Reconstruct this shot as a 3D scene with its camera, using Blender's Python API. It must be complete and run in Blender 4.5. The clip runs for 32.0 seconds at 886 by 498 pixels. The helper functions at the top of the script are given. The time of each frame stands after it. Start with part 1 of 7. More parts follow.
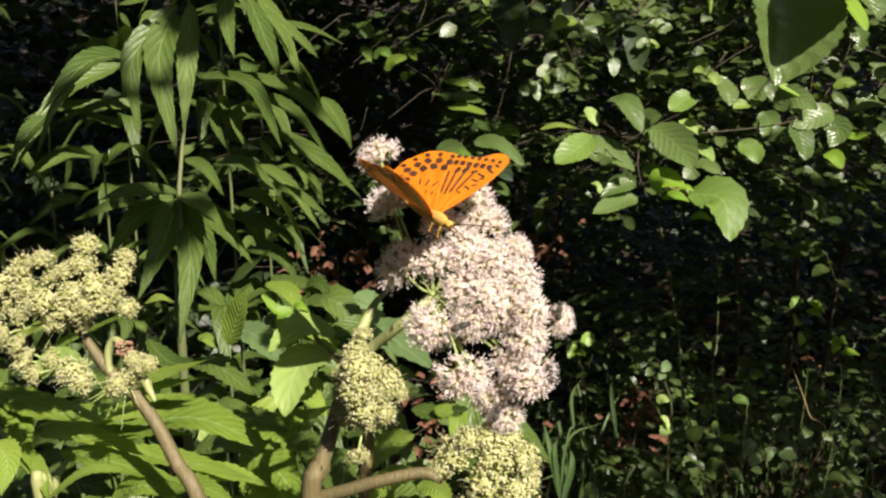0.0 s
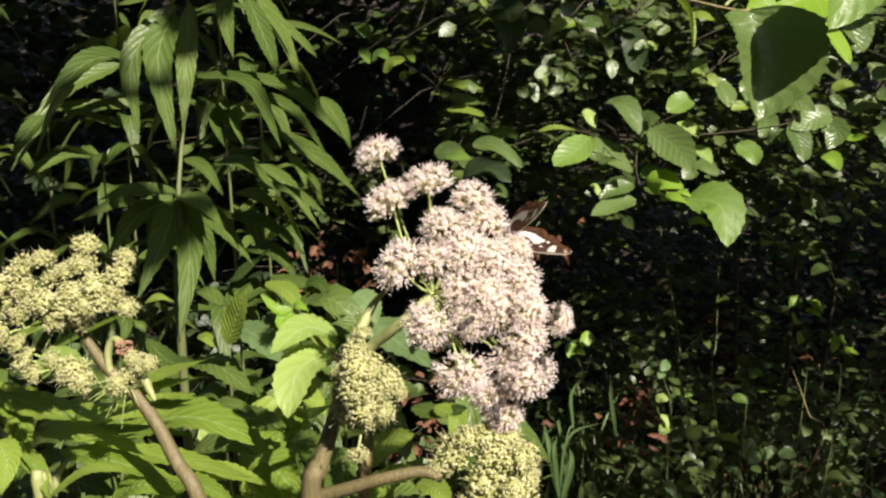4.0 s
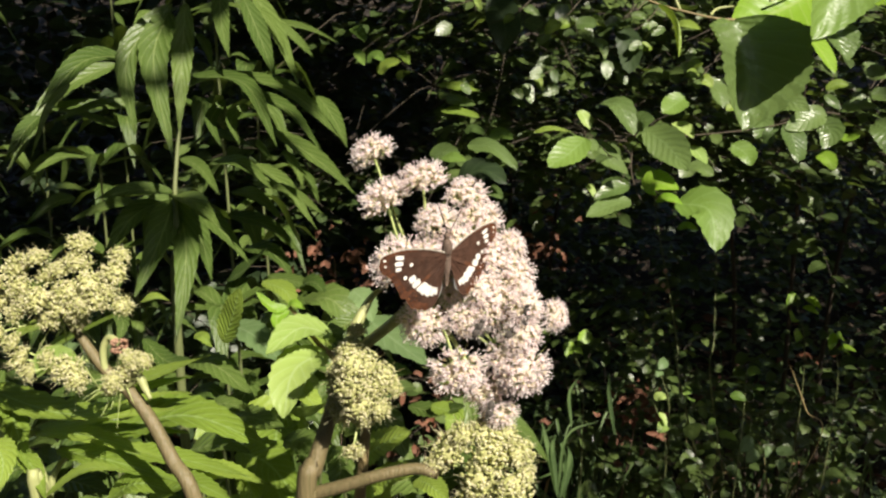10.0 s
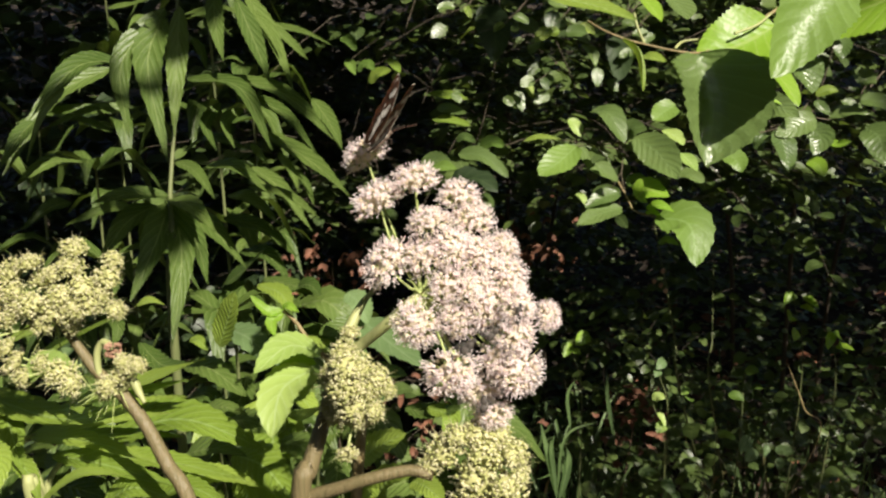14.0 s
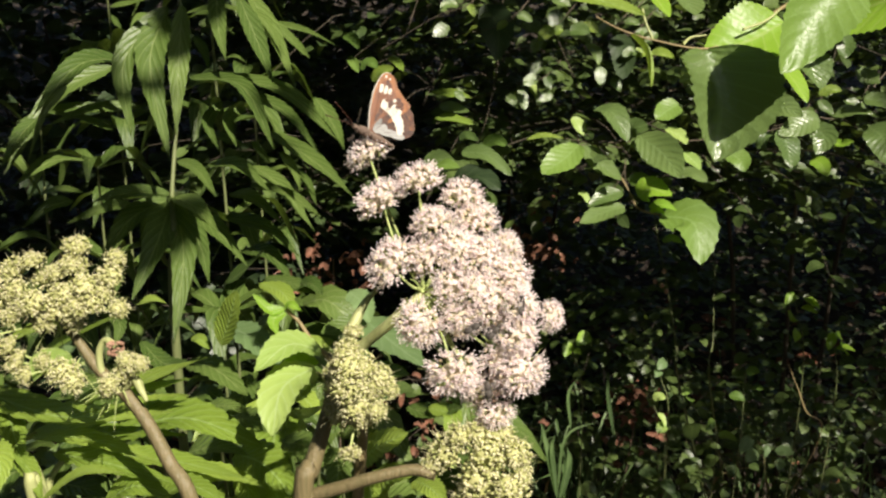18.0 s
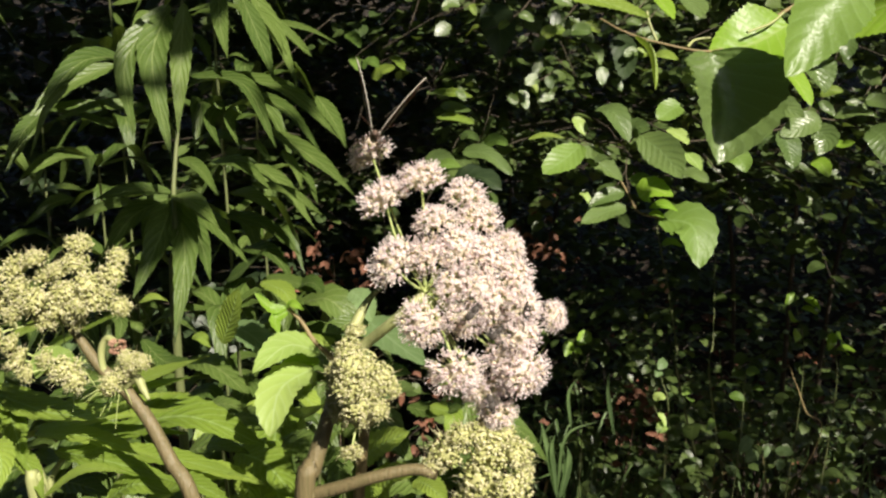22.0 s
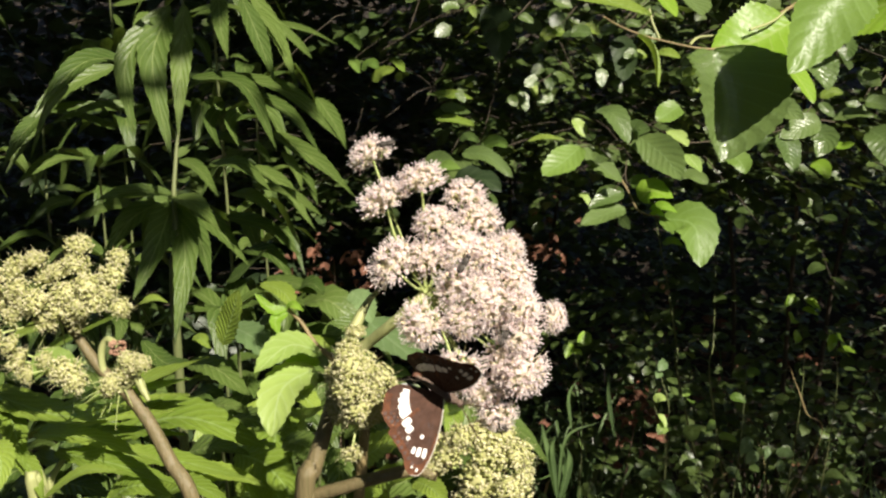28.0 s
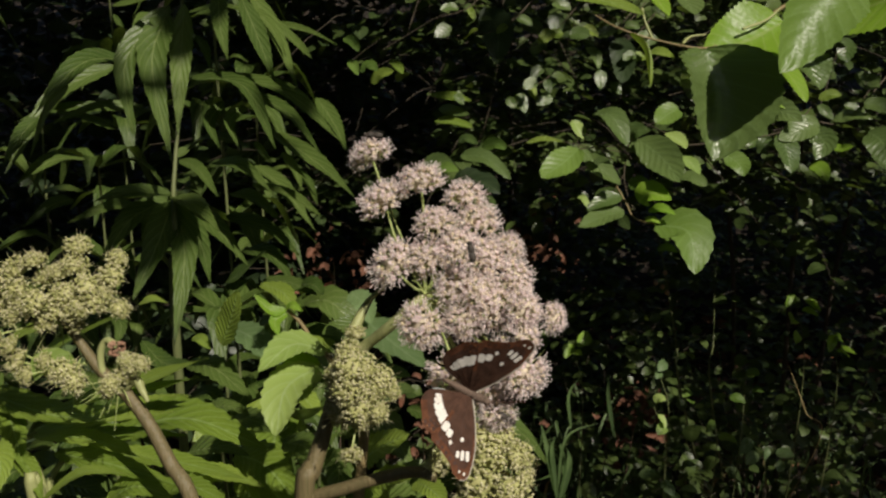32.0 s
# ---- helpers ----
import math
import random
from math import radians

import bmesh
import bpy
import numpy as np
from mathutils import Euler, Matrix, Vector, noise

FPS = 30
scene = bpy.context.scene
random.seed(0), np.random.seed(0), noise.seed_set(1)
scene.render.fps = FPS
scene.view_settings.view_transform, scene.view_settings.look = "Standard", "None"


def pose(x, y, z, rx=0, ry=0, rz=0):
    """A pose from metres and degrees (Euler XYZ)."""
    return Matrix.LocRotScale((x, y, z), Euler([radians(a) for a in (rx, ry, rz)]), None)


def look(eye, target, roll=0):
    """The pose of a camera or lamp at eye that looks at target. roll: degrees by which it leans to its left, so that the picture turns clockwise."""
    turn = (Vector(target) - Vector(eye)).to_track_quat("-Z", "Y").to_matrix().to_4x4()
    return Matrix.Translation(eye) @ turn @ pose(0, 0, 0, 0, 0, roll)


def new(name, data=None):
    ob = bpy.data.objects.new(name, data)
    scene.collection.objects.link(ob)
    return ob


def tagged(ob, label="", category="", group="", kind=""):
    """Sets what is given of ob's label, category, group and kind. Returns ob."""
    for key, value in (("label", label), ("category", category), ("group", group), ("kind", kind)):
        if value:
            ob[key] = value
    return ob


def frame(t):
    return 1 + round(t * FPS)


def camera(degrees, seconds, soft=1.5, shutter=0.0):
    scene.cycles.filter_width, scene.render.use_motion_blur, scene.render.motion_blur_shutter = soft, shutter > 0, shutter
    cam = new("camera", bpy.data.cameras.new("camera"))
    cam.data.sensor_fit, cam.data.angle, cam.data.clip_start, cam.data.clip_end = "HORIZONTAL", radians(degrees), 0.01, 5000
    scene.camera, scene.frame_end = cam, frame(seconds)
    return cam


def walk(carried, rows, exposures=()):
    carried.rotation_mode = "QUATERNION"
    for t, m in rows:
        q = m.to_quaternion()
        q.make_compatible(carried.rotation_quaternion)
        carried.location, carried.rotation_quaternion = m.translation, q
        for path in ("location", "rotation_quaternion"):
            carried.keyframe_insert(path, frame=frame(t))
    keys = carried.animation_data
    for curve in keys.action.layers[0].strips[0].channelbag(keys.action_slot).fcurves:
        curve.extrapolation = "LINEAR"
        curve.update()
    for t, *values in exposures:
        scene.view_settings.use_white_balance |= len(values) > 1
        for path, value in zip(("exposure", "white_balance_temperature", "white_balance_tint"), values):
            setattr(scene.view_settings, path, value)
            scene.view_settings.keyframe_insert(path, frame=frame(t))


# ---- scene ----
import itertools

cam = camera(60, 32.0, soft=2.4, shutter=0.5)
walk(cam, [
    (0, pose(-0.00234, 0.00069, 1.30096, 78.036, -0.294, 0.278)),
    (0.5, pose(-0.00285, 0.0008, 1.30109, 78.032, -0.341, 0.29)),
    (1, pose(-0.0024, 0.0009, 1.3012, 78.031, -0.326, 0.298)),
    (1.5, pose(-0.00247, 0.00054, 1.30154, 77.995, -0.374, 0.3)),
    (2, pose(-0.00209, -0.00055, 1.30147, 78.01, -0.288, 0.288)),
    (2.5, pose(-0.00206, 0.0001, 1.30122, 78.02, -0.269, 0.276)),
    (3, pose(-0.00225, 0.00065, 1.30141, 78.004, -0.257, 0.226)),
    (3.5, pose(-0.00223, -0.0001, 1.3012, 78.011, -0.237, 0.219)),
    (5.5, pose(-0.00242, 0.00033, 1.3009, 77.94, -0.24, 0.212)),
    (6, pose(-0.00252, 0.00059, 1.30075, 77.953, -0.213, 0.187)),
    (6.5, pose(-0.00248, 0.00023, 1.30024, 77.994, -0.148, 0.173)),
    (7, pose(-0.00174, -9e-05, 1.29987, 78.044, -0.076, 0.17)),
    (7.5, pose(-0.00159, 2e-05, 1.30062, 78.054, 0.14, -0.037)),
    (8, pose(-0.0004, -0.00021, 1.30026, 78.052, 0.185, -0.051)),
    (8.5, pose(-0.00065, -0.00028, 1.30005, 78.044, 0.12, 0.005)),
    (9, pose(-0.00103, 0.0002, 1.30011, 78.003, 0.007, 0.027)),
    (9.5, pose(-0.00073, -0.00038, 1.2995, 78.017, 0.025, 0.045)),
    (10, pose(-0.00061, -0.00048, 1.29979, 77.997, -0.015, 0.061)),
    (10.5, pose(-0.00015, -0.00117, 1.29961, 78.021, -0.026, 0.095)),
    (11, pose(0.00015, -0.00118, 1.29944, 78.029, -0.004, 0.097)),
    (11.5, pose(-0.00037, -0.00096, 1.29944, 78.055, 0.019, 0.073)),
    (12, pose(-0.00011, -0.00049, 1.2996, 78.02, -0.023, 0.088)),
    (12.5, pose(0.00014, -0.00065, 1.29977, 78.034, 0.032, 0.08)),
    (13, pose(0.00034, -0.00044, 1.2995, 78.068, 0.052, 0.078)),
    (13.5, pose(0.00147, -0.00053, 1.29945, 78.114, 0.258, -0.022)),
    (14, pose(0.00191, -0.00083, 1.29978, 78.137, 0.41, -0.122)),
    (14.5, pose(0.00198, -0.00067, 1.29973, 78.078, 0.368, -0.092)),
    (16.5, pose(0.00096, -0.00095, 1.29977, 78.092, 0.229, -0.081)),
    (17, pose(0.00056, -0.0002, 1.2997, 78.064, 0.215, -0.077)),
    (17.5, pose(0.00075, -0.00056, 1.30002, 78.041, 0.123, -0.016)),
    (18, pose(0.00073, -0.00047, 1.29962, 78.101, 0.223, -0.053)),
    (18.5, pose(0.00073, -0.00089, 1.2998, 78.103, 0.199, -0.043)),
    (19, pose(0.00047, -0.00018, 1.29986, 78.04, 0.114, -0.024)),
    (19.5, pose(-2e-05, -6e-05, 1.29999, 78.004, 0.043, -0.021)),
    (20, pose(-0, 0, 1.3, 78, -0, 0)),
    (20.5, pose(-0.00012, 0.00011, 1.29952, 78.022, 0.034, -0.005)),
    (21, pose(0.00013, -4e-05, 1.29995, 78.006, -0.013, 0.016)),
    (21.5, pose(4e-05, 0.00024, 1.29981, 78.01, -0.003, 0.009)),
    (22, pose(-0.00026, -0.00025, 1.29984, 78.019, 0.004, 0.004)),
    (22.5, pose(8e-05, -2e-05, 1.29977, 78.037, 0.037, 0.002)),
    (23, pose(0.0003, -0.00014, 1.30009, 78.045, 0.051, 0.006)),
    (23.5, pose(0.00057, -0.00123, 1.29984, 78.114, 0.167, -0.027)),
    (24, pose(0.00073, -1e-05, 1.29978, 78.064, 0.099, -0.007)),
    (24.5, pose(0.00039, 0.00026, 1.29957, 78.068, 0.102, -0.009)),
    (25, pose(-0.00018, 0.00051, 1.29962, 78.039, 0.06, -0.015)),
    (25.5, pose(-2e-05, 0.00016, 1.29983, 78.03, 0.043, -0.001)),
    (27.5, pose(-0.00041, -0.00018, 1.30001, 78.08, -0.032, 0.023)),
    (28, pose(-0.00017, -0.00018, 1.29969, 78.117, 0.019, 0.025)),
    (28.5, pose(-0.00082, 2e-05, 1.30019, 78.069, -0.082, 0.021)),
    (29, pose(-0.00037, 2e-05, 1.30033, 78.07, -0.028, 0.022)),
    (29.5, pose(-0.0003, 0.00023, 1.30031, 78.078, -0.035, 0.021)),
    (30, pose(-0.00026, 0.00106, 1.30036, 78.061, -0.061, 0.009)),
    (30.5, pose(-0.00037, 0.0007, 1.3005, 78.059, -0.067, 0.012)),
    (31, pose(-0.00027, 0.00063, 1.30017, 78.08, -0.035, 0.018)),
    (31.5, pose(-0.00032, 0.00054, 1.30048, 78.059, -0.068, 0.027)),
    (32, pose(-0.0002, 0.00038, 1.29995, 78.12, -0.013, 0.014)),
], exposures=[(0, 0.95), (28, 0.95), (29, 0.75), (30, 0.38), (31, 0.02), (32, -0.12)])

# ---- light ----
SUN = Vector((0.42, -0.60, 0.68)).normalized()
world = bpy.data.worlds.new("sky")
scene.world = world
world.use_nodes = True
wn = world.node_tree.nodes
sky = wn.new("ShaderNodeTexSky")
sky.sky_type, sky.sun_disc = "NISHITA", False
sky.sun_elevation = math.asin(SUN.z)
sky.sun_rotation = math.atan2(SUN.x, SUN.y)
wn["Background"].inputs["Strength"].default_value = 0.058
world.node_tree.links.new(sky.outputs[0], wn["Background"].inputs["Color"])
sun_data = bpy.data.lights.new("sun", "SUN")
sun_data.energy, sun_data.angle, sun_data.color = 5.0, radians(0.53), (1.0, 0.91, 0.80)
sun = new("sun", sun_data)
sun.matrix_world = look(SUN * 30, (0, 0, 0))


# ---- materials ----
def shader(name):
    m = bpy.data.materials.new(name)
    m.use_nodes = True
    nt = m.node_tree
    return m, nt, nt.nodes["Principled BSDF"], nt.nodes["Material Output"]


def node(nt, kind, **sockets):
    n = nt.nodes.new(kind)
    for key, value in sockets.items():
        n.inputs[key.replace("_", " ")].default_value = value
    return n


def ramp(nt, fac, stops):
    r = nt.nodes.new("ShaderNodeValToRGB")
    while len(r.color_ramp.elements) < len(stops):
        r.color_ramp.elements.new(0.5)
    for e, (p, col) in zip(r.color_ramp.elements, stops):
        e.position, e.color = p, (*col, 1)
    nt.links.new(fac, r.inputs["Fac"])
    return r.outputs["Color"]


def mixed(nt, fac, a, b, how="MIX"):
    n = nt.nodes.new("ShaderNodeMix")
    n.data_type, n.blend_type = "RGBA", how
    for socket, value in ((n.inputs[0], fac), (n.inputs[6], a), (n.inputs[7], b)):
        if isinstance(value, (int, float)):
            socket.default_value = value
        elif isinstance(value, tuple):
            socket.default_value = (*value, 1)
        else:
            nt.links.new(value, socket)
    return n.outputs[2]


def maths(nt, op, a, b=0.5):
    n = nt.nodes.new("ShaderNodeMath")
    n.operation = op
    for i, v in enumerate((a, b)):
        if isinstance(v, (int, float)):
            n.inputs[i].default_value = v
        else:
            nt.links.new(v, n.inputs[i])
    return n.outputs[0]


def leaf_material(name, dark, light, vein, rough=0.42, through_light=0.35, veins=9.0, glossy=0.5, relief=0.25):
    """A leaf: blade colour that differs from leaf to leaf, midrib and side veins along its own length, light that passes through."""
    m, nt, p, out = shader(name)
    uv = nt.nodes.new("ShaderNodeUVMap")
    sep = nt.nodes.new("ShaderNodeSeparateXYZ")
    nt.links.new(uv.outputs[0], sep.inputs[0])
    across = maths(nt, "ABSOLUTE", maths(nt, "SUBTRACT", sep.outputs["Y"], 0.5))
    rib = maths(nt, "LESS_THAN", across, 0.028)
    wavev = maths(nt, "SINE", maths(nt, "MULTIPLY", maths(nt, "SUBTRACT", sep.outputs["X"], maths(nt, "MULTIPLY", across, 0.55)), veins * 6.283), 0)
    side = maths(nt, "MULTIPLY", maths(nt, "GREATER_THAN", wavev, 0.9), 0.55)
    lines = maths(nt, "MAXIMUM", rib, side)
    tc = nt.nodes.new("ShaderNodeTexCoord")
    coarse = node(nt, "ShaderNodeTexNoise", Scale=38.0, Detail=3.0)
    fine = node(nt, "ShaderNodeTexNoise", Scale=420.0, Detail=2.0)
    nt.links.new(tc.outputs["Object"], coarse.inputs["Vector"])
    nt.links.new(tc.outputs["Object"], fine.inputs["Vector"])
    info = nt.nodes.new("ShaderNodeObjectInfo")
    geo = nt.nodes.new("ShaderNodeNewGeometry")
    rnd = maths(nt, "FRACT", maths(nt, "ADD", info.outputs["Random"], geo.outputs["Random Per Island"]))
    tone = maths(nt, "ADD", maths(nt, "MULTIPLY", rnd, 0.65), maths(nt, "MULTIPLY", coarse.outputs["Fac"], 0.4))
    col = ramp(nt, tone, [(0.15, dark), (0.95, light)])
    speck = maths(nt, "GREATER_THAN", fine.outputs["Fac"], 0.72)
    col = mixed(nt, maths(nt, "MULTIPLY", speck, 0.35), col, (0.16, 0.12, 0.04))
    col = mixed(nt, maths(nt, "MULTIPLY", lines, 0.5), col, vein)
    nt.links.new(col, p.inputs["Base Color"])
    p.inputs["Roughness"].default_value = rough
    p.inputs["Specular IOR Level"].default_value = glossy
    bump = node(nt, "ShaderNodeBump", Strength=relief, Distance=0.0018)
    high = maths(nt, "ADD", maths(nt, "MULTIPLY", wavev, 0.15), maths(nt, "ADD", maths(nt, "MULTIPLY", fine.outputs["Fac"], 0.5), maths(nt, "MULTIPLY", rib, -1.0)))
    nt.links.new(high, bump.inputs["Height"])
    nt.links.new(bump.outputs[0], p.inputs["Normal"])
    tr = nt.nodes.new("ShaderNodeBsdfTranslucent")
    nt.links.new(mixed(nt, 1.0, col, (1.0, 1.0, 0.55), "MULTIPLY"), tr.inputs["Color"])
    mix = node(nt, "ShaderNodeMixShader", Fac=through_light)
    nt.links.new(p.outputs[0], mix.inputs[1])
    nt.links.new(tr.outputs[0], mix.inputs[2])
    nt.links.new(mix.outputs[0], out.inputs[0])
    return m


def plain(name, a, b, scale=300.0, rough=0.6, bump_by=0.0, through_light=0.0, spec=0.4, grain=1.0):
    """A surface of two tones, mixed by noise and from piece to piece."""
    m, nt, p, out = shader(name)
    tc = nt.nodes.new("ShaderNodeTexCoord")
    nz = node(nt, "ShaderNodeTexNoise", Scale=scale, Detail=4.0)
    along = nt.nodes.new("ShaderNodeMapping")
    along.inputs["Scale"].default_value = (1, 1, grain)
    nt.links.new(tc.outputs["Object"], along.inputs["Vector"])
    nt.links.new(along.outputs[0], nz.inputs["Vector"])
    geo = nt.nodes.new("ShaderNodeNewGeometry")
    fac = maths(nt, "ADD", maths(nt, "MULTIPLY", nz.outputs["Fac"], 0.7), maths(nt, "MULTIPLY", geo.outputs["Random Per Island"], 0.4))
    col = ramp(nt, fac, [(0.25, a), (0.8, b)])
    nt.links.new(col, p.inputs["Base Color"])
    p.inputs["Roughness"].default_value = rough
    p.inputs["Specular IOR Level"].default_value = spec
    if bump_by:
        bp = node(nt, "ShaderNodeBump", Strength=bump_by, Distance=0.002)
        nt.links.new(nz.outputs["Fac"], bp.inputs["Height"])
        nt.links.new(bp.outputs[0], p.inputs["Normal"])
    if through_light:
        tr = nt.nodes.new("ShaderNodeBsdfTranslucent")
        nt.links.new(col, tr.inputs["Color"])
        mix = node(nt, "ShaderNodeMixShader", Fac=through_light)
        nt.links.new(p.outputs[0], mix.inputs[1])
        nt.links.new(tr.outputs[0], mix.inputs[2])
        nt.links.new(mix.outputs[0], out.inputs[0])
    return m


M_HEMP = leaf_material("hemp_leaf", (0.052, 0.094, 0.016), (0.132, 0.195, 0.042), (0.25, 0.31, 0.11), rough=0.42, veins=8, glossy=0.5, through_light=0.3, relief=0.7)
M_LANCE = leaf_material("lance_leaf", (0.15, 0.235, 0.028), (0.30, 0.40, 0.065), (0.33, 0.46, 0.17), rough=0.40, veins=10, relief=0.6)
M_ALDER = leaf_material("alder_leaf", (0.07, 0.122, 0.03), (0.155, 0.225, 0.065), (0.19, 0.28, 0.1), rough=0.30, veins=8, glossy=1.0, relief=0.55)
M_YOUNG = leaf_material("young_leaf", (0.20, 0.36, 0.03), (0.32, 0.50, 0.05), (0.40, 0.52, 0.16), rough=0.4, veins=7, through_light=0.45)
M_PALE = leaf_material("pale_leaf", (0.21, 0.33, 0.07), (0.37, 0.48, 0.13), (0.44, 0.55, 0.26), rough=0.45, veins=6)
M_BRIGHT = leaf_material("fresh_leaf", (0.10, 0.18, 0.03), (0.20, 0.31, 0.06), (0.24, 0.36, 0.12), rough=0.4, veins=7, glossy=0.5, relief=0.35)
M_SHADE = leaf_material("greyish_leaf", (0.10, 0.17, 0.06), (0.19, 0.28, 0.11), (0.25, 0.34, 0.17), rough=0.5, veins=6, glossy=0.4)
M_SHRUB = leaf_material("shrub_leaf", (0.035, 0.062, 0.016), (0.125, 0.18, 0.045), (0.15, 0.22, 0.07), rough=0.38, veins=5, glossy=0.75)
# Shrub leaf with the deep shade of the interior put into its colour.
M_SHADED_LEAF = leaf_material("shade_tinted_leaf", (0.02, 0.038, 0.014), (0.06, 0.095, 0.035), (0.08, 0.12, 0.05), rough=0.45, veins=5, glossy=0.6)
M_GRASS = leaf_material("grass_blade", (0.03, 0.065, 0.018), (0.075, 0.125, 0.035), (0.2, 0.3, 0.1), rough=0.5, veins=0.5)
M_STEM = plain("green_stem", (0.19, 0.23, 0.07), (0.34, 0.36, 0.15), 900, 0.5, 0.15, grain=0.06)
M_PURPLE = plain("purple_stem", (0.07, 0.08, 0.028), (0.17, 0.135, 0.065), 900, 0.5, 0.4, grain=0.06)
# Darker copy of the green stem, with shade put into the colour.
M_SHADE_STEM = plain("shade_tinted_stem", (0.06, 0.09, 0.03), (0.14, 0.16, 0.06), 900, 0.6, 0.15, grain=0.06)
M_SPRIG = plain("pale_sprig", (0.11, 0.085, 0.035), (0.25, 0.19, 0.085), 400, 0.6, 0.3)
# Twig brown darkened for background twigs; their shade is in the colour.
M_SHADE_TWIG = plain("shade_tinted_twig", (0.03, 0.024, 0.016), (0.09, 0.07, 0.045), 220, 0.8, 0.4)
M_TWIG = plain("brown_twig", (0.07, 0.05, 0.032), (0.17, 0.12, 0.08), 220, 0.75, 0.4)
M_RAY = plain("ray_green", (0.28, 0.36, 0.10), (0.46, 0.50, 0.20), 200, 0.5)
M_PETAL = plain("petal_white", (0.90, 0.76, 0.75), (0.96, 0.88, 0.88), 900, 0.6, 0.0, 0.5)
M_HEART = plain("floret_heart", (0.80, 0.70, 0.45), (0.90, 0.80, 0.62), 900, 0.6, 0.0, 0.3)
M_BUD = plain("bud_green", (0.36, 0.39, 0.12), (0.58, 0.57, 0.25), 700, 0.55, 0.0, 0.3)
M_STAMEN = plain("stamen_pink", (0.88, 0.74, 0.71), (0.95, 0.90, 0.87), 900, 0.6, 0.0, 0.4)
M_BUDPALE = plain("bud_cream", (0.56, 0.54, 0.28), (0.74, 0.70, 0.44), 700, 0.55, 0.0, 0.3)
M_STRAW = plain("dry_straw", (0.20, 0.15, 0.06), (0.42, 0.33, 0.16), 300, 0.7, 0.0, 0.2)
M_DRY = plain("dry_flower", (0.20, 0.10, 0.06), (0.42, 0.26, 0.17), 500, 0.8, 0.3)
M_LITTER = plain("dead_leaf", (0.05, 0.024, 0.015), (0.22, 0.09, 0.045), 60, 0.75, 0.3)


def earth():
    m, nt, p, out = shader("woodland_soil")
    tc = nt.nodes.new("ShaderNodeTexCoord")
    big = node(nt, "ShaderNodeTexNoise", Scale=2.5, Detail=6.0)
    small = node(nt, "ShaderNodeTexNoise", Scale=60.0, Detail=5.0)
    for n in (big, small):
        nt.links.new(tc.outputs["Object"], n.inputs["Vector"])
    fac = maths(nt, "ADD", maths(nt, "MULTIPLY", big.outputs["Fac"], 0.5), maths(nt, "MULTIPLY", small.outputs["Fac"], 0.5))
    nt.links.new(ramp(nt, fac, [(0.3, (0.012, 0.009, 0.005)), (0.55, (0.03, 0.021, 0.012)), (0.75, (0.055, 0.036, 0.022))]), p.inputs["Base Color"])
    p.inputs["Roughness"].default_value = 0.95
    bp = node(nt, "ShaderNodeBump", Strength=0.8, Distance=0.02)
    nt.links.new(small.outputs["Fac"], bp.inputs["Height"])
    nt.links.new(bp.outputs[0], p.inputs["Normal"])
    return m


M_SOIL = earth()
M_BARK = plain("bark", (0.05, 0.04, 0.03), (0.15, 0.12, 0.09), 25, 0.9, 0.8)


# ---- building blocks ----
def rigid_name(mesh_name, bm, materials):
    me = bpy.data.meshes.new(mesh_name)
    bm.to_mesh(me)
    bm.free()
    for m in materials if isinstance(materials, (list, tuple)) else [materials]:
        me.materials.append(m)
    return me


def part(name, bm, material, parent=None, label="", smooth=True):
    me = rigid_name(name, bm, material)
    if smooth:
        me.polygons.foreach_set("use_smooth", [True] * len(me.polygons))
    ob = new(name, me)
    ob.parent = parent
    if label:
        tagged(ob, label)
    return ob


def thing(name, label, category, group="", at=(0, 0, 0)):
    ob = new(name)
    ob.empty_display_size = 0.02
    ob.location = at
    return tagged(ob, label, category, group)


def bezier(pts, n):
    """n + 1 points on the curve through the given points."""
    pts = [Vector(p) for p in pts]
    if len(pts) == 2:
        return [pts[0].lerp(pts[1], i / n) for i in range(n + 1)]
    ext = [pts[0] * 2 - pts[1]] + pts + [pts[-1] * 2 - pts[-2]]
    res = []
    for i in range(n + 1):
        s = i / n * (len(pts) - 1)
        k = min(int(s), len(pts) - 2)
        t = s - k
        a, b, c, d = ext[k:k + 4]
        res.append(0.5 * ((2 * b) + (c - a) * t + (2 * a - 5 * b + 4 * c - d) * t * t + (3 * b - a - 3 * c + d) * t ** 3))
    return res


def tube(bm, pts, radii, sides=8, n=None, mat=0, ribbed=0.0):
    """A stem through the points, with radii from end to end."""
    n = n or max(2, 4 * (len(pts) - 1))
    line = bezier(pts, n)
    rings, a = [], None
    for i, p in enumerate(line):
        tan = (line[min(i + 1, n)] - line[max(i - 1, 0)]).normalized()
        a = tan.orthogonal() if a is None else a - tan * a.dot(tan)
        a = a.normalized() if a.length > 1e-5 else tan.orthogonal().normalized()
        b = tan.cross(a)
        s = i / n * (len(radii) - 1)
        k = min(int(s), len(radii) - 2) if len(radii) > 1 else 0
        r = radii[k] + (radii[min(k + 1, len(radii) - 1)] - radii[k]) * (s - k)
        rings.append([bm.verts.new(p + (a * math.cos(w) + b * math.sin(w)) * r * (1 + ribbed * (j % 2)))
                      for j in range(sides) for w in [j * math.tau / sides]])
    for q, r in zip(rings, rings[1:]):
        for j in range(sides):
            f = bm.faces.new((q[j], q[(j + 1) % sides], r[(j + 1) % sides], r[j]))
            f.material_index, f.smooth = mat, True
    for ring, flip in ((rings[0], True), (rings[-1], False)):
        f = bm.faces.new(list(reversed(ring)) if not flip else ring)
        f.material_index = mat


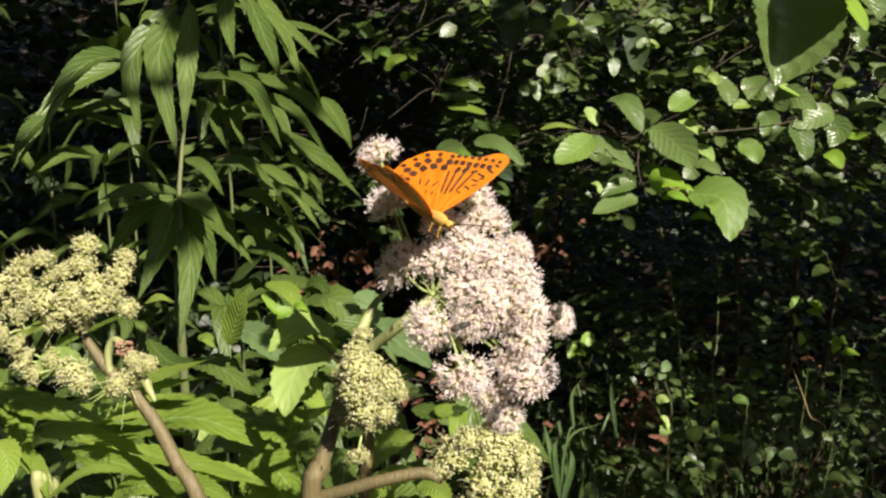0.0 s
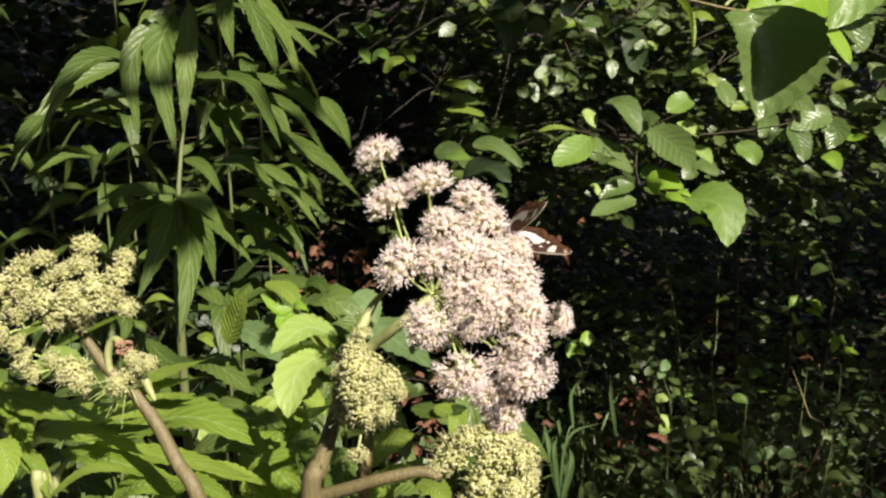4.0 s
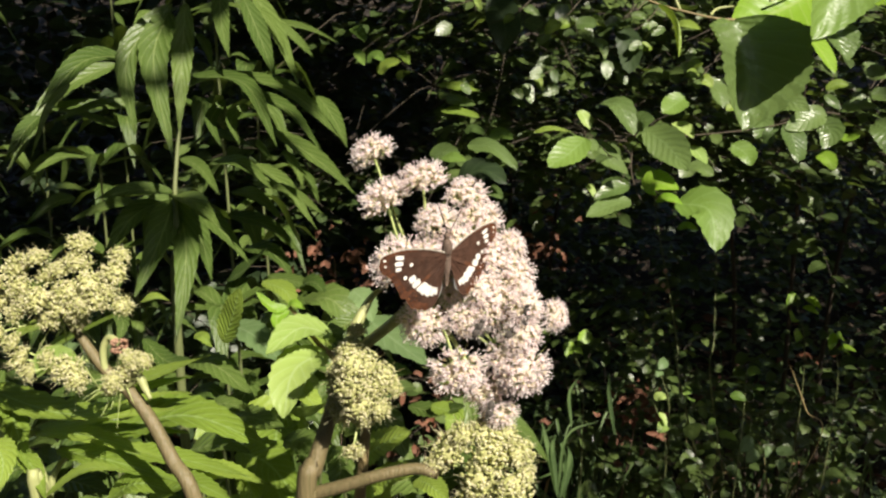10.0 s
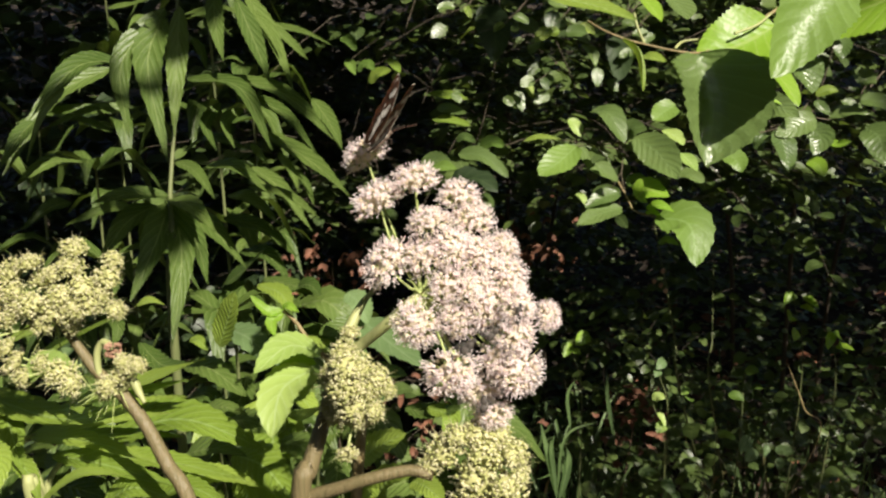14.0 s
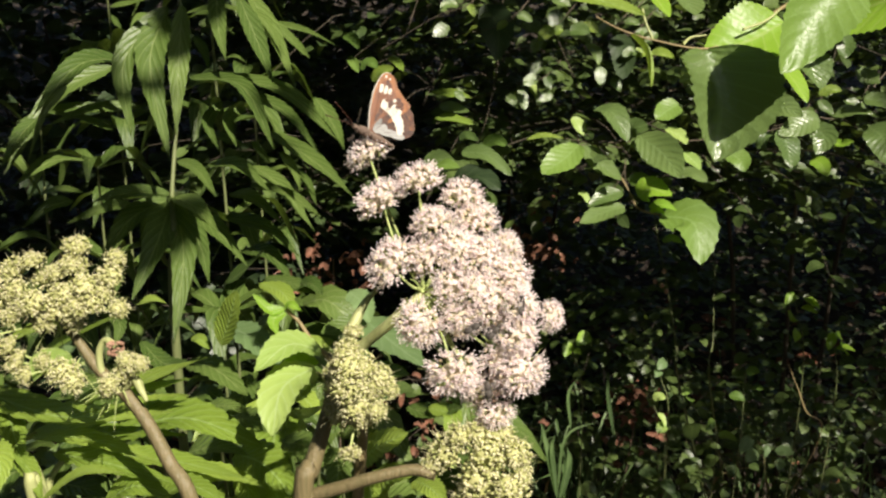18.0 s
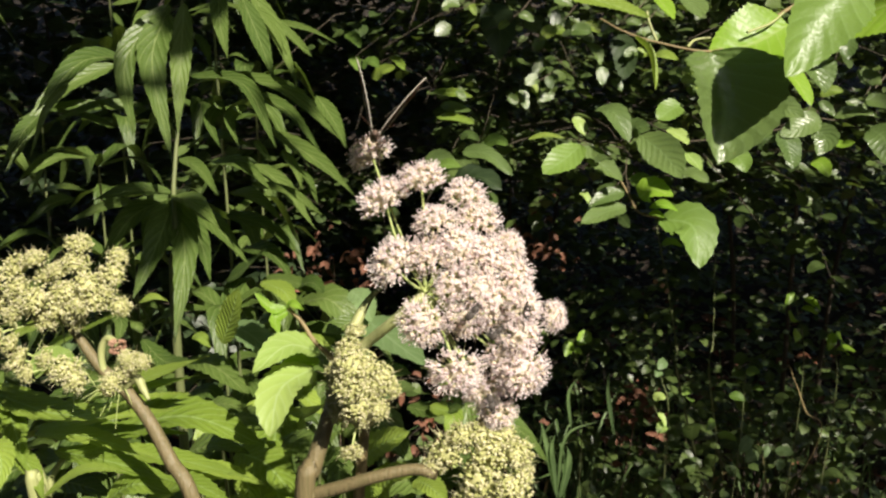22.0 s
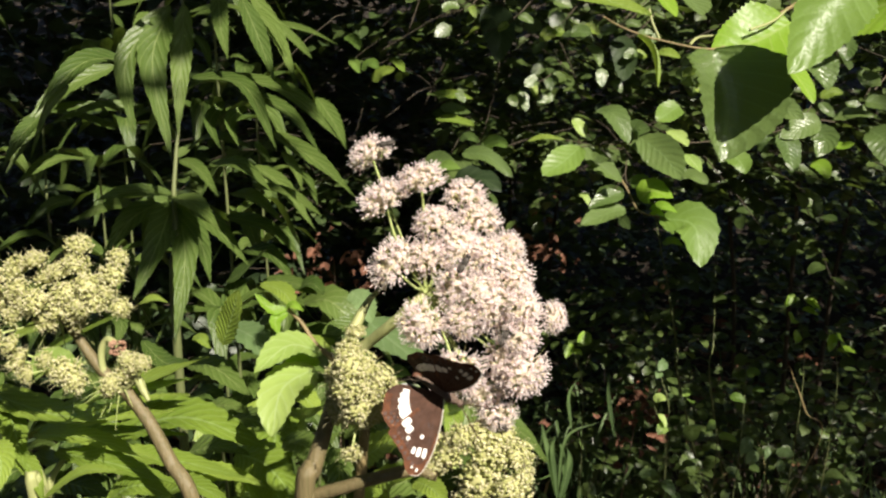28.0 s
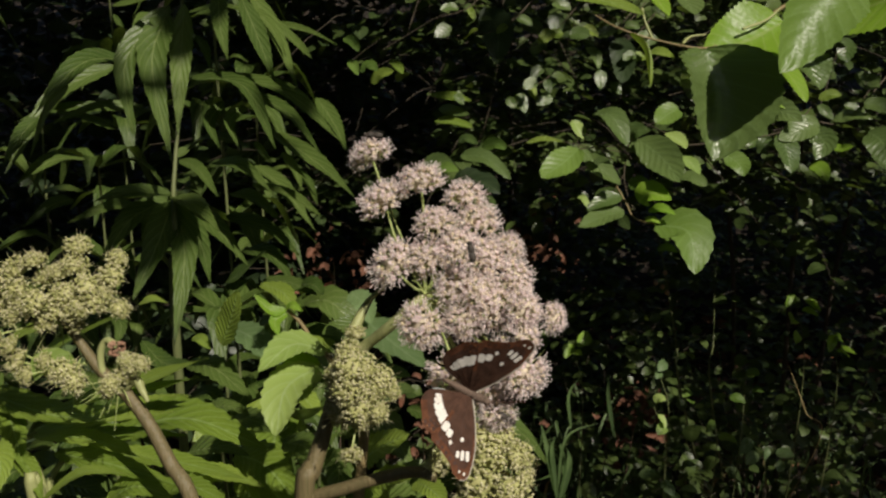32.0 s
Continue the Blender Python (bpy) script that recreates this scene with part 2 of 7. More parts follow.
def blob(bm, at, r, stretch=(1, 1, 1), mat=0, level=1, turn=None):
    m = Matrix.Translation(at) @ (turn.to_4x4() if turn else Matrix()) @ Matrix.Diagonal((*[r * s for s in stretch], 1))
    made = bmesh.ops.create_icosphere(bm, subdivisions=level, radius=1, matrix=m)
    for f in {f for v in made["verts"] for f in v.link_faces}:
        f.material_index, f.smooth = mat, True


SHAPES = {
    "lance": lambda u: (math.sin(math.pi * u ** 0.72) ** 0.9) * (1 - 0.35 * u) * 1.2,
    "oval": lambda u: math.sin(math.pi * u ** 0.85) ** 0.7,
    "round": lambda u: math.sin(math.pi * u ** 0.8) ** 0.5,
    "ovate": lambda u: min(1.0, (u / 0.3) ** 0.55) * max(0.0, 1 - (max(0.0, u - 0.3) / 0.7) ** 2.1) ** 0.75 if u > 0 else 0,
    "heart": lambda u: min(1.0, (u / 0.16) ** 0.6) * (1 - max(0, u - 0.3) / 0.7) ** 0.72 if u > 0 else 0,
}


def blade(bm, pts, width, face=(0.25, -0.6, 0.75), shape="lance", n=14, fold=0.18, teeth=0.06, wave=0.04, seed=0, cols=4, mat=0):
    """One leaf: a spine through pts, a folded and slightly wavy blade with toothed edges, facing towards face."""
    rnd = random.Random(seed * 7919 + n)
    uvl = bm.loops.layers.uv.verify()
    line = bezier(pts, n)
    face = Vector(face).normalized()
    ph = rnd.uniform(0, 6)
    rows = []
    for i, p in enumerate(line):
        u = i / n
        tan = (line[min(i + 1, n)] - line[max(i - 1, 0)]).normalized()
        side = tan.cross(face)
        side = side.normalized() if side.length > 1e-3 else tan.orthogonal().normalized()
        nor = side.cross(tan).normalized()
        w = width * 0.5 * max(0.012, SHAPES[shape](u))
        row = []
        for j in range(cols + 1):
            v = j / cols * 2 - 1
            edge = 1 + (teeth * (1 if i % 2 else -1) if abs(v) == 1 and 0 < i < n else 0)
            lift = abs(v) ** 1.4 * fold * w * 1.6 + wave * width * math.sin(u * 9 + ph + v * 1.3) * abs(v)
            row.append((bm.verts.new(p + side * (v * w * edge) + nor * lift), (u, v * 0.5 + 0.5)))
        rows.append(row)
    for q, r in zip(rows, rows[1:]):
        for j in range(cols):
            quad = (q[j], q[j + 1], r[j + 1], r[j])
            f = bm.faces.new([x[0] for x in quad])
            f.material_index, f.smooth = mat, True
            for loop, x in zip(f.loops, quad):
                loop[uvl].uv = x[1]


def leaf(parent, pts, width, material, name="leaf", label="", **how):
    bm = bmesh.new()
    blade(bm, pts, width, **how)
    return part(name, bm, material, parent, label)


def cloud(name, spots, material, parent=None, shape="round", rows=4):
    """Many small leaves joined in one mesh; spots holds (place, direction, face, length, width)."""
    us = [i / rows for i in range(rows + 1)]
    ws = [max(0.03, SHAPES[shape](u)) for u in us]
    c, d, f = (np.array([s[i] for s in spots], float) for i in range(3))
    ln, wd = (np.array([s[i] for s in spots], float)[:, None] for i in (3, 4))
    d /= np.linalg.norm(d, axis=1)[:, None]
    side = np.cross(d, f)
    side /= np.linalg.norm(side, axis=1)[:, None] + 1e-9
    nor = np.cross(side, d)
    k, per = len(spots), 3 * (rows + 1)
    verts = np.zeros((k, per, 3))
    for i, (u, w) in enumerate(zip(us, ws)):
        mid = c + d * ln * u - nor * ln * 0.18 * u * u
        for j, v in enumerate((-1, 0, 1)):
            verts[:, i * 3 + j] = mid + side * wd * 0.5 * w * v + nor * (abs(v) * wd * w * 0.12)
    quads, uvs = [], []
    for i in range(rows):
        for j in range(2):
            idx = (i * 3 + j, i * 3 + j + 1, i * 3 + j + 4, i * 3 + j + 3)
            quads.append(idx)
            uvs += [(us[q // 3], (q % 3) / 2) for q in idx]
    faces = (np.array(quads)[None] + (np.arange(k) * per)[:, None, None]).reshape(-1, 4)
    me = bpy.data.meshes.new(name)
    me.from_pydata(verts.reshape(-1, 3), [], faces.tolist())
    layer = me.uv_layers.new(name="UVMap")
    layer.data.foreach_set("uv", np.tile(np.array(uvs, float).reshape(-1), k))
    me.polygons.foreach_set("use_smooth", [True] * len(me.polygons))
    me.materials.append(material)
    ob = new(name, me)
    ob.parent = parent
    return ob


# ---- ground ----
def height(x, y):
    slope = max(0.0, y - 2.0)
    rise = 0.55 * slope if slope < 9 else 4.95 + 0.25 * (slope - 9) if slope < 30 else 10.2
    return rise + 0.05 * math.sin(x * 2.3 + y) + 0.04 * math.sin(y * 3.1 - x * 1.7) + (0.02 * math.sin(9 * x) * math.sin(8 * y))


def ground():
    bm = bmesh.new()
    steps = [-2000, -600, -150, -40, -12, -6] + [-4 + 0.2 * i for i in range(41)] + [6, 12, 40, 150, 600, 2000]
    deep = [-2000, -600, -150, -40, -12, -5, -2] + [-1 + 0.2 * i for i in range(41)] + [9, 12, 20, 32, 60, 200, 700, 2000]
    grid = [[bm.verts.new((x, y, height(x, y))) for x in steps] for y in deep]
    for a, b in zip(grid, grid[1:]):
        for i in range(len(steps) - 1):
            bm.faces.new((a[i], a[i + 1], b[i + 1], b[i]))
    ob = part("ground", bm, M_SOIL)
    tagged(ob, "dark woodland soil rising to a shaded bank", "ground", kind="structure")
    rnd = random.Random(5)
    spots = []
    for i in range(2600):
        x, y = rnd.uniform(-2.6, 2.6), rnd.uniform(0.7, 2.9)
        a = rnd.uniform(0, math.tau)
        s = rnd.uniform(0.03, 0.075)
        spots.append(((x, y, height(x, y) + rnd.uniform(0.004, 0.035)), (math.cos(a), math.sin(a), rnd.uniform(-0.2, 0.5)),
                      (rnd.uniform(-0.7, 0.7), rnd.uniform(-0.9, 0.5), 1), s, s * rnd.uniform(0.45, 0.8)))
    lit = cloud("leaf_litter", spots, M_LITTER, None, "oval", 3)
    tagged(lit, "brown and reddish dead leaves strewn over the soil", "leaf litter", kind="stuff")


ground()


def skylight_wall():
    """An uneven wall of leaves added out of view on the other sides of the clearing, to block low skylight."""
    rnd = random.Random(77)
    spots = []
    for k in range(5200):
        a = rnd.uniform(math.pi * 0.95, math.pi * 2.05)
        r = rnd.uniform(8.5, 9.5)
        tall = 5.5 if abs(a - math.atan2(SUN.y, SUN.x) % math.tau) < 0.5 else 13.0
        z = rnd.uniform(0, 1) * (tall + 1.2 * math.sin(a * 9) + 0.6 * math.sin(a * 23))
        s = rnd.uniform(0.5, 0.9)
        spots.append(((r * math.cos(a), r * math.sin(a) + 1, z), (rnd.uniform(-1, 1), rnd.uniform(-1, 1), rnd.uniform(-0.8, 0.4)), (-math.cos(a), -math.sin(a), 0.7), s, s * 0.8))
    ob = cloud("backdrop", spots, M_SHRUB)
    tagged(ob, "unseen wall of leaves added round the clearing to block skylight", "woodland", kind="structure")


skylight_wall()


# ---- angelica ----
def floret_head(seed, flowering=True):
    """A small umbel of unit size round its own centre, opening along +z."""
    rnd = random.Random(seed)
    bm = bmesh.new()
    count = 120 if flowering else 92
    blob(bm, (0, 0, 0.1), 0.52 if flowering else 0.68, (1, 1, 0.78), 1 if flowering else 0, 2)
    for i in range(count):
        z = 1 - (i + 0.5) / count * (1.35 if flowering else 1.2)
        a = i * 2.39996 + rnd.uniform(-0.3, 0.3)
        q = math.sqrt(max(0, 1 - z * z))
        out = (Vector((q * math.cos(a), q * math.sin(a), z)) + Vector([rnd.uniform(-0.12, 0.12) for _ in range(3)])).normalized()
        tip = out * (rnd.uniform(0.66, 0.9) if flowering else rnd.uniform(0.68, 1.0))
        side = out.orthogonal().normalized()
        other = out.cross(side)
        spin = rnd.uniform(0, 6)
        tube(bm, [(0, 0, 0), tip * 0.5 + Vector((0, 0, -0.03)), tip], [0.022, 0.016], 3, 2, 2)
        if flowering:
            blob(bm, tip, rnd.uniform(0.07, 0.1), (1, 1, 0.9), 1 if rnd.random() < 0.5 else 0, 1)
            for k in range(5):
                w = spin + k * math.tau / 5
                e = side * math.cos(w) + other * math.sin(w)
                g = out.cross(e)
                s = rnd.uniform(0.07, 0.105)
                v = [bm.verts.new(tip + x) for x in (e * 0.03 + out * 0.03, e * s * 0.75 + g * s * 0.5 + out * 0.06, e * s * 1.2 + out * 0.1, e * s * 0.75 - g * s * 0.5 + out * 0.06)]
                bm.faces.new(v).material_index = 0
                if rnd.random() < 0.55:
                    w2 = w + rnd.uniform(0.2, 1.0)
                    e2 = side * math.cos(w2) + other * math.sin(w2)
                    top = tip + e2 * rnd.uniform(0.06, 0.2) + out * rnd.uniform(0.16, 0.36)
                    bend = tip + e2 * rnd.uniform(0.08, 0.15) + out * 0.14
                    h = e2.cross(out) * 0.013
                    ends = [bm.verts.new(c + o) for c in (tip + e2 * 0.03, bend, top) for o in (h, -h)]
                    bm.faces.new((ends[0], ends[1], ends[3], ends[2])).material_index = 3
                    bm.faces.new((ends[2], ends[3], ends[5], ends[4])).material_index = 3
                    blob(bm, top, 0.03, (1, 1, 1), 3, 1)
        else:
            for k in range(rnd.choice((1, 2, 2))):
                w = spin + k * 2.8
                e = side * math.cos(w) + other * math.sin(w)
                blob(bm, tip + e * 0.075 + out * rnd.uniform(-0.04, 0.08), rnd.uniform(0.07, 0.1), (1, 1, 1.1), 0 if rnd.random() < 0.45 else 1, 1)
                if rnd.random() < 0.14:
                    tube(bm, [tip, tip + out * 0.2 + e * 0.05, tip + out * 0.42 + e * 0.12], [0.02, 0.008], 3, 2, 1)
    for k in range(9 if flowering else 12):
        w = k * (0.72 if flowering else 0.53) + rnd.uniform(-0.2, 0.2)
        e = Vector((math.cos(w), math.sin(w), 0))
        end = e * rnd.uniform(0.9, 1.4) + Vector((0, 0, rnd.uniform(-0.4, 0.2)))
        if not flowering:
            end = e * rnd.uniform(0.8, 1.4) + Vector((0, 0, rnd.uniform(0.1, 1.3)))
        tube(bm, [(0, 0, 0), e * 0.5 + Vector((0, 0, -0.05)), end], [0.024, 0.012] if flowering else [0.034, 0.014], 3, 3, 2 if flowering else 1)
    mats = [M_PETAL, M_HEART, M_RAY, M_STAMEN] if flowering else [M_BUD, M_BUDPALE, M_RAY]
    return rigid_name("umbellet", bm, mats)


BLOOMS = [floret_head(s, True) for s in (11, 12, 13)]
BUDS = [floret_head(s, False) for s in (21, 22, 23)]


def umbel(plant, hub, heads, meshes, name, label, middle, ray=0.0006, seed=1):
    """Rays from a hub, each with a small flower head; heads holds (place, radius)."""
    rnd = random.Random(seed)
    hub = Vector(hub)
    bm = bmesh.new()
    blob(bm, hub, ray * 2.6, (1, 1, 1), 0, 2)
    core = part(name, bm, M_RAY, plant, label)
    for k in range(15):
        bm = bmesh.new()
        e = Vector([rnd.uniform(-1, 1) for _ in range(3)]).normalized()
        far = rnd.uniform(0.010, 0.018)
        tube(bm, [hub, hub + e * far * 0.5, hub + e * far + Vector((0, 0, -0.003))], [0.0005, 0.0001], 4)
        part("bract", bm, M_RAY, core)
    for at, r in heads:
        at = Vector(at)
        at.y += rnd.uniform(-0.004, 0.007)
        out = (at - hub).normalized()
        foot = at - out * r * 0.25
        bm = bmesh.new()
        bend = Vector([rnd.uniform(-1, 1) for _ in range(3)]) * 0.002
        tube(bm, [hub, hub.lerp(foot, 0.55) + bend, foot], [ray, ray * 0.75], 6, 6)
        part("ray", bm, M_RAY, core)
        ob = new("umbellet", rnd.choice(meshes))
        ob.parent = core
        face = ((at - middle).normalized() + out * 0.6 + Vector((0, -0.35, 0.3)) + Vector([rnd.uniform(-0.3, 0.3) for _ in range(3)])).normalized()
        ob.matrix_basis = Matrix.Translation(foot) @ face.to_track_quat("Z", "Y").to_matrix().to_4x4() @ Matrix.Diagonal((r * 0.94, r * 0.94, r * 0.8, 1)) @ pose(0, 0, 0, 0, 0, rnd.uniform(0, 360))
    return core


def heads_round(hub, spots, reach, swell):
    """Heads on a dome round the hub: each spot (place in the hub's plane, radius) is moved towards the viewer's side of the dome."""
    hub = Vector(hub)
    res = []
    for at, r in spots:
        at = Vector(at)
        off = (at - hub).length
        lift = swell * math.sqrt(max(0.0, reach * reach - off * off))
        k = (at.y - lift) / at.y
        res.append((Vector((at.x * k, at.y * k, 1.3 + (at.z - 1.3) * k)), r * k))
    return res


def stem(plant, pts, radii, material, name="stem", label="", ribbed=0.09):
    bm = bmesh.new()
    tube(bm, pts, radii, 24, 8 * (len(pts) - 1), 0, ribbed)
    return part(name, bm, material, plant, label)


U = 0.335 * 0.000736
main = thing("angelica", "tall flowering angelica with a pinkish white umbel and green side umbels", "wildflower", "angelicas", (-0.09, 0.30, 0.0))
main_hub = (-0.0075, 0.3072, 1.2158)
upper_heads = [
    ((-0.0335, 0.3466, 1.2712), 46), ((-0.0277, 0.3425, 1.2519), 50), ((-0.0102, 0.3444, 1.2608), 47), ((-0.0239, 0.3366, 1.224), 57), ((-0.0036, 0.3405, 1.2424), 42),
    ((0.0107, 0.3427, 1.2529), 42), ((-0.0051, 0.3373, 1.2275), 48), ((0.0086, 0.3379, 1.2305), 46), ((0.0173, 0.3403, 1.2414), 46), ((0.0208, 0.3371, 1.2265), 46),
    ((0.0086, 0.3341, 1.2124), 46), ((0.0315, 0.3379, 1.2305), 32), ((0.0333, 0.3351, 1.2171), 44)]
lower_heads = [
    ((0.0256, 0.322, 1.2036), 48), ((0.0365, 0.3225, 1.206), 40), ((0.0493, 0.3216, 1.2017), 31), ((-0.0096, 0.32, 1.1944), 50), ((0.0118, 0.3207, 1.1973), 42),
    ((0.0064, 0.3162, 1.1766), 54), ((0.0286, 0.3177, 1.1833), 46), ((0.036, 0.3165, 1.1775), 50), ((0.0197, 0.3142, 1.1669), 46), ((0.0242, 0.3125, 1.1587), 40),
    ((0.0348, 0.3198, 1.1935), 42), ((0.0182, 0.3236, 1.2113), 40)]


def bare(ob, spots, hub, name, label, meshes, reach, swell, seed, middle=None):
    fill = U * (0.97 if meshes is BUDS else 1.0)
    return umbel(ob, Vector(hub), heads_round(Vector(middle or hub), [(p, r * fill) for p, r in spots], reach, swell), meshes, name, label, Vector(middle or hub), seed=seed)


def rooted(ob, maker):
    """Builds the parts of a plant in world places and hangs them under the plant's base."""
    maker(ob)
    for child in ob.children:
        child.matrix_parent_inverse = Matrix.Translation(ob.location).inverted()
    return ob


def angelica_main(ob):
    bare(ob, [(p, r * 0.97) for p, r in upper_heads + lower_heads], main_hub, "umbel", "open umbel of pinkish white florets with long stamens", BLOOMS, 0.072, 0.42, 3, (0.0113, 0.3247, 1.2161))
    stem(ob, [(-0.09, 0.30, 0.0), (-0.085, 0.30, 0.5), (-0.072, 0.30, 0.95)] + [(-0.0593, 0.2951, 1.125), (-0.0555, 0.2986, 1.1414), (-0.0507, 0.3049, 1.157), (-0.0466, 0.3102, 1.1722), (-0.0423, 0.3129, 1.1851)], [0.00774, 0.00688, 0.00516, 0.003956, 0.003612, 0.003096, 0.00258, 0.002236], M_PURPLE, "stem", "thick ribbed purplish green stem")
    stem(ob, [(-0.0423, 0.3129, 1.1851), (-0.0321, 0.3097, 1.1938), (-0.0195, 0.3021, 1.2062)] + [main_hub], [0.0026, 0.0022, 0.0021, 0.0019], M_STEM, "peduncle")
    stem(ob, [(-0.0435, 0.3103, 1.1825), (-0.0403, 0.3106, 1.1935), (-0.0369, 0.3165, 1.2017), (-0.0325, 0.3231, 1.2089), (-0.028, 0.329, 1.2124)], [0.0024, 0.0026, 0.0022, 0.0014, 0.0007], M_STEM, "leaf_sheath", "pale green sheath round the stem")
    stem(ob, [(-0.0545, 0.2963, 1.1307), (-0.0419, 0.2924, 1.1365), (-0.0288, 0.2895, 1.1422), (-0.0125, 0.2884, 1.1463), (-0.0028, 0.286, 1.1451)], [0.0028, 0.0025, 0.0023, 0.002], M_PURPLE, "branch")
    stem(ob, [(-0.0466, 0.3102, 1.1722), (-0.0411, 0.305, 1.1718), (-0.0367, 0.3013, 1.1784)], [0.003, 0.002], M_STEM, "branch")
    left_buds = [
        ((-0.0366, 0.3009, 1.2007), 20), ((-0.0394, 0.2994, 1.1935), 28), ((-0.032, 0.2985, 1.1894), 28), ((-0.0431, 0.2975, 1.1844), 30), ((-0.0348, 0.2968, 1.1812), 30),
        ((-0.025, 0.2967, 1.1808), 30), ((-0.044, 0.2954, 1.1749), 30), ((-0.0357, 0.2949, 1.1721), 30), ((-0.0283, 0.2955, 1.1753), 26), ((-0.0209, 0.2956, 1.1758), 20),
        ((-0.0427, 0.2935, 1.1658), 28), ((-0.0334, 0.2929, 1.1631), 26), ((-0.0264, 0.2939, 1.1676), 22), ((-0.038, 0.2906, 1.1522), 22), ((-0.0464, 0.2943, 1.1694), 20),
        ((-0.0367, 0.2838, 1.1925), 30), ((-0.038, 0.282, 1.1838), 30)]
    bare(ob, left_buds, (-0.037, 0.303, 1.1767), "green_umbel", "unopened yellowish green umbel", BUDS, 0.03, 0.35, 5)
    right_buds = [((0.0009, 0.2972, 1.1493), 38), ((0.0199, 0.2974, 1.1502), 42), ((0.0318, 0.2973, 1.1498), 34), ((0.0157, 0.2949, 1.1387), 42), ((0.0294, 0.2942, 1.1354), 38), ((0.0066, 0.2987, 1.1567), 28),
                  ((0.0157, 0.2988, 1.1572), 30), ((0.0239, 0.2931, 1.1301), 36), ((-0.0052, 0.2959, 1.1433), 24), ((0.0114, 0.2927, 1.1284), 34), ((0.0254, 0.3016, 1.1559), 30), ((0.0367, 0.3021, 1.1342), 24)]
    bare(ob, right_buds, (0.0148, 0.3024, 1.1354), "green_umbel", "unopened yellowish green umbel", BUDS, 0.035, 0.35, 6)


rooted(main, angelica_main)

side = thing("angelica", "angelica with a greenish yellow umbel in bud and a withered head", "wildflower", "angelicas", (-0.02, 0.31, 0.0))


def angelica_side(ob):
    stem(ob, [(-0.02, 0.31, 0.0), (-0.05, 0.31, 0.6), (-0.088, 0.305, 1.0), (-0.1071, 0.3034, 1.116), (-0.1201, 0.3103, 1.1391), (-0.1299, 0.3149, 1.1557), (-0.1407, 0.3195, 1.1678), (-0.1522, 0.3225, 1.1773), (-0.1642, 0.3267, 1.1922), (-0.1708, 0.3293, 1.1993)],
         [0.00774, 0.00688, 0.00516, 0.003096, 0.002838, 0.002666, 0.002666, 0.002322, 0.00172, 0.001462], M_PURPLE, "stem", "thick ribbed purplish green stem")
    spots = [
        ((-0.1624, 0.3331, 1.232), 27), ((-0.1812, 0.3318, 1.2259), 25), ((-0.1927, 0.3309, 1.2212), 34), ((-0.1446, 0.3319, 1.2261), 22), ((-0.1461, 0.3303, 1.2188), 27),
        ((-0.1637, 0.3314, 1.2237), 28), ((-0.1787, 0.33, 1.2173), 28), ((-0.1712, 0.3306, 1.2203), 24), ((-0.1912, 0.329, 1.2124), 28), ((-0.1561, 0.3295, 1.2149), 30),
        ((-0.1687, 0.3285, 1.21), 32), ((-0.1812, 0.3279, 1.2075), 32), ((-0.1531, 0.3279, 1.2075), 27), ((-0.1411, 0.3274, 1.2051), 22), ((-0.1637, 0.3268, 1.2021), 26),
        ((-0.1797, 0.3257, 1.1968), 25), ((-0.1662, 0.3254, 1.1958), 22), ((-0.1937, 0.3264, 1.2002), 28), ((-0.1887, 0.3273, 1.2046), 28), ((-0.1496, 0.3288, 1.2114), 24),
        ((-0.1997, 0.3295, 1.2149), 30), ((-0.2012, 0.3274, 1.2051), 30), ((-0.1987, 0.3248, 1.1928), 26), ((-0.1737, 0.327, 1.2031), 28), ((-0.1599, 0.3275, 1.2056), 24)]
    bare(ob, spots, (-0.1728, 0.3312, 1.1987), "green_umbel", "greenish yellow umbel in bud", BUDS, 0.05, 0.25, 8)
    low = [
        ((-0.1333, 0.3125, 1.1829), 25), ((-0.1382, 0.3116, 1.1789), 22), ((-0.1292, 0.3127, 1.1841), 18), ((-0.1428, 0.3109, 1.1756), 22), ((-0.1452, 0.3101, 1.1718), 15),
        ((-0.1365, 0.3131, 1.186), 18)]
    bare(ob, low, (-0.1432, 0.3201, 1.1708), "green_umbel", "small side umbel in bud", BUDS, 0.012, 0.2, 9)
    low = [
        ((-0.1607, 0.307, 1.1812), 30), ((-0.1674, 0.3068, 1.1803), 26), ((-0.156, 0.3062, 1.1774), 24), ((-0.1732, 0.3079, 1.1854), 22), ((-0.1827, 0.308, 1.1859), 26),
        ((-0.1851, 0.3095, 1.1929), 22), ((-0.178, 0.3068, 1.1803), 20)]
    bare(ob, low, (-0.1625, 0.3218, 1.1786), "green_umbel", "small side umbel in bud", BUDS, 0.02, 0.2, 10)
    stem(ob, [(-0.1462, 0.3205, 1.1727), (-0.1507, 0.3214, 1.1769), (-0.1513, 0.3223, 1.1858), (-0.1483, 0.3224, 1.191), (-0.1435, 0.3201, 1.1897)], [0.0016, 0.0014, 0.0014, 0.0016], M_STEM, "branch")
    bm = bmesh.new()
    rnd = random.Random(4)
    for k in range(40):
        e = Vector([rnd.uniform(-1, 1) for _ in range(3)]).normalized()
        blob(bm, Vector((-0.1426, 0.3188, 1.1886)) + e * 0.0033, rnd.uniform(0.0006, 0.0013), (1, 1, 0.8), 0, 1)
    part("withered_head", bm, M_DRY, ob, "brown withered flower head")
